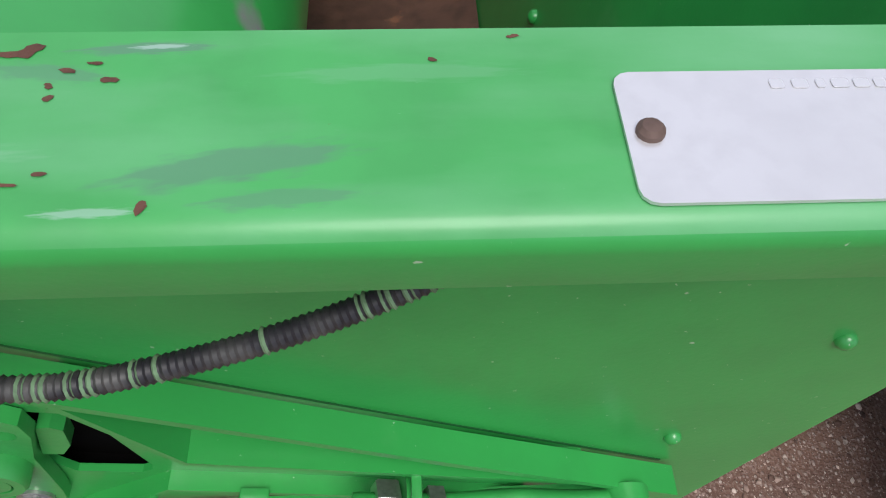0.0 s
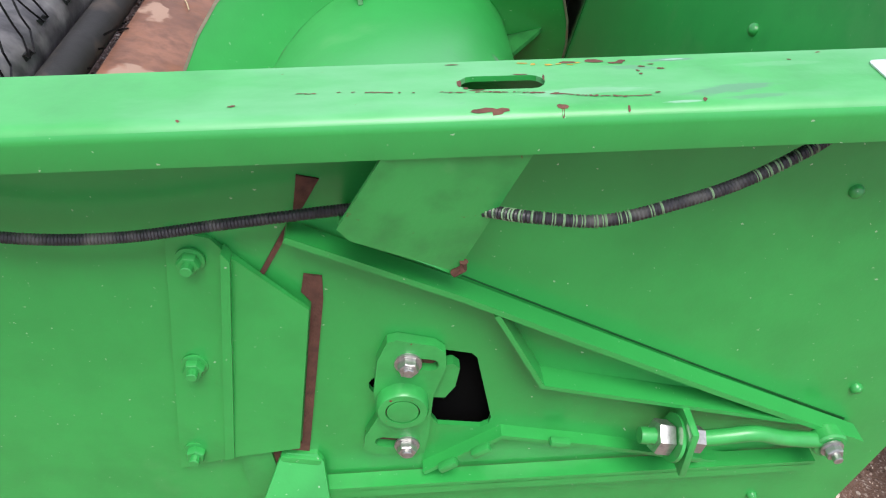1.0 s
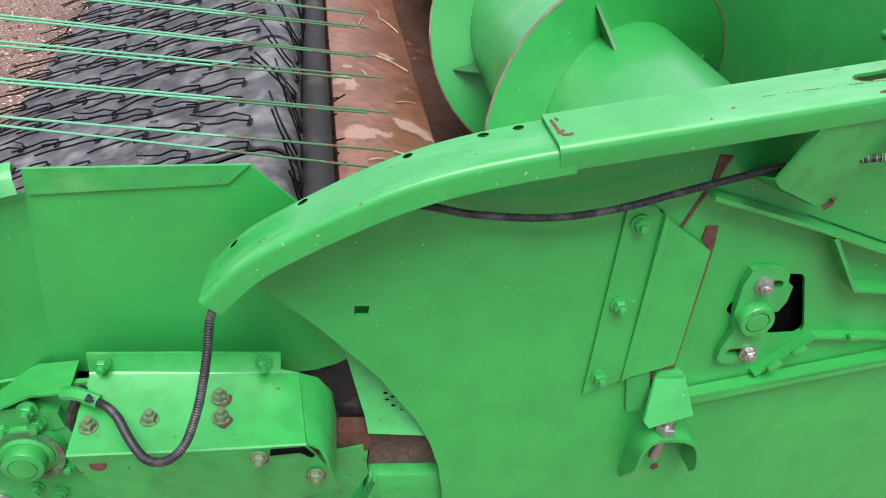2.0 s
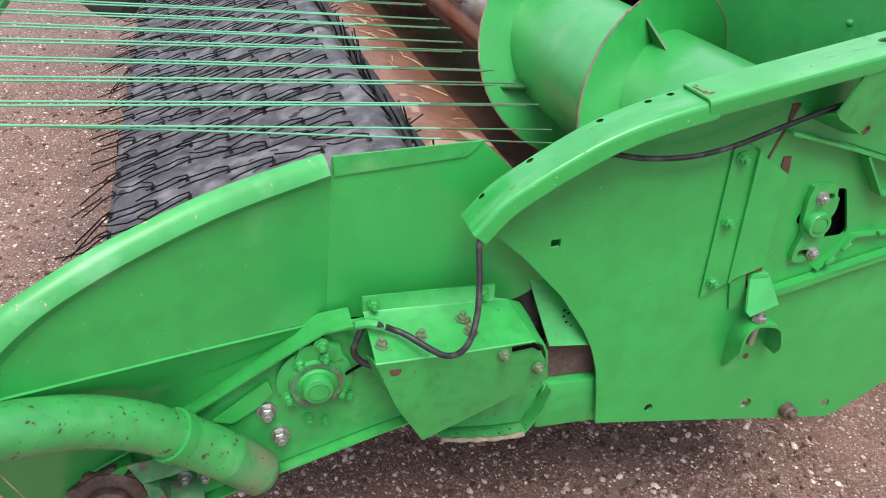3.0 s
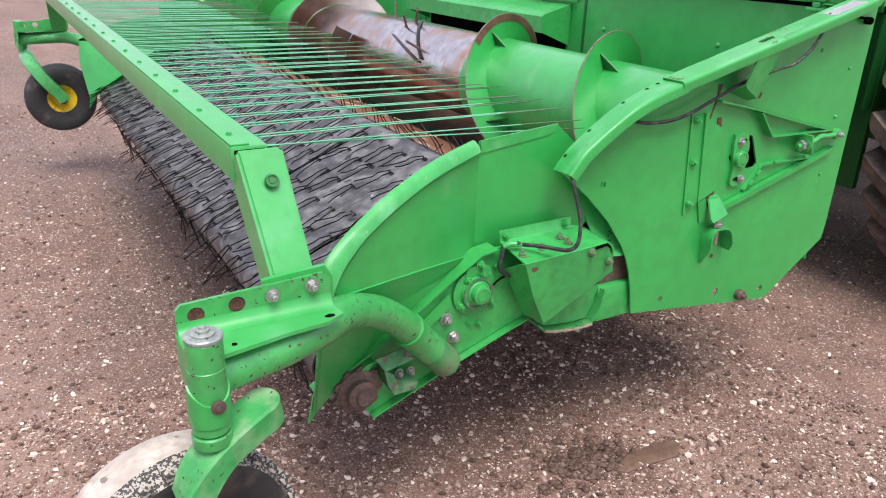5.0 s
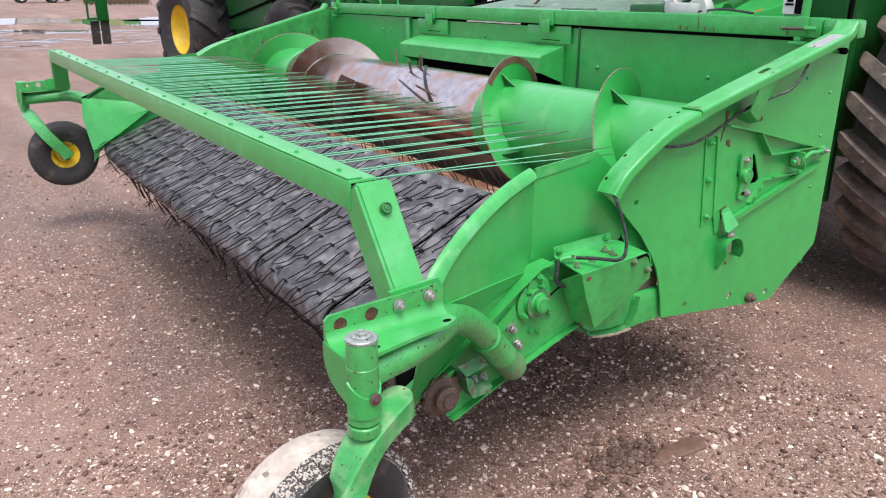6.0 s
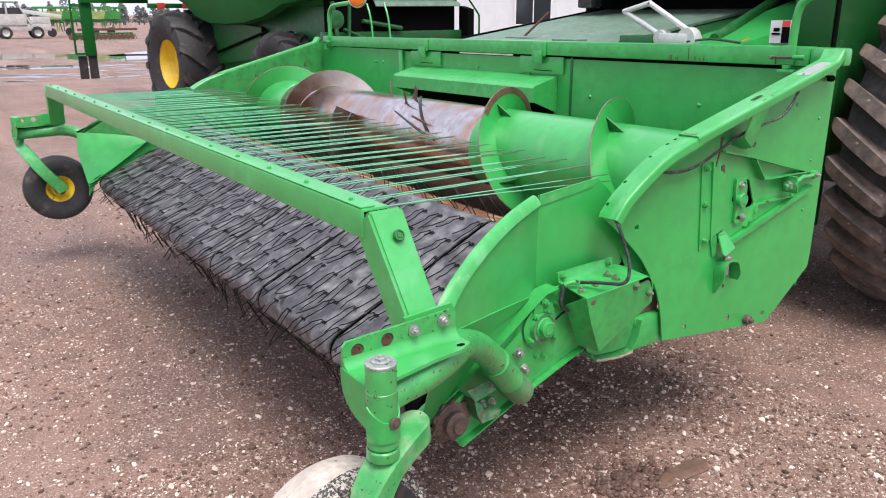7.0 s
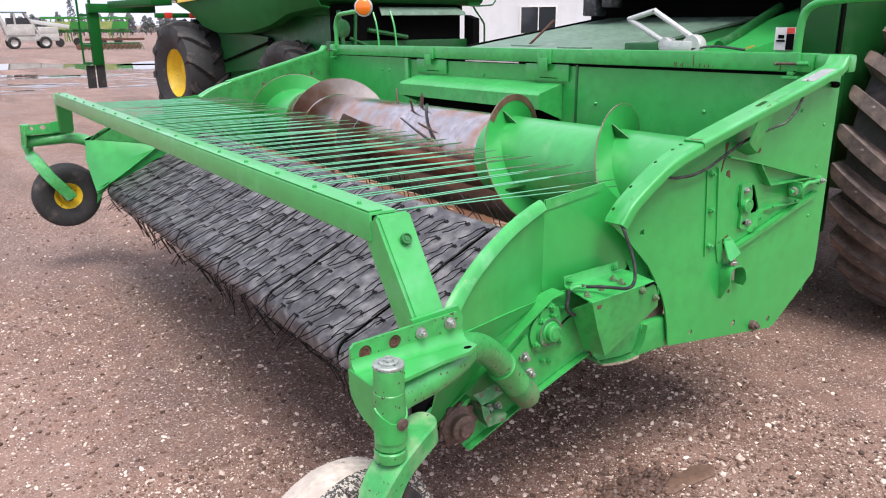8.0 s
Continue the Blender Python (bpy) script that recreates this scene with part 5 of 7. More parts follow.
def tooth(verts, faces, y, s, lean, bend):
    p, d, up = on_belt(s)
    for k in (-1, 1):
        base = p + Vector((0, y + 0.011 * k, 0))
        b = bend + k * 0.006
        far_end = rng.uniform(0.10, 0.155)
        drop = rng.uniform(-0.006, 0.003)
        pts = [base - d * 0.004, base + up * 0.009 + d * 0.004, base + up * (0.012 + lean * 0.3) - d * 0.030 + Vector((0, 0.006 + b, 0)), base + up * (0.012 + lean * 0.5) - d * 0.056 + Vector((0, 0.002 + b, 0)), base + up * (0.013 + lean * 0.8 + drop) - d * (0.4 * far_end + 0.045) + Vector((0, 0.009 + 1.6 * b, 0)), base + up * (0.014 + lean + drop) - d * far_end + Vector((0, 0.008 + 2.6 * b + lean * 0.4, 0))]
        first = len(verts)
        for q in pts:
            for a in range(3):
                w = Vector((0, math.cos(a * 2.094), 0)) * 0.0025 + up * (math.sin(a * 2.094) * 0.0025)
                verts.append(q + w)
        for i in range(len(pts) - 1):
            for a in range(3):
                b2 = (a + 1) % 3
                faces.append((first + 3 * i + a, first + 3 * i + b2, first + 3 * i + 3 + b2, first + 3 * i + 3 + a))
    first = len(verts)
    for dx, dy, dz in ((-0.006, -0.014, 0), (0.006, -0.014, 0), (0.006, 0.014, 0), (-0.006, 0.014, 0), (-0.005, -0.012, 0.004), (0.005, -0.012, 0.004), (0.005, 0.012, 0.004), (-0.005, 0.012, 0.004)):
        verts.append(p + d * dx + Vector((0, y + dy, 0)) + up * (dz + 0.0005))
    faces += [tuple(first + q for q in f) for f in ((4, 5, 6, 7), (0, 1, 5, 4), (1, 2, 6, 5), (2, 3, 7, 6), (3, 0, 4, 7))]


rng = random.Random(11)
verts, faces, bright_v, bright_f = [], [], [], []
rows = 16
for rws in range(rows):
    s = total * rws / rows
    k = 0
    y = 0.135 + (0.052 if rws % 2 else 0.0)
    while y < SPAN - 0.13:
        shiny = rng.random() < 0.05 and on_belt(s)[0].x < -0.35
        tooth(bright_v if shiny else verts, bright_f if shiny else faces, y + rng.uniform(-0.008, 0.008), s + rng.uniform(-0.012, 0.012) + 0.02 * math.sin(y * 5.0), rng.uniform(-0.006, 0.014), rng.gauss(0, 0.009))
        y += 0.112
me = bpy.data.meshes.new("belt_teeth")
me.from_pydata([tuple(v) for v in verts], [], faces)
me.materials.append(tooth_steel)
teeth = part("belt_teeth", me, None, pickup, "bent black wire teeth in rows")
teeth["kind"] = "stuff"
me = bpy.data.meshes.new("bright_teeth")
me.from_pydata([tuple(v) for v in bright_v], [], bright_f)
me.materials.append(zinc)
part("bright_teeth", me, None, pickup, "polished bent wire teeth")["kind"] = "stuff"

# straw left lying on the stripper plate
straw_m = surface("pale_straw", (0.50, 0.40, 0.24), 0.7, 0, 0.3, 0.01, 0.2, 0.05)
rng = random.Random(52)
bm = bmesh.new()
for i in range(26):
    x, y, a = rng.uniform(0.07, 0.22), rng.uniform(0.45, 2.6), rng.uniform(0, 3.14)
    half = rng.uniform(0.02, 0.055)
    tip = Vector((half * math.cos(a), half * math.sin(a), -0.24 * half * math.cos(a)))
    c = Vector((x, y, 0.890 - 0.236 * (x - 0.045) - 0.010))
    pipe([c - tip, c + Vector((0, 0, 0.004)), c + tip], rng.uniform(0.0012, 0.0024), 5, bm=bm)
tagged(new("straw", finish("straw", bm, straw_m, 60)), "pale broken straw on the rusty stripper plate", "straw", kind="stuff")

# ---- drive side details on the near frame ----
bearing = part("bearing_flange", lathe([(0.064, 0), (0.066, 0.003), (0.066, 0.009), (0.060, 0.011), (0.047, 0.013), (0.045, 0.022), (0.036, 0.026)], 36, Matrix.Translation((-0.412, -0.001, 0.793)) @ OUT), green_worn, pickup, "round green bearing flange")
part("bearing_lug", plate([(-0.447, 0.845), (-0.44, 0.868), (-0.40, 0.872), (-0.372, 0.862), (-0.365, 0.838), (-0.41, 0.82)], -0.001, -0.016), green_worn, bearing)
part("shaft_end", lathe([(0.033, 0.014), (0.033, 0.030), (0.029, 0.033), (0.0265, 0.033), (0.0265, 0.046), (0.025, 0.049), (0.018, 0.051), (0.018, 0.0495), (0.016, 0.0495), (0.016, 0.0515), (0.001, 0.052)], 28, Matrix.Translation((-0.412, 0.0, 0.797)) @ OUT), green_worn, bearing)
part("bearing_seal", lathe([(0.0455, 0.0), (0.0455, 0.0015), (0.0375, 0.0015), (0.0375, 0.0)], 30, Matrix.Translation((-0.412, -0.0275, 0.7955)) @ OUT, caps=False), green_grimy, bearing, "grimy bearing seal")
part("grease_nipple", lathe([(0.009, 0), (0.009, 0.012), (0.004, 0.014), (0.004, 0.022), (0.0055, 0.024), (0.001, 0.028)], 10, Matrix.Translation((-0.408, -0.012, 0.862))), green_worn, bearing)
bolts(bearing, [(-0.398, -0.015, 0.846), (-0.458, -0.012, 0.762), (-0.368, -0.012, 0.765), (-0.405, -0.017, 0.873), (-0.44, -0.012, 0.833)], BOLT_GREEN, 1.0)
bolts(pickup, [(-0.494, -0.001, 0.728), (-0.470, -0.001, 0.669)], BOLT_BIG, 0.95)
bolts(pickup, [(-0.636, -0.0125, 0.608), (-0.603, -0.0125, 0.606)], BOLT_ZINC, 1.0)
bolts(pickup, [(-0.420, -0.001, 0.700), (-0.390, -0.001, 0.690), (-0.35, -0.001, 0.742), (-0.345, -0.001, 0.852)], BOLT_GREEN, 0.8)
part("chain_guard", plate([(-0.585, 0.725), (-0.492, 0.800), (-0.484, 0.776), (-0.505, 0.748), (-0.552, 0.716)], -0.012, -0.006), green, pickup)
part("chain_guard", plate([(-0.80, 0.615), (-0.735, 0.668), (-0.715, 0.672), (-0.742, 0.635), (-0.79, 0.612)], -0.032, -0.006), green, pickup)
roller_end = part("roller_sprocket", lathe([(0.056, 0.0), (0.058, 0.004), (0.058, 0.020), (0.050, 0.024), (0.034, 0.026), (0.034, 0.042), (0.028, 0.045), (0.022, 0.045), (0.021, 0.056), (0.018, 0.058), (0.001, 0.058)], 10, Matrix.Translation((-0.757, -0.012, 0.600)) @ OUT), dirty_iron, pickup, "rusted roller end and sprocket", smooth=25)
part("sprocket_plate", plate([(-0.757 + 0.061 * (1 + 0.10 * math.cos(9 * q)) * math.cos(q), 0.600 + 0.061 * (1 + 0.10 * math.cos(9 * q)) * math.sin(q)) for q in np.linspace(0, 2 * math.pi, 73)[:-1]], -0.020, -0.029), dirty_iron, roller_end, "toothed rusty plate")
part("roller_cap", lathe([(0.036, 0.03), (0.038, 0.034), (0.038, 0.046), (0.030, 0.05), (0.022, 0.05), (0.021, 0.060), (0.001, 0.061)], 28, Matrix.Translation((-0.757, -0.012, 0.600)) @ OUT), dirty_iron, roller_end)
bm = sheet([[Vector((-0.722, -0.05, 0.690)), Vector((-0.640, -0.045, 0.702))], [Vector((-0.700, -0.06, 0.655)), Vector((-0.620, -0.055, 0.668))]])
foot = part("step_bracket", bm, green_grimy, pickup, "bent green step bracket")
part("bracket_face", plate([(-0.700, 0.655), (-0.690, 0.61), (-0.672, 0.578), (-0.612, 0.580), (-0.605, 0.600), (-0.66, 0.600), (-0.675, 0.64)], -0.060, -0.012), green_grimy, foot)

# drive cover box
V = Vector
cover = part("drive_cover", sheet([[V((-0.335, 0.006, 0.945)), V((-0.22, 0.006, 0.948)), V((-0.097, 0.006, 0.950))], [V((-0.333, 0.003, 0.917)), V((-0.22, 0.003, 0.921)), V((-0.096, 0.003, 0.925))],
                                   [V((-0.332, -0.001, 0.914)), V((-0.22, -0.001, 0.918)), V((-0.072, 0.001, 0.921))], [V((-0.335, -0.1145, 0.8995)), V((-0.19, -0.1145, 0.906)), V((-0.0625, -0.112, 0.912))],
                                   [V((-0.335, -0.1165, 0.8975)), V((-0.19, -0.1165, 0.904)), V((-0.0610, -0.114, 0.910))], [V((-0.290, -0.104, 0.79)), V((-0.16, -0.106, 0.81)), V((-0.030, -0.108, 0.858))],
                                   [V((-0.230, -0.083, 0.688)), V((-0.11, -0.090, 0.755)), V((-0.014, -0.098, 0.812))]]), green_worn, pickup, "dented green sheet-metal drive cover")
part("cover_side", sheet([[V((-0.337, -0.108, 0.897)), V((-0.333, -0.114, 0.890)), V((-0.230, -0.083, 0.690))], [V((-0.333, -0.03, 0.85)), V((-0.312, -0.03, 0.80)), V((-0.25, -0.01, 0.69))]]), green_worn, cover)
part("cover_side", sheet([[V((-0.0715, 0.001, 0.9205)), V((-0.046, 0.001, 0.912)), V((-0.026, 0.001, 0.886)), V((-0.016, 0.001, 0.84)), V((-0.012, 0.001, 0.77)), V((-0.012, 0.001, 0.71))], [V((-0.0615, -0.111, 0.9115)), V((-0.044, -0.112, 0.903)), V((-0.034, -0.112, 0.884)), V((-0.028, -0.109, 0.858)), V((-0.018, -0.098, 0.82)), V((-0.020, -0.060, 0.76))]]), green_worn, cover)
# black plate on the cover paints the dark inside of its slot
part("slot_dark_plate", plate([(-0.105, 0.9065), (-0.064, 0.9105), (-0.051, 0.8965), (-0.056, 0.8945), (-0.069, 0.9035), (-0.105, 0.8985)], -0.1200, -0.1166), black, cover)
bolts(cover, [(-0.316, 0.003, 0.932), (-0.118, 0.003, 0.936)], BOLT_GREEN, 0.9)
bolts(cover, [(-0.318, -0.078, 0.9045), (-0.250, -0.070, 0.9085), (-0.170, -0.042, 0.9165), (-0.166, -0.072, 0.9125)], BOLT_DIRTY, 0.9, pose(0, 0, 0, 2))
bolts(cover, [(-0.118, -0.1165, 0.893), (-0.047, -0.1115, 0.853)], BOLT_DIRTY, 0.85)
r5 = random.Random(12)
for p, m in [(q, pose(0, 0, 0, 2)) for q in ((-0.166, -0.044, 0.9160), (-0.163, -0.075, 0.9120))] + [(q, OUT) for q in ((-0.117, -0.1163, 0.890), (-0.047, -0.1112, 0.850))]:
    stain = lathe([(0.0120, 0), (0.0116, 0.0007)], 14, Matrix.Translation(p) @ m)
    for v in stain.verts:
        v.co = Vector(p) + (v.co - Vector(p)) * r5.uniform(0.75, 1.15)
    part("rust_stain", stain, rust, cover)
part("rust_hole", lathe([(0.010, 0), (0.010, 0.0008)], 14, Matrix.Translation((-0.302, -0.1140, 0.880)) @ OUT), rust, cover)
# harness ends beside the bearing
part("harness_clip", pipe(smooth_path([(-0.352, -0.040, 0.922), (-0.335, -0.047, 0.929), (-0.308, -0.058, 0.927)], 0.008), 0.0085, 10, up=(0, 1, 0)), green, pickup)
part("harness_tail", pipe(smooth_path([(-0.335, -0.022, 0.915), (-0.348, -0.03, 0.885), (-0.352, -0.03, 0.858), (-0.335, -0.035, 0.838), (-0.31, -0.04, 0.832)], 0.008), 0.006, 8, up=(0, 1, 0)), loom_black, pickup)
part("harness_wire", pipe(smooth_path([(-0.36, -0.012, 0.80), (-0.335, -0.02, 0.822), (-0.315, -0.03, 0.832)], 0.008), 0.003, 6, up=(0, 1, 0)), black, pickup)
# inner linkage seen between cover and end sheet
link_plate = part("inner_link", sheet([[Vector((-0.025, 0.056, 0.965)), Vector((0.11, 0.056, 0.965))], [Vector((0.026, 0.012, 0.825)), Vector((0.116, 0.014, 0.815))], [Vector((0.032, -0.003, 0.806)), Vector((0.120, 0.0, 0.797))]], 0.003), green_worn, pickup, "dusty green inner link plate")
rng = random.Random(17)
for i in range(9):
    x = rng.uniform(0.045, 0.095)
    part("oil_spot", lathe([(rng.uniform(0.002, 0.004), 0), (0.0015, 0.0006)], 8, Matrix.Translation((x, 0.0125, 0.845)) @ OUT @ pose(0, 0, 0, 17) @ pose(0, rng.uniform(-0.01, 0.05), 0.001)), black, link_plate)
curtain = sheet([[Vector((-0.07, 0.090, 0.945)), Vector((-0.03, 0.060, 0.945)), Vector((0.005, 0.060, 0.945)), Vector((0.075, 0.080, 0.945))], [Vector((-0.05, 0.086, 0.86)), Vector((-0.01, 0.056, 0.86)), Vector((0.018, 0.058, 0.86)), Vector((0.075, 0.080, 0.86))],
                 [Vector((-0.02, 0.084, 0.757)), Vector((0.002, 0.058, 0.757)), Vector((0.025, 0.058, 0.757)), Vector((0.075, 0.080, 0.757))]])
part("rubber_curtain", curtain, loom_black, pickup, "black rubber curtain", smooth=70)
part("rusty_block", box(-0.010, 0.042, 0.020, 0.050, 0.742, 0.785, 0.004), rust, pickup, "rusted block under the curtain")
part("hanger_foot", box(-0.012, 0.040, 0.018, 0.052, 0.62, 0.741, 0.004), green_worn, pickup)
part("hanger_tube", box(0.043, 0.19, 0.008, 0.075, 0.585, 0.700, 0.008), green_worn, pickup, "green square hanger tube")
part("hanger_plate", box(0.043, 0.18, 0.030, 0.040, 0.7015, 0.81), dirty_iron, pickup, "dark rusted plate above the hanger tube")
skid_rows = [[Vector((-0.185, y, 0.640)), Vector((-0.165, y, 0.618)), Vector((-0.12, y, 0.608)), Vector((-0.05, y, 0.60)), Vector((0.012, y, 0.602)), Vector((0.04, y, 0.65)), Vector((0.05, y, 0.70))] for y in (-0.012, 0.06)]
part("skid", sheet(skid_rows, 0.005), green_rough, pickup, "scuffed green skid shoe")
lip = smooth_path([(-0.168, -0.017, 0.617), (-0.14, -0.017, 0.610), (-0.11, -0.017, 0.605), (-0.05, -0.017, 0.598), (0.008, -0.017, 0.600)], 0.012)
r5 = random.Random(9)
swell = [r5.uniform(0.6, 1.25) for p in lip]
part("dried_mud", pipe(lip, 0.0055, 8, up=(0, 1, 0), scale=lambda i: swell[i]), dried_mud, pickup, "pale mud dried on the skid's edge")
part("skid_web", plate([(-0.18, 0.640), (-0.15, 0.618), (-0.05, 0.607), (0.010, 0.608), (0.044, 0.70), (0.03, 0.76), (-0.20, 0.70)], 0.012, 0.018), green_rough, pickup)


# ---- ground ----
def spaced(lo, hi, near_lo, near_hi, step, far_steps):
    inner = list(np.arange(near_lo, near_hi + 1e-6, step))
    left = [near_lo - (near_lo - lo) * (i / far_steps) ** 3 for i in range(far_steps, 0, -1)]
    right = [near_hi + (hi - near_hi) * (i / far_steps) ** 3 for i in range(1, far_steps + 1)]
    return np.array(left + inner + right)


def ground_z(x, y):
    near = max(0.0, 1 - max(abs(x), abs(y - 1)) / 14)
    z = 0.010 * noise.noise(Vector((x * 0.8, y * 0.8, 0))) + 0.006 * noise.noise(Vector((x * 3, y * 3, 5))) + 0.003 * noise.noise(Vector((x * 14, y * 14, 9)))
    # a small clod of mud pressed up beside a flat slab
    d = math.hypot((x - 0.12) / 0.17, (y - 0.05) / 0.11)
    if d < 1:
        z += 0.028 * (1 - d) * (1 + 0.9 * noise.noise(Vector((x * 30, y * 30, 2))))
    return z * near


gx, gy = spaced(-600, 1500, -4.2, 5.0, 0.035, 40), spaced(-400, 1800, -2.4, 6.6, 0.035, 40)
gv = [(float(x), float(y), ground_z(float(x), float(y)) if -14 < x < 14 and -14 < y < 16 else 0.0) for y in gy for x in gx]
nx = len(gx)
gf = [(j * nx + i, j * nx + i + 1, (j + 1) * nx + i + 1, (j + 1) * nx + i) for j in range(len(gy) - 1) for i in range(nx - 1)]
gm = bpy.data.meshes.new("ground")
gm.from_pydata(gv, [], gf)
for p in gm.polygons:
    p.use_smooth = True


def gravel_material():
    m = bpy.data.materials.new("damp_gravel_yard")
    m.use_nodes = True
    n, l = m.node_tree.nodes, m.node_tree.links
    bsdf = n["Principled BSDF"]
    co = n.new("ShaderNodeTexCoord").outputs["Object"]

    def tex(kind, scale, **inputs):
        t = n.new(kind)
        t.inputs["Scale"].default_value = scale
        for k, v in inputs.items():
            t.inputs[k].default_value = v
        l.new(co, t.inputs["Vector"])
        return t

    def ramp(sock, lo, hi):
        r = n.new("ShaderNodeMapRange")
        r.inputs["From Min"].default_value, r.inputs["From Max"].default_value = lo, hi
        l.new(sock, r.inputs["Value"])
        return r.outputs["Result"]

    def mix(fac, a, b):
        x = n.new("ShaderNodeMix")
        x.data_type = "RGBA"
        l.new(fac, x.inputs["Factor"]) if not isinstance(fac, float) else None
        for s, v in ((x.inputs["A"], a), (x.inputs["B"], b)):
            if isinstance(v, tuple):
                s.default_value = (*v, 1)
            else:
                l.new(v, s)
        return x.outputs["Result"]

    base = mix(ramp(tex("ShaderNodeTexNoise", 0.55, Detail=5.0).outputs["Fac"], 0.35, 0.65), (0.178, 0.094, 0.066), (0.250, 0.142, 0.104))
    base = mix(ramp(tex("ShaderNodeTexNoise", 5.0, Detail=8.0).outputs["Fac"], 0.4, 0.7), base, (0.125, 0.068, 0.050))
    long_co = n.new("ShaderNodeMapping")
    long_co.inputs["Rotation"].default_value = (0, 0, 0.35)
    long_co.inputs["Scale"].default_value = (0.9, 0.16, 1.0)
    l.new(co, long_co.inputs["Vector"])
    tracks = tex("ShaderNodeTexNoise", 1.0, Detail=5.0, Distortion=0.6)
    l.new(long_co.outputs[0], tracks.inputs["Vector"])
    base = mix(ramp(tracks.outputs["Fac"], 0.52, 0.64), base, (0.118, 0.066, 0.048))
    base = mix(ramp(tracks.outputs["Fac"], 0.44, 0.30), base, (0.28, 0.170, 0.128))
    grit = tex("ShaderNodeTexNoise", 110.0, Detail=6.0).outputs["Fac"]
    base = mix(ramp(grit, 0.50, 0.72), base, (0.33, 0.235, 0.20))
    cells = tex("ShaderNodeTexVoronoi", 84.0)
    pick = n.new("ShaderNodeSeparateColor")
    l.new(cells.outputs["Color"], pick.inputs[0])
    pebble = n.new("ShaderNodeMath")
    pebble.operation = "MULTIPLY"
    l.new(ramp(pick.outputs[0], 0.64, 0.70), pebble.inputs[0])
    l.new(ramp(cells.outputs["Distance"], 0.42, 0.30), pebble.inputs[1])
    tint = mix(pick.outputs[1], (0.21, 0.125, 0.10), (0.66, 0.57, 0.50))
    base = mix(pebble.outputs[0], base, tint)
    coarse = tex("ShaderNodeTexVoronoi", 38.0)
    pick_coarse = n.new("ShaderNodeSeparateColor")
    l.new(coarse.outputs["Color"], pick_coarse.inputs[0])
    stone = n.new("ShaderNodeMath")
    stone.operation = "MULTIPLY"
    l.new(ramp(pick_coarse.outputs[0], 0.80, 0.83), stone.inputs[0])
    l.new(ramp(coarse.outputs["Distance"], 0.34, 0.26), stone.inputs[1])
    base = mix(stone.outputs[0], base, mix(pick_coarse.outputs[1], (0.24, 0.15, 0.115), (0.66, 0.57, 0.49)))
    fine = tex("ShaderNodeTexVoronoi", 210.0)
    pick_fine = n.new("ShaderNodeSeparateColor")
    l.new(fine.outputs["Color"], pick_fine.inputs[0])
    speck = n.new("ShaderNodeMath")
    speck.operation = "MULTIPLY"
    l.new(ramp(pick_fine.outputs[0], 0.70, 0.78), speck.inputs[0])
    l.new(ramp(fine.outputs["Distance"], 0.45, 0.30), speck.inputs[1])
    base = mix(speck.outputs[0], base, mix(pick_fine.outputs[1], (0.10, 0.055, 0.042), (0.60, 0.50, 0.43)))
    l.new(base, bsdf.inputs["Base Color"])
    wet = tex("ShaderNodeTexNoise", 0.9, Detail=4.0).outputs["Fac"]
    rr = n.new("ShaderNodeMapRange")
    rr.inputs["From Min"].default_value, rr.inputs["From Max"].default_value = 0.35, 0.65
    rr.inputs["To Min"].default_value, rr.inputs["To Max"].default_value = 0.62, 0.9
    l.new(wet, rr.inputs["Value"])
    l.new(rr.outputs["Result"], bsdf.inputs["Roughness"])
    add = n.new("ShaderNodeMath")
    add.operation = "ADD"
    l.new(grit, add.inputs[0])
    l.new(pebble.outputs[0], add.inputs[1])
    bump = n.new("ShaderNodeBump")
    bump.inputs["Distance"].default_value = 0.009
    bump.inputs["Strength"].default_value = 0.8
    l.new(add.outputs[0], bump.inputs["Height"])
    l.new(bump.outputs[0], bsdf.inputs["Normal"])
    return m


gravel = gravel_material()
gm.materials.append(gravel)
ground = tagged(new("ground", gm), "damp reddish-brown gravel yard with pale stones", "ground", kind="structure")

# loose stones, joined
ico = bmesh.new()
bmesh.ops.create_icosphere(ico, subdivisions=1, radius=1)
ico_v = [v.co.copy() for v in ico.verts]
ico_f = [tuple(v.index for v in f.verts) for f in ico.faces]
ico.free()


def stone_material():
    m = bpy.data.materials.new("loose_stones")
    m.use_nodes = True
    n, l = m.node_tree.nodes, m.node_tree.links
    geo = n.new("ShaderNodeNewGeometry")
    r = n.new("ShaderNodeValToRGB")
    r.color_ramp.elements[0].color, r.color_ramp.elements[1].color = (0.060, 0.034, 0.026, 1), (0.80, 0.68, 0.58, 1)
    r.color_ramp.elements.new(0.52).color = (0.20, 0.115, 0.083, 1)
    r.color_ramp.elements.new(0.76).color = (0.38, 0.27, 0.22, 1)
    l.new(geo.outputs["Random Per Island"], r.inputs[0])
    l.new(r.outputs[0], n["Principled BSDF"].inputs["Base Color"])
    n["Principled BSDF"].inputs["Roughness"].default_value = 0.75
    return m


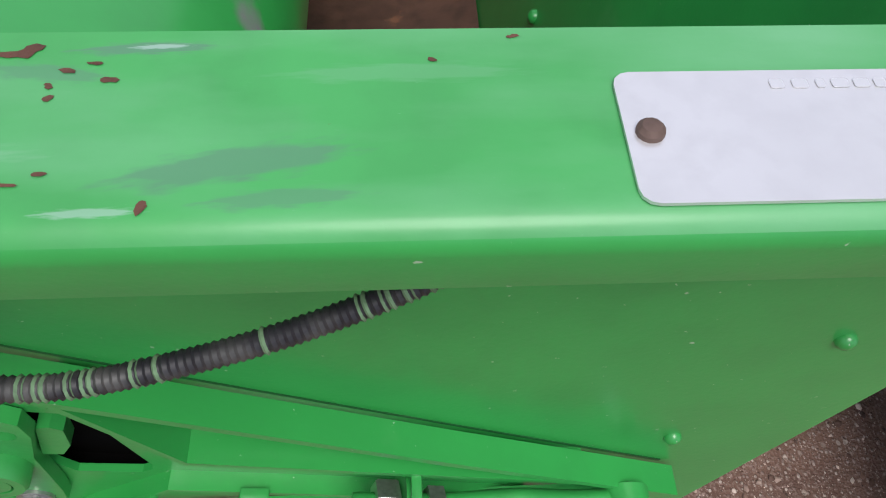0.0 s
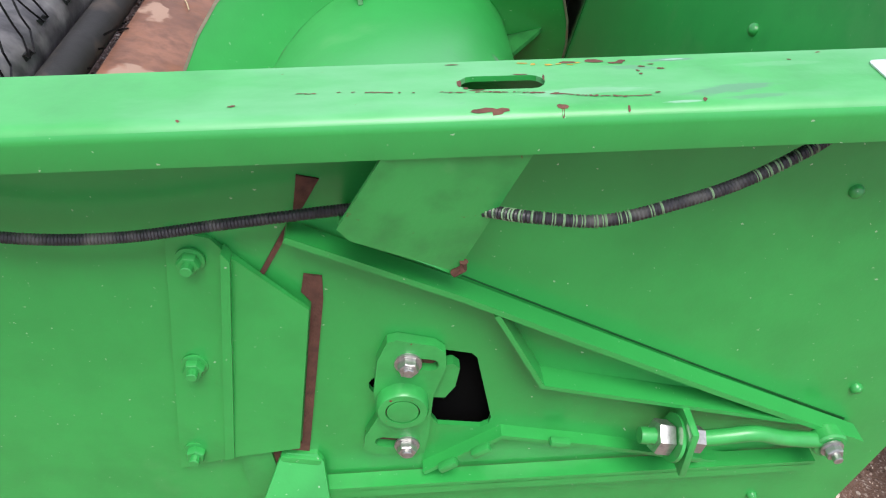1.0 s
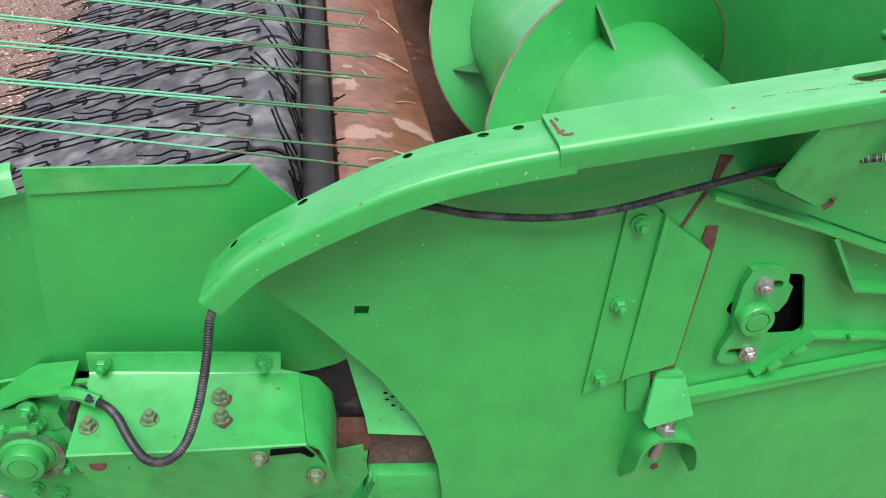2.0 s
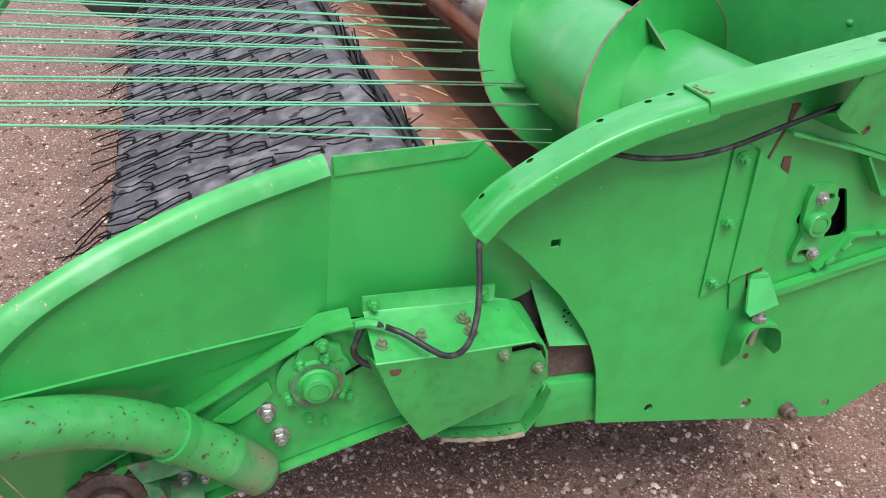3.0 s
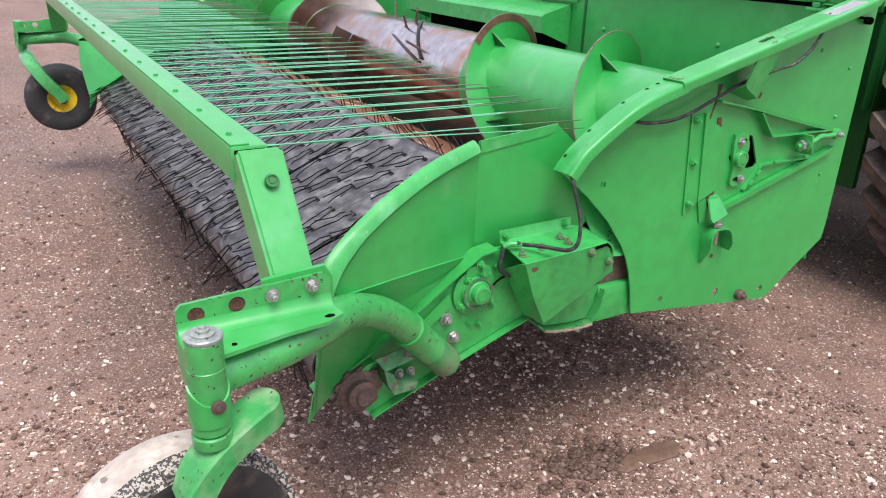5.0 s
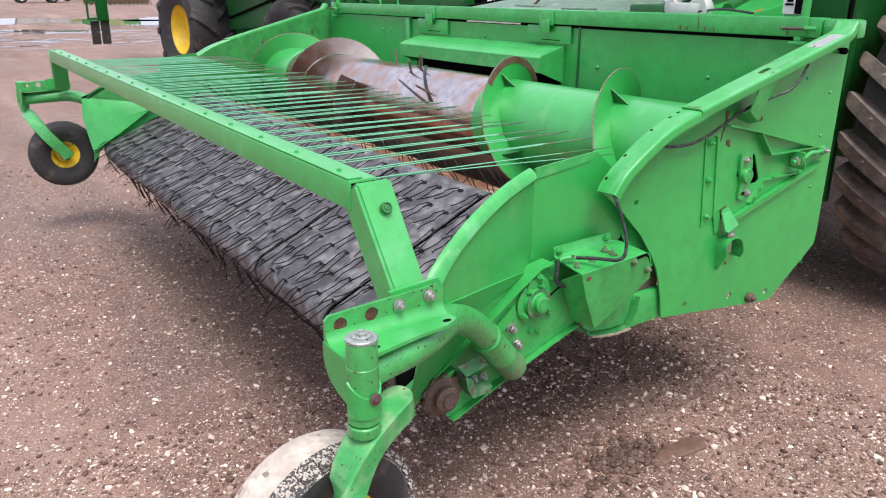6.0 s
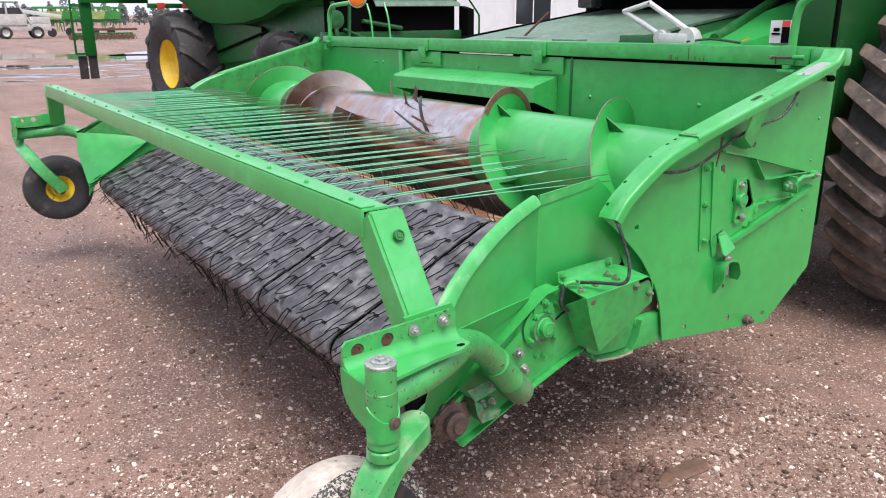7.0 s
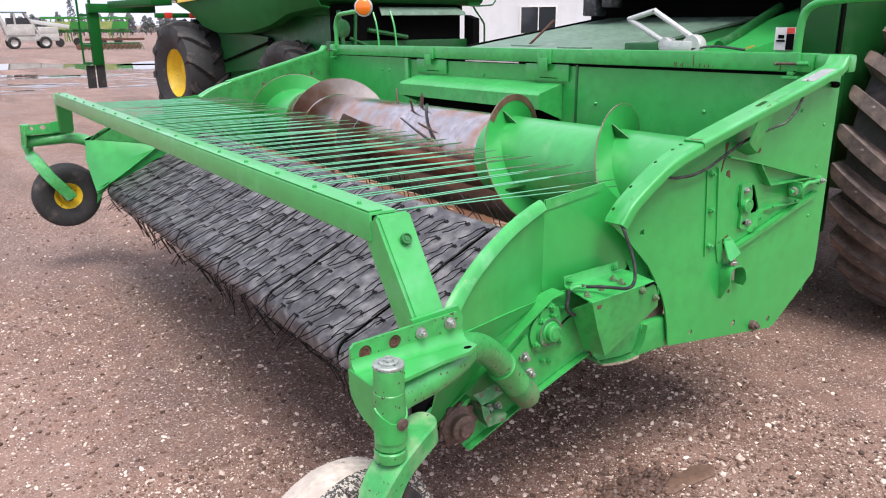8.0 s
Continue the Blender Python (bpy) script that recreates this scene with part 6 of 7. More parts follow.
def scatter(seed, count, shape_v, shape_f, small, spread, areas):
    """Many rough stones laid half sunk on the yard, as one set of points and faces."""
    g = np.random.default_rng(seed)
    which = g.choice(len(areas), count, p=[q[4] for q in areas])
    lo = np.array([(q[0], q[2]) for q in areas])[which]
    hi = np.array([(q[1], q[3]) for q in areas])[which]
    xy = lo + (hi - lo) * g.random((count, 2))
    r = small + spread * g.random(count) ** 2.6
    axes = r[:, None] * np.stack([g.uniform(0.8, 1.5, count), g.uniform(0.6, 1.0, count), g.uniform(0.4, 0.8, count)], 1)
    pts = shape_v[None] * (1 + g.uniform(-0.24, 0.24, (count, len(shape_v), 1))) * axes[:, None, :]
    tilt, yaw = g.uniform(-0.4, 0.4, count), g.uniform(0, 6.3, count)
    x = pts[..., 0] * np.cos(tilt)[:, None] - pts[..., 2] * np.sin(tilt)[:, None]
    z = pts[..., 0] * np.sin(tilt)[:, None] + pts[..., 2] * np.cos(tilt)[:, None]
    c, k = np.cos(yaw)[:, None], np.sin(yaw)[:, None]
    ground_at = np.array([ground_z(float(p), float(q)) for p, q in xy])
    out = np.stack([xy[:, :1] + x * c - pts[..., 1] * k, xy[:, 1:] + x * k + pts[..., 1] * c, (ground_at + 0.30 * r)[:, None] + z], -1)
    faces = shape_f[None] + (np.arange(count) * len(shape_v))[:, None, None]
    return out.reshape(-1, 3), faces.reshape(-1, 3)


octa_v = np.array([(1, 0, 0.1), (0, 1, -0.1), (-1, 0, 0.1), (0, -1, -0.1), (0.1, 0.1, 1), (0, 0, -1)], float)
octa_f = np.array([(0, 1, 4), (1, 2, 4), (2, 3, 4), (3, 0, 4), (1, 0, 5), (2, 1, 5), (3, 2, 5), (0, 3, 5)])
AREAS = ((-2.3, 1.3, -1.3, 1.2, 0.38), (-2.8, 3.0, -1.5, 3.8, 0.37), (-3.6, 3.5, 1.0, 7.0, 0.25))
small_v, small_f = scatter(21, 120000, octa_v, octa_f, 0.0019, 0.0042, AREAS)
large_v, large_f = scatter(22, 30000, np.array([tuple(q) for q in ico_v]), np.array(ico_f), 0.0042, 0.0085, AREAS)
few_v, few_f = scatter(23, 900, np.array([tuple(q) for q in ico_v]), np.array(ico_f), 0.010, 0.010, AREAS)
sv = np.concatenate([small_v, large_v, few_v])
sf = np.concatenate([small_f, large_f + len(small_v), few_f + len(small_v) + len(large_v)])
sm = bpy.data.meshes.new("gravel_stones")
sm.from_pydata(sv.tolist(), [], sf.tolist())
sm.materials.append(stone_material())
tagged(new("gravel_stones", sm), "loose pale and reddish stones on the yard", "gravel", kind="stuff")

mud = surface("damp_mud_slab", (0.165, 0.098, 0.068), 0.55, 0, 0.3, 0.02, 0.2, 0.08, bump=0.003, bump_size=0.02)
slab = [(0.185, -0.040), (0.225, -0.010), (0.290, 0.014), (0.345, 0.012), (0.410, 0.020), (0.495, -0.026), (0.470, -0.048), (0.430, -0.075), (0.350, -0.068), (0.280, -0.060), (0.215, -0.062)]
bm = fan(bmesh.new(), [[Vector((x, y, -0.01)) for x, y in slab], [Vector((x, y, 0.012)) for x, y in slab], [Vector((0.33 + (x - 0.33) * 0.93, -0.028 + (y + 0.028) * 0.82, 0.015)) for x, y in slab]])
tagged(new("mud_slab", finish("mud_slab", bm, mud, 60)), "flat damp brown mud slab on the gravel", "mud")

rng = random.Random(63)
cv, cf = [], []
for i in range(420):
    a, d = rng.uniform(0, 6.283), abs(rng.gauss(0, 0.6))
    x, y = 0.11 + 0.20 * d * math.cos(a), 0.045 + 0.11 * d * math.sin(a)
    r = rng.uniform(0.004, 0.016)
    first = len(cv)
    for c in ico_v:
        k = 1 + 0.5 * noise.noise(c * 2.1 + Vector((i * 3, 1, 0)))
        cv.append((x + c.x * r * k * 1.2, y + c.y * r * k, ground_z(x, y) + r * 0.25 + c.z * r * k * 0.7))
    cf += [tuple(first + q for q in f) for f in ico_f]
cm = bpy.data.meshes.new("mud_clods")
cm.from_pydata(cv, [], cf)
cm.materials.append(surface("wet_mud", (0.105, 0.060, 0.043), 0.5, 0, 0.4, 0.01, 0.3, 0.05, bump=0.002))
tagged(new("mud_clods", cm), "dark broken clods of wet mud on the gravel", "mud", kind="stuff")

water = bpy.data.materials.new("puddle_water")
water.use_nodes = True
water.node_tree.nodes["Principled BSDF"].inputs["Base Color"].default_value = (0.12, 0.10, 0.09, 1)
water.node_tree.nodes["Principled BSDF"].inputs["Roughness"].default_value = 0.03
rng = random.Random(5)
for cx, cy, rx, ry in ((1.2, 36.5, 3.4, 3.0), (6.6, 32.9, 2.9, 2.7), (0.5, 29.0, 2.2, 0.5), (3.4, 27.5, 2.2, 0.5), (11.0, 35, 4, 2.4), *[(rng.uniform(-2.5, 6.5), rng.uniform(20.5, 30.5), rng.uniform(0.15, 0.8), rng.uniform(0.05, 0.18)) for i in range(90)]):
    pts = []
    for i in range(36):
        a = 2 * math.pi * i / 36
        k = 1 + 0.5 * noise.noise(Vector((math.cos(a) * 1.6 + cx, math.sin(a) * 1.6 + cy, 3)))
        pts.append(Vector((cx + rx * k * math.cos(a), cy + ry * k * math.sin(a), 0.006)))
    bm = bmesh.new()
    bm.faces.new([bm.verts.new(p) for p in pts])
    tagged(new("puddle", finish("puddle", bm, water, 0)), "shallow puddle reflecting the pale sky", "puddle", "yard puddles", "structure")


# ---- tractor tyres ----
def big_tyre(name, parent, r, half, material, rim_material, at, turn, lugs=22, label="", rim_size=0.56, lug=0.050, lug_material=None, lean=-0.36, phase=0.0):
    """A lugged drive tyre with its rim, axis along its own y."""
    m = Matrix.Translation(at) @ turn @ INW
    k = rim_size / 0.56
    prof = [(r * 0.56 * k, -half * 0.72), (r * 0.66, -half * 0.96), (r * 0.80, -half), (r * 0.89, -half * 0.92), (r * 0.915, -half * 0.6), (r * 0.922, 0), (r * 0.915, half * 0.6), (r * 0.89, half * 0.92), (r * 0.80, half), (r * 0.66, half * 0.96), (r * 0.56 * k, half * 0.72)]
    if lean > 0:
        prof = [(q if q < r * 0.7 else q - r * 0.03, h) for q, h in prof]
    bm = lathe(prof, 64, m, caps=False)
    tyre = part(name, bm, material, parent, label)
    for s in (-1, 1):
        rings = []
        worn = lean > 0
        for f in ((0, 0.04, 0.12, 0.35, 0.6, 0.8, 0.93, 0.98, 1.0) if worn else (0, 0.2, 0.4, 0.6, 0.8, 1.0)):
            y = s * half * (0.08 if worn else 0.02) + s * half * (0.95 if worn else 1.0) * f
            a = lean * f
            # the ends of a worn lug are rounded off
            end = (1.0 - 0.42 * max(0.0, 1 - min(f, 1 - f) / 0.10) ** 2) if worn else 1.0
            top = r * (1.0 - 0.015 * f - 0.035 * max(0, f - 0.7) / 0.3 - 0.035 * (1 - end)) if worn else r * (1.0 - 0.02 * f - 0.09 * max(0, f - 0.7) / 0.3)
            low = r * (0.88 - 0.03 * f - 0.10 * max(0, f - 0.7) / 0.3)
            w0, w1 = lug * end * (1.15 if worn else 1.0), lug * (0.85 * end if worn else 0.62)
            rings.append([Vector((rr * math.cos(a + w), rr * math.sin(a + w), y)) for rr, w in ((low, -w0), (top * 0.985, -w1 * 1.12), (top, -w1), (top, w1), (top * 0.985, w1 * 1.12), (low, w0))])
        mesh = finish("lug", fan(bmesh.new(), rings), lug_material or material)
        for i in range(lugs):
            o = part("lug", mesh, None, tyre)
            o.matrix_basis = m @ pose(0, 0, 0, 0, 0, phase + 360 * (i + (0.5 if s > 0 else 0)) / lugs)
    rim = part("rim", lathe([(r * 0.12, -half * 0.28), (r * 0.30, -half * 0.25), (r * 0.50 * k, -half * 0.50), (r * 0.575 * k, -half * 0.76), (r * 0.585 * k, -half * 0.6), (r * 0.585 * k, half * 0.6), (r * 0.575 * k, half * 0.76), (r * 0.50 * k, half * 0.50), (r * 0.30, half * 0.25), (r * 0.12, half * 0.28)], 40, m), rim_material, tyre, "yellow wheel rim")
    return tyre



# ---- the combine that carries the header ----
lid_paint = surface("weathered_lid_paint", (0.13, 0.21, 0.15), 0.55, 0, 0.3, 0.05, 0.2, 0.3, (0.30, 0.31, 0.27), 0.12, 0.3, 0.0005)
# darker copy of the green paint: shade on these panels is coloured in
fender_shaded_green = surface("shaded_fender_green_paint", (0.007, 0.075, 0.014), 0.4, 0, 0.12, 0.1, 0.2, 0.6, dust=(0.03, 0.11, 0.04), dust_amount=0.3, dust_size=0.4)
combine = thing("combine_harvester", "green combine harvester carrying the pickup header", "combine")
big_tyre("drive_tyre", combine, 0.95, 0.36, tyre_dusty, yellow, Vector((3.02, 0.160, 0.94)), pose(0, 0, 0), 27, "mud-caked lugged drive tyre", lug=0.050, lug_material=tyre_muddy, lean=0.23, phase=-0.2)
feeder = part("feeder_house", plate([(1.10, 0.72), (1.10, 1.36), (1.25, 1.47), (3.2, 1.74), (3.6, 1.74), (3.6, 1.1), (2.2, 0.85)], 1.18, 2.95), fender_shaded_green, combine, "green feeder house sloping up to the cab")
lid = part("feeder_lid", plate([(1.24, 1.4765), (1.24, 1.492), (3.2, 1.765), (3.2, 1.748)], 1.52, 2.86), lid_paint, feeder, "weathered grey-green feeder lid")
part("lid_edge", plate([(1.22, 1.478), (1.22, 1.500), (3.2, 1.776), (3.2, 1.752)], 2.8615, 2.885), black, lid)
for y0, y1, x in ((1.75, 1.95, 1.45), (2.25, 2.5, 1.55)):
    part("lid_clip", box(x, x + 0.10, y0, y1, 1.53, 1.545, 0.004), lid_paint, lid)
part("feeder_side", plate([(1.3, 1.30), (1.3, 1.475), (2.0, 1.60), (3.2, 1.87), (3.3, 1.87), (3.3, 1.30)], 0.80, 1.178), green, feeder, "bright green sloping side panel")
part("axle_housing", box(2.6, 3.2, 0.60, 3.5, 0.72, 1.12, 0.04), green_dark, combine)
part("side_sheet", box(2.21, 2.25, 0.58, 0.80, 0.55, 1.555, 0.01), fender_shaded_green, combine, "dark green sheet beside the tyre")
part("fender_side", box(2.145, 2.62, 0.586, 0.600, 0.95, 3.2, 0.004), fender_shaded_green, combine)
fender = part("fender", box(4.06, 4.10, -0.45, 0.62, 1.10, 2.28, 0.012), fender_shaded_green, combine, "tall dark green panel behind the tyre")
part("fender", box(2.10, 2.14, 0.580, 0.795, 1.40, 3.2, 0.012), fender_shaded_green, combine)
# unseen block added overhead to shade the tyre and the panels
part("unseen_shade_body", box(2.63, 4.84, -0.34, 0.98, 2.30, 3.18, 0.03), fender_shaded_green, combine, "unseen body added over the tyre to shade it")
part("panel_seam", box(2.115, 2.145, 0.5665, 0.5785, 1.40, 3.2), black, combine)
part("chassis", box(2.4, 7.5, 1.05, 3.1, 0.8, 1.5, 0.03), green_dark, combine)
part("cab_floor", box(2.55, 3.4, 0.99, 3.2, 1.90, 2.06, 0.03), black, combine, "black cab underside")
part("cab", box(2.95, 4.8, 1.0, 3.1, 2.07, 3.6, 0.06), glass_dark, combine, "dark glazed cab")
part("body", box(4.85, 9.2, 0.3, 3.7, 1.5, 3.9, 0.1), fender_shaded_green, combine)
part("cab_front", box(2.86, 2.90, 0.95, 3.05, 1.66, 2.06, 0.01), black, combine)
rng = random.Random(31)
for i in range(9):
    y = 1.1 + 0.21 * i + rng.uniform(-0.05, 0.05)
    pts = smooth_path([(2.88, y, 1.98 + rng.uniform(-0.05, 0.05)), (2.55 + rng.uniform(-0.1, 0.1), y - 0.1, 1.86 + rng.uniform(-0.02, 0.08)), (2.40 + rng.uniform(-0.1, 0.1), y - 0.3, 1.87 + rng.uniform(-0.03, 0.1)), (2.6, y - 0.55, 1.95)], 0.05)
    part("hose", pipe(pts, rng.uniform(0.009, 0.018), 8), loom_black if i % 3 else lid_paint, combine)
for y, z, s in ((2.72, 1.80, 0.07), (2.55, 1.84, 0.05), (2.62, 1.92, 0.06), (2.80, 1.90, 0.05)):
    part("fitting", box(2.5, 2.62, y - s, y + s, z - s, z + s, 0.015), loom_black, combine)
part("feeder_arm", pipe([(1.75, 1.02, 1.56), (2.7, 1.28, 1.77)], 0.028, 14), green_dark, combine, "dark green lift rod")
part("prop_rod", pipe([(1.62, 2.46, 1.50), (1.75, 2.30, 1.70)], 0.008, 8), rust, combine, "thin rusted prop rod")
# silver lock handle: four straight bars and a toothed pivot
HX = 1.55
handle = part("lock_handle", pipe([(HX, 1.215, 1.578), (HX, 1.475, 1.700)], 0.015, 10, up=(1, 0, 0)), silver_paint, combine, "silver lever handle standing up")
for a, b in (((1.475, 1.700), (1.300, 1.745)), ((1.300, 1.745), (1.045, 1.605))):
    part("handle_bar", pipe([(HX, a[0] + 0.006, a[1]), (HX, b[0] - 0.006, b[1])], 0.015, 10, up=(1, 0, 0)), silver_paint, handle)
for y, r in ((1.20, 0.040), (1.03, 0.055)):
    part("pivot_disc", lathe([(r, -0.03), (r * 1.06, -0.02), (r * 1.06, 0.02), (r, 0.03)], 14, Matrix.Translation((HX, y, 1.565)) @ pose(0, 0, 0, 0, 90)), silver_paint, handle)
part("pivot_block", box(HX - 0.04, HX + 0.04, 1.02, 1.20, 1.52, 1.59, 0.012), silver_paint, handle)
part("handle_base", box(1.50, 1.62, 1.24, 1.46, 1.49, 1.575, 0.01), green_dark, combine)
part("pull_bar", pipe(smooth_path([(1.52, 1.02, 1.55), (1.55, 0.9, 1.565), (1.60, 0.76, 1.55)], 0.03), 0.006, 8), loom_black, combine)
part("yellow_tag", plate([(1.66, 1.550), (1.73, 1.563), (1.73, 1.571), (1.66, 1.558)], 0.7965, 0.799), ochre, combine)
# warning sign on a small bracket
decal = part("warning_sign", box(1.38, 1.386, 0.375, 0.470, 1.562, 1.660), white_paint, combine, "white and red warning sign")
part("sign_red", box(1.3765, 1.3795, 0.376, 0.412, 1.634, 1.659), red_print, decal)
part("sign_black", box(1.3765, 1.3795, 0.376, 0.412, 1.564, 1.632), black, decal)
part("sign_mark", box(1.3765, 1.3795, 0.424, 0.452, 1.612, 1.628), black, decal)
part("sign_mark", box(1.3765, 1.3795, 0.420, 0.460, 1.598, 1.606), black, decal)
part("sign_bracket", box(1.387, 1.43, 0.38, 0.465, 1.30, 1.66, 0.004), green, combine)

# ---- a second combine parked beyond, seen from behind ----
other = thing("combine_harvester", "parked green combine with yellow wheel rims seen from behind", "combine", pose(2.39, 12.04, 0, 0, 0, -85))
big_tyre("drive_tyre", other, 0.89, 0.40, tyre_rubber, yellow, Vector((0, 0.06, 0.885)), pose(0, 0, 0), 11, "lugged black drive tyre", 0.44, 0.095)
big_tyre("drive_tyre", other, 0.89, 0.36, tyre_rubber, yellow, Vector((0, 2.7, 0.885)), pose(0, 0, 0), 15, "lugged black drive tyre")
big_tyre("rear_tyre", other, 0.74, 0.26, tyre_rubber, green_dark, Vector((3.35, 0.12, 0.735)), pose(0, 0, 0), 15, "black rear tyre")
big_tyre("rear_tyre", other, 0.74, 0.26, tyre_rubber, green_dark, Vector((3.35, 2.5, 0.735)), pose(0, 0, 0), 15, "black rear tyre")
# curved side panel whose lower edge sweeps up to the rear
rows = []
for z_up, bulge in ((3.6, 0.25), (2.9, 0.02), (2.35, -0.06), (2.08, -0.08)):
    rows.append([Vector((l, bulge, z_up)) for l in (-0.15, 0.3, 0.7, 1.2, 1.8, 2.4, 3.0, 3.5, 4.0, 4.35)])
low = [1.98, 1.86, 1.66, 1.56, 1.555, 1.58, 1.67, 1.82, 1.87, 1.90]
rows.append([Vector((p.x, -0.06, (p.z + z) / 2)) for p, z in zip(rows[-1], low)])
rows.append([Vector((p.x, 0.0, z)) for p, z in zip(rows[0], low)])
rows.append([Vector((p.x, 0.14, z - 0.02)) for p, z in zip(rows[0], low)])
part("side_panel", sheet(rows, 0.02), green_far, other, "curved green side panel")
part("stripe", sheet([[Vector((0.05, -0.105, 2.22)), Vector((1.7, -0.11, 2.20))], [Vector((0.05, -0.125, 2.03)), Vector((1.7, -0.125, 2.10))]], 0.01), yellow, other, "yellow stripe")
part("underbody", box(0.4, 4.1, 0.35, 2.45, 0.75, 1.80, 0.01), green_dark, other, "dark green underbody")
part("belt_guard", sheet([[V((0.75, 0.28, 1.60)), V((2.4, 0.28, 1.50))], [V((0.75, 0.30, 0.90)), V((2.3, 0.30, 1.05))]], 0.02), green_dark, other)
part("drive_belt", pipe([(0.9, 0.24, 1.10), (2.6, 0.24, 1.45)], 0.02, 6), black, other)
part("upper_body", box(-0.3, 4.2, 0.28, 2.6, 1.78, 3.7, 0.1), green_far, other)
tail = part("tail_hood", pipe([(4.30, 0.0, 2.10), (4.30, 2.78, 2.07)], 0.135, 24), green_far, other, "rounded green tail hood")
part("tail_post", box(4.2, 4.4, 2.50, 2.75, 1.93, 2.12, 0.02), green_far, other)
# solid black block in place of the shade under the tail
part("tail_shade_block", box(4.15, 4.28, 0.25, 2.45, 1.02, 1.93, 0.02), black, other, "black block standing in for the shade under the tail")
part("lower_shield", sheet([[V((4.30, 0.95, 1.90)), V((4.30, 2.35, 1.91))], [V((4.42, 0.90, 1.83)), V((4.42, 2.42, 1.84))], [V((4.44, 0.90, 1.79)), V((4.44, 2.42, 1.80))]], 0.015), lid_paint, other, "pale green tail shield")
part("tail_bar", box(4.2, 4.3, 0.15, 2.62, 1.33, 1.46, 0.01), green_dark, other)
for y0, z0, y1, z1, r in ((0.28, 1.85, 0.36, 1.2, 0.03), (0.55, 1.80, 0.5, 1.1, 0.025), (0.75, 1.6, 1.4, 1.5, 0.03), (0.45, 1.5, 1.1, 1.25, 0.02)):
    part("tail_rod", pipe([(4.32, y0, z0), (4.34, y1, z1)], r, 8, up=(1, 0, 0)), green_dark, other)
part("tail_ring", lathe([(0.10, -0.03), (0.12, -0.02), (0.12, 0.02), (0.10, 0.03)], 18, Matrix.Translation((4.33, 0.32, 1.62)) @ pose(0, 0, 0, 0, 90)), green_dark, other)
rail_a = smooth_path([(4.4, 2.60, 1.92), (4.4, 2.65, 1.86), (4.4, 2.80, 1.70), (4.4, 2.83, 1.62), (4.4, 2.83, 1.25)], 0.04)
part("hand_rail", pipe(rail_a, 0.014, 8, up=(1, 0, 0)), green_far, other)
rail_b = smooth_path([(4.4, 2.55, 1.93), (4.4, 2.75, 1.93), (4.4, 3.0, 1.95), (4.4, 3.05, 2.0), (4.4, 3.05, 2.3)], 0.04)
part("hand_rail", pipe(rail_b, 0.012, 8, up=(1, 0, 0)), green_dark, other)
part("tail_wing", plate([(4.25, 1.20), (4.45, 1.20), (4.45, 1.75), (4.25, 1.80)], 2.56, 2.68), black, other)
# cab ladder in front of the drive tyre
steps = part("ladder_post", box(-3.97, -3.87, -0.42, -0.20, 0.88, 2.1, 0.02), green_far, other, "green ladder post")
part("ladder_beam", box(-3.95, -3.80, -0.42, 0.95, 1.92, 2.10, 0.02), green_far, other)
part("ladder_rail", pipe([(-3.9, -0.60, 0.9), (-3.9, -0.60, 2.9)], 0.022, 8, up=(1, 0, 0)), green_far, other)
part("ladder_rail", pipe([(-3.9, -0.36, 2.0), (-3.9, -0.36, 2.9)], 0.03, 8, up=(1, 0, 0)), green_far, other)
for z in (0.90, 1.25, 1.55, 1.85):
    part("ladder_step", box(-3.98, -3.86, -0.60, -0.421, z, z + 0.05), green_dark, other)
for y in (-0.57, -0.37):
    part("rubber_flap", box(-3.93, -3.915, y, y + 0.17, 0.42, 0.88), tyre_rubber, other, "black rubber flap")
part("light_beam", box(-0.98, -0.90, -0.15, 0.70, 1.80, 1.88, 0.01), green_far, other)
for y, m in ((0.0, red_print), (0.46, red_print)):
    part("tail_light", box(-0.895, -0.87, y, y + 0.14, 1.79, 1.89, 0.01), m, other, "red and amber light")
part("cab", box(-3.6, -1.2, 0.3, 2.5, 2.12, 3.6, 0.08), glass_dark, other, "dark glazed cab")
part("cab_bracket", box(-3.6, -1.2, -0.1, 0.29, 2.02, 2.14, 0.02), green_far, other)
part("underframe", box(-2.6, 0.3, 0.7, 2.1, 0.8, 1.7, 0.05), black, other)

# ---- white shed ----
shed = thing("shed", "white steel-clad shed with a dark window", "building")
a, b = Vector((12.9, 28.5, 0)), Vector((27.8, 15.5, 0))
d = (b - a).normalized()
nrm = Vector((d.y, -d.x, 0))
L = (b - a).length
turn = Matrix(((d.x, -nrm.x, 0, a.x), (d.y, -nrm.y, 0, a.y), (0, 0, 1, 0), (0, 0, 0, 1)))
part("wall", box(0, L, 0, 8, 0, 4.2, m=turn), white_wall, shed)
rib = finish("wall_rib", box(-0.02, 0.02, -0.012, 0.0, 0.1, 4.1), white_wall)
for i in range(int(L / 0.6)):
    o = part("wall_rib", rib, None, shed)
    o.matrix_basis = turn @ pose(0.5 + 0.6 * i, -0.002, 0)
roof_m = surface("grey_roof", (0.35, 0.36, 0.38), 0.5, 0.3, 0.1, 0.2)
part("roof", box(-0.4, L + 0.4, -0.4, 8.4, 4.21, 4.4, m=turn), roof_m, shed)
WIN0, WIN1, WZ0, WZ1 = (8.53, 9.90, 1.27, 2.28)
window = part("window", box(WIN0, WIN1, -0.025, -0.015, WZ0, WZ1, m=turn), glass_dark, shed, "dark window pane")
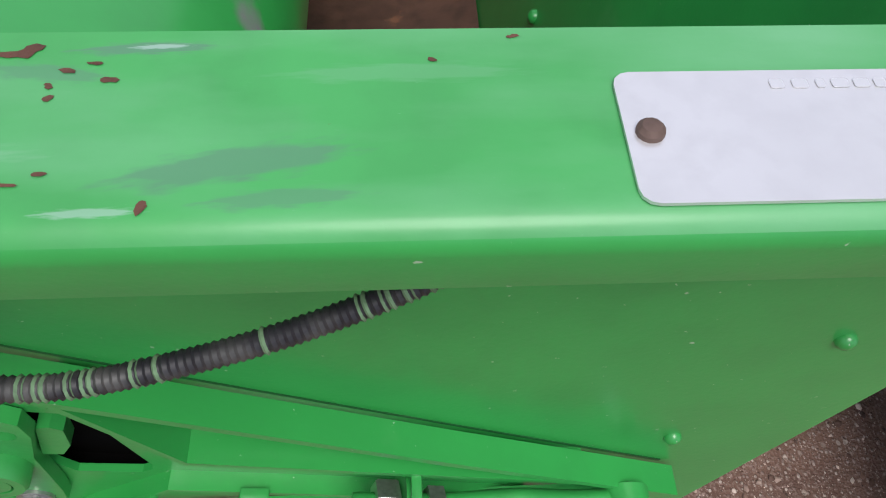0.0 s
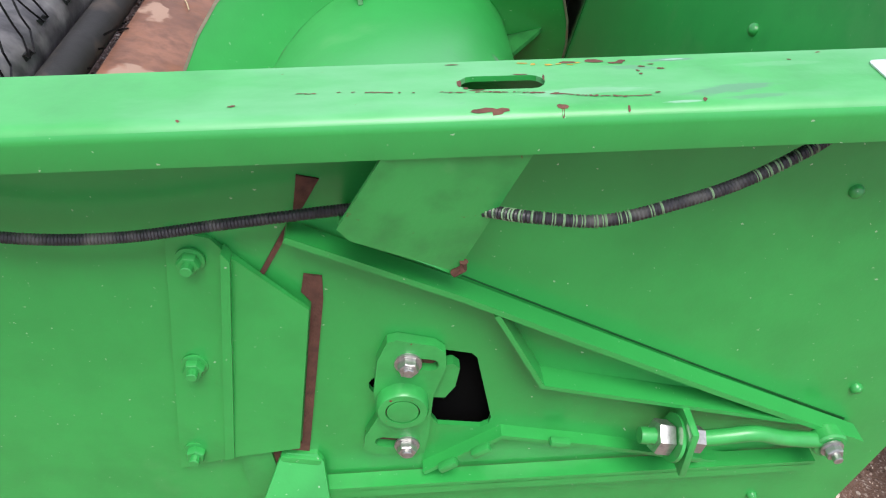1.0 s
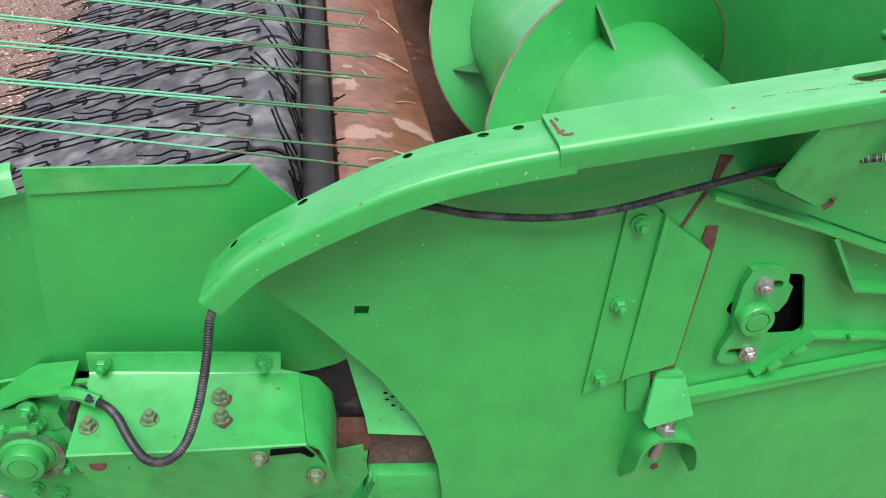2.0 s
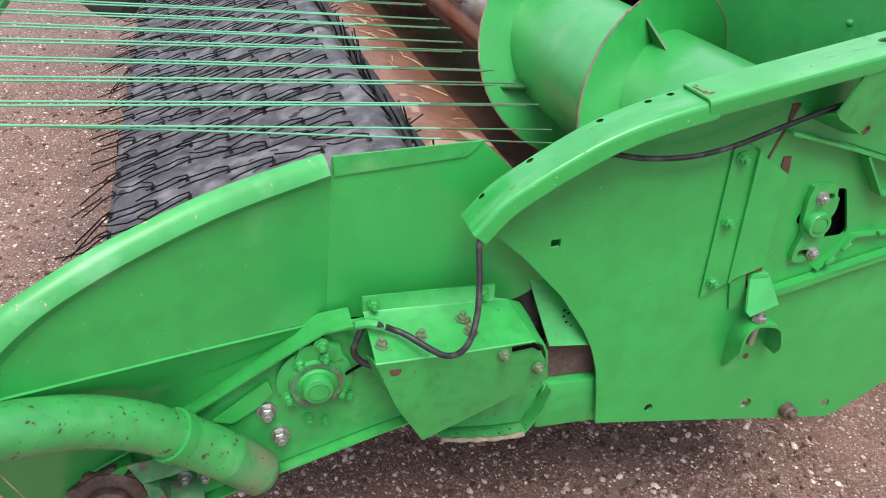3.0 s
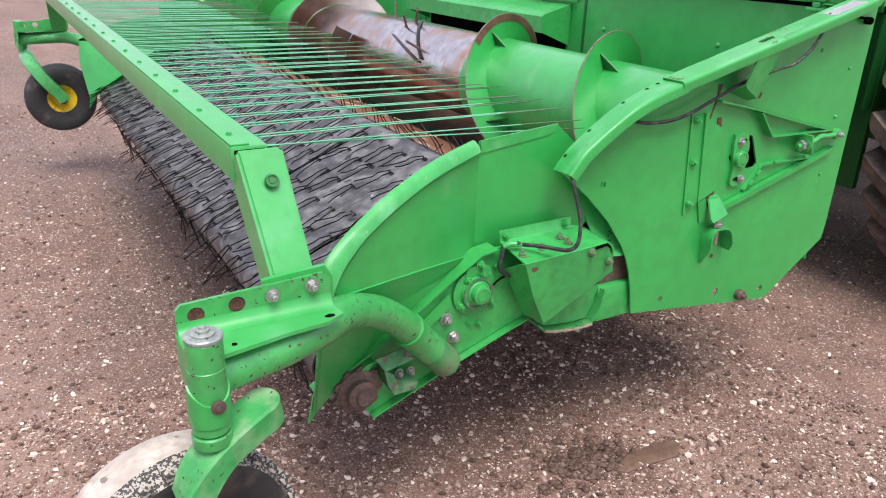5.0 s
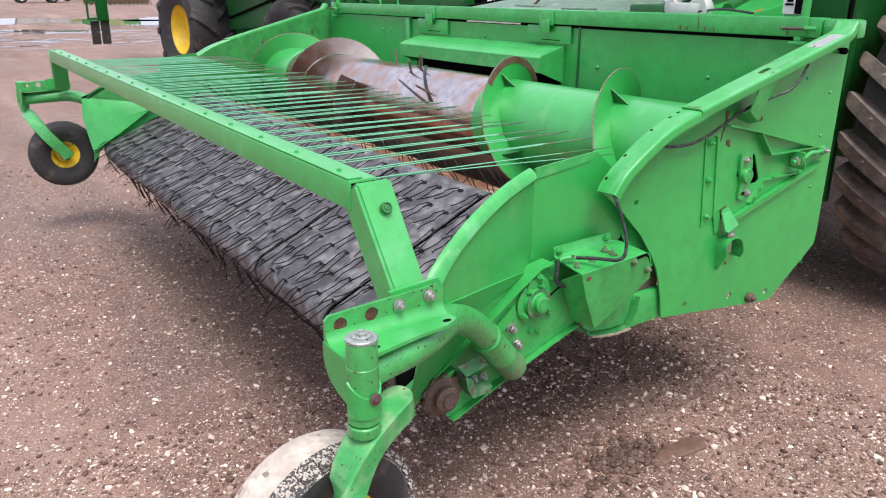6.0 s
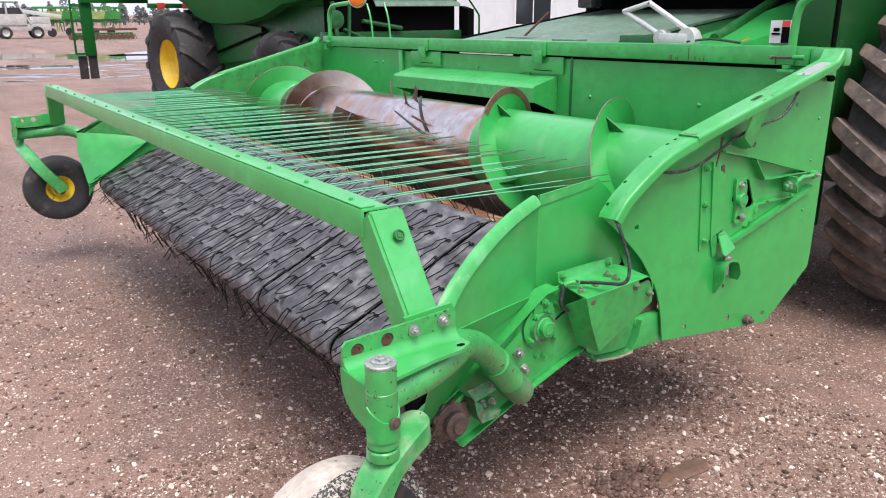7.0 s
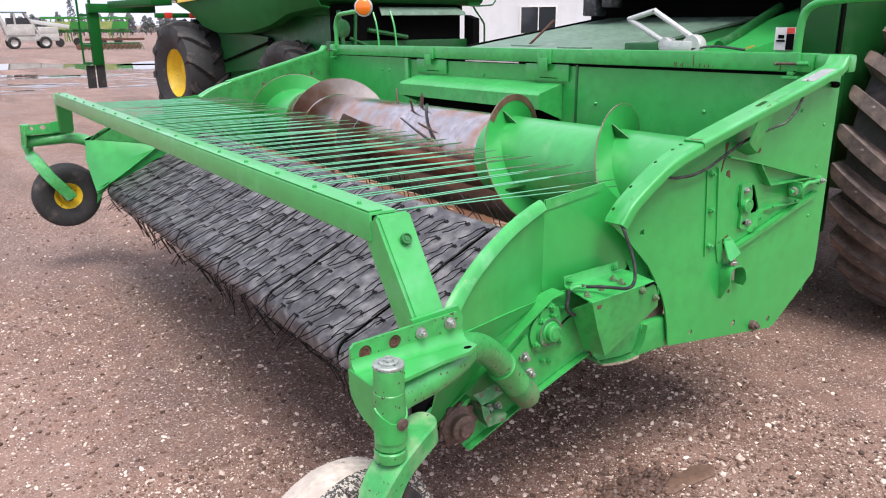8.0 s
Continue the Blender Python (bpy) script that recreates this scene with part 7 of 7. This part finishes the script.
for x0, x1, z0, z1 in ((WIN0 - 0.07, WIN1 + 0.07, WZ0 - 0.08, WZ0), (WIN0 - 0.07, WIN1 + 0.07, WZ1, WZ1 + 0.07), (WIN0 - 0.07, WIN0, WZ0, WZ1), (WIN1, WIN1 + 0.07, WZ0, WZ1), ((WIN0 + WIN1) / 2 - 0.02, (WIN0 + WIN1) / 2 + 0.02, WZ0, WZ1)):
    part("window_frame", box(x0, x1, -0.06, -0.0145, z0, z1, m=turn), white_paint, window)

# ---- yard beyond: lift truck, parked implements, a line of trees ----
truck_paint = surface("weathered_white_truck_paint", (0.46, 0.44, 0.41), 0.55, 0, 0.3, 0.06, 0.2, 0.4, (0.20, 0.15, 0.12), 0.10, 0.3)
lift = thing("lift_truck", "white telescopic lift truck with an open cab frame", "truck", pose(5.2, 65, 0))
part("chassis", box(0.6, 4.1, -0.5, 0.5, 0.55, 1.05, 0.05), truck_paint, lift)
part("cab_side", plate([(0.55, 1.0), (0.2, 2.45), (0.35, 2.45), (0.8, 1.35), (1.7, 1.35), (1.7, 1.0)], -0.55, -0.50), truck_paint, lift)
for p, q in (((0.25, -0.5, 2.45), (0.65, -0.5, 0.9)), ((2.0, -0.5, 2.55), (2.75, -0.5, 1.0)), ((1.25, -0.5, 2.5), (1.25, -0.5, 1.0)), ((0.25, 0.5, 2.45), (0.65, 0.5, 0.9)), ((2.0, 0.5, 2.55), (2.75, 0.5, 1.0))):
    part("cab_post", pipe([p, q], 0.07, 8, up=(0, 1, 0)), truck_paint, lift)
part("cab_roof", box(0.2, 2.1, -0.6, 0.6, 2.55, 2.64, 0.03), lid_paint, lift, "grey cab roof")
part("body_panel", box(0.7, 2.5, -0.56, -0.44, 0.95, 1.75, 0.03), truck_paint, lift)
# black block fills the cab: its inner shade is put into the colour
part("cab_dark_block", box(0.75, 2.3, -0.40, 0.40, 1.05, 2.2), loom_black, lift, "black block standing in for the unlit cab inside")
part("boom", box(0, 3.2, -0.15, 0.15, -0.14, 0.14, 0.02, m=pose(1.8, 0, 2.05, 0, 9)), silver_paint, lift, "grey telescopic boom")
part("bonnet", box(2.7, 4.1, -0.5, 0.4, 1.0, 1.55, 0.08), truck_paint, lift)
for x in (1.0, 3.1):
    for y in (-0.65, 0.65):
        big_tyre("tyre", lift, 0.44, 0.18, tyre_rubber, truck_paint, Vector((x, y, 0.435)), pose(0, 0, 0), 14)

implement_green = surface("implement_green_paint", (0.03, 0.22, 0.03), 0.5, 0, 0.2, 0.1, 0.2, 0.5)
implement_pale = surface("faded_yellow_green_paint", (0.28, 0.34, 0.10), 0.6, 0, 0.3, 0.2, 0.2, 0.6)
rng = random.Random(77)
for n_i in range(4):
    x0 = 8.9 + 1.6 * n_i
    imp = thing("implement", "green and yellow folded farm implement", "implement", pose(x0, 68 + 1.5 * (n_i % 2), 0), group="parked implements")
    part("top_beam", box(-0.2, 2.2, -0.1, 0.1, 2.15, 2.32, 0.03), implement_green, imp)
    part("frame_beam", box(0, 2.0, -0.1, 0.1, 1.1, 1.28, 0.03), implement_green, imp)
    part("hopper", plate([(0.3, 1.35), (1.7, 1.35), (1.9, 1.95), (0.1, 1.95)], -0.4, 0.4), implement_green if n_i % 2 else implement_pale, imp)
    for j in range(5):
        x = 0.1 + 0.45 * j
        part("strut", pipe([(x, 0, 2.2), (x + rng.uniform(-0.5, 0.5), 0, 0.4)], 0.045, 6, up=(0, 1, 0)), implement_green if j % 2 else implement_pale, imp)
    part("support_wheel", lathe([(0.3, -0.1), (0.34, 0), (0.3, 0.1)], 18, Matrix.Translation((1.0, 0, 0.34)) @ INW), tyre_rubber, imp)
low_imp = thing("harrow", "low dark implement lying on the gravel", "implement", pose(9.6, 58, 0))
part("frame_beam", box(0.2, 4.2, -0.1, 0.1, 0.62, 0.78, 0.03), rust, low_imp)
part("frame_beam", box(-0.4, 3.6, -1.1, -0.9, 0.40, 0.50, 0.03), green_dark, low_imp)
for j in range(14):
    x = -0.3 + 0.31 * j
    part("tine", pipe([(x, -0.9, 0.45), (x + 0.12, -1.1, 0.02)], 0.03, 6, up=(1, 0, 0)), green_dark, low_imp)
    part("disc", lathe([(0.02, -0.02), (0.20, 0.0), (0.02, 0.03)], 12, Matrix.Translation((x, -0.3, 0.20)) @ pose(0, 0, 0, 80, 0, 15)), rust, low_imp)

# distant trees: trunk, limbs and many small clumps of twigs
leaf_m = surface("winter_foliage", (0.15, 0.165, 0.16), 0.9, 0, 0.3, 0.3, 0.3, 1.0)
bark_m = surface("dark_bark", (0.13, 0.12, 0.115), 0.9, 0, 0.3, 0.1)


def tree(x, y, tall, wide, seed):
    r = random.Random(seed)
    t = thing("tree", "small distant tree with a thin uneven crown", "tree", pose(x, y, 0), group="trees behind the yard")
    part("trunk", pipe(smooth_path([(0, 0, 0), (r.uniform(-0.1, 0.1), 0, tall * 0.4), (r.uniform(-0.2, 0.2), 0, tall * 0.95)], 0.5), 0.11, 6, up=(1, 0, 0), scale=lambda i: max(0.2, 1 - 0.1 * i)), bark_m, t)
    vs, fs = [], []
    for i in range(260):
        h = r.uniform(0.12, 1.0)
        rad = wide * (1.05 - h) ** 0.6 * math.sqrt(r.random())
        a = r.uniform(0, 6.283)
        c = Vector((rad * math.cos(a), rad * math.sin(a), tall * h))
        first = len(vs)
        s = r.uniform(0.05, 0.17)
        for q in ico_v:
            vs.append(tuple(c + Vector((q.x * s, q.y * s, q.z * s * 0.8)) * (1 + 0.5 * noise.noise(q * 2 + c))))
        fs += [tuple(first + w for w in f) for f in ico_f]
    me = bpy.data.meshes.new("crown")
    me.from_pydata(vs, [], fs)
    me.materials.append(leaf_m)
    part("crown", me, None, t)


rng = random.Random(12)
for i in range(26):
    tree(16 + 1.25 * i + rng.uniform(-0.5, 0.5), 140 + rng.uniform(-4, 4), rng.uniform(2.6, 3.9), rng.uniform(0.8, 1.5), 100 + i)
tree(23.6, 136, 6.4, 0.9, 99)
for i in range(8):
    tree(-60 + 9 * i, 150, rng.uniform(3, 5), 1.6, 200 + i)
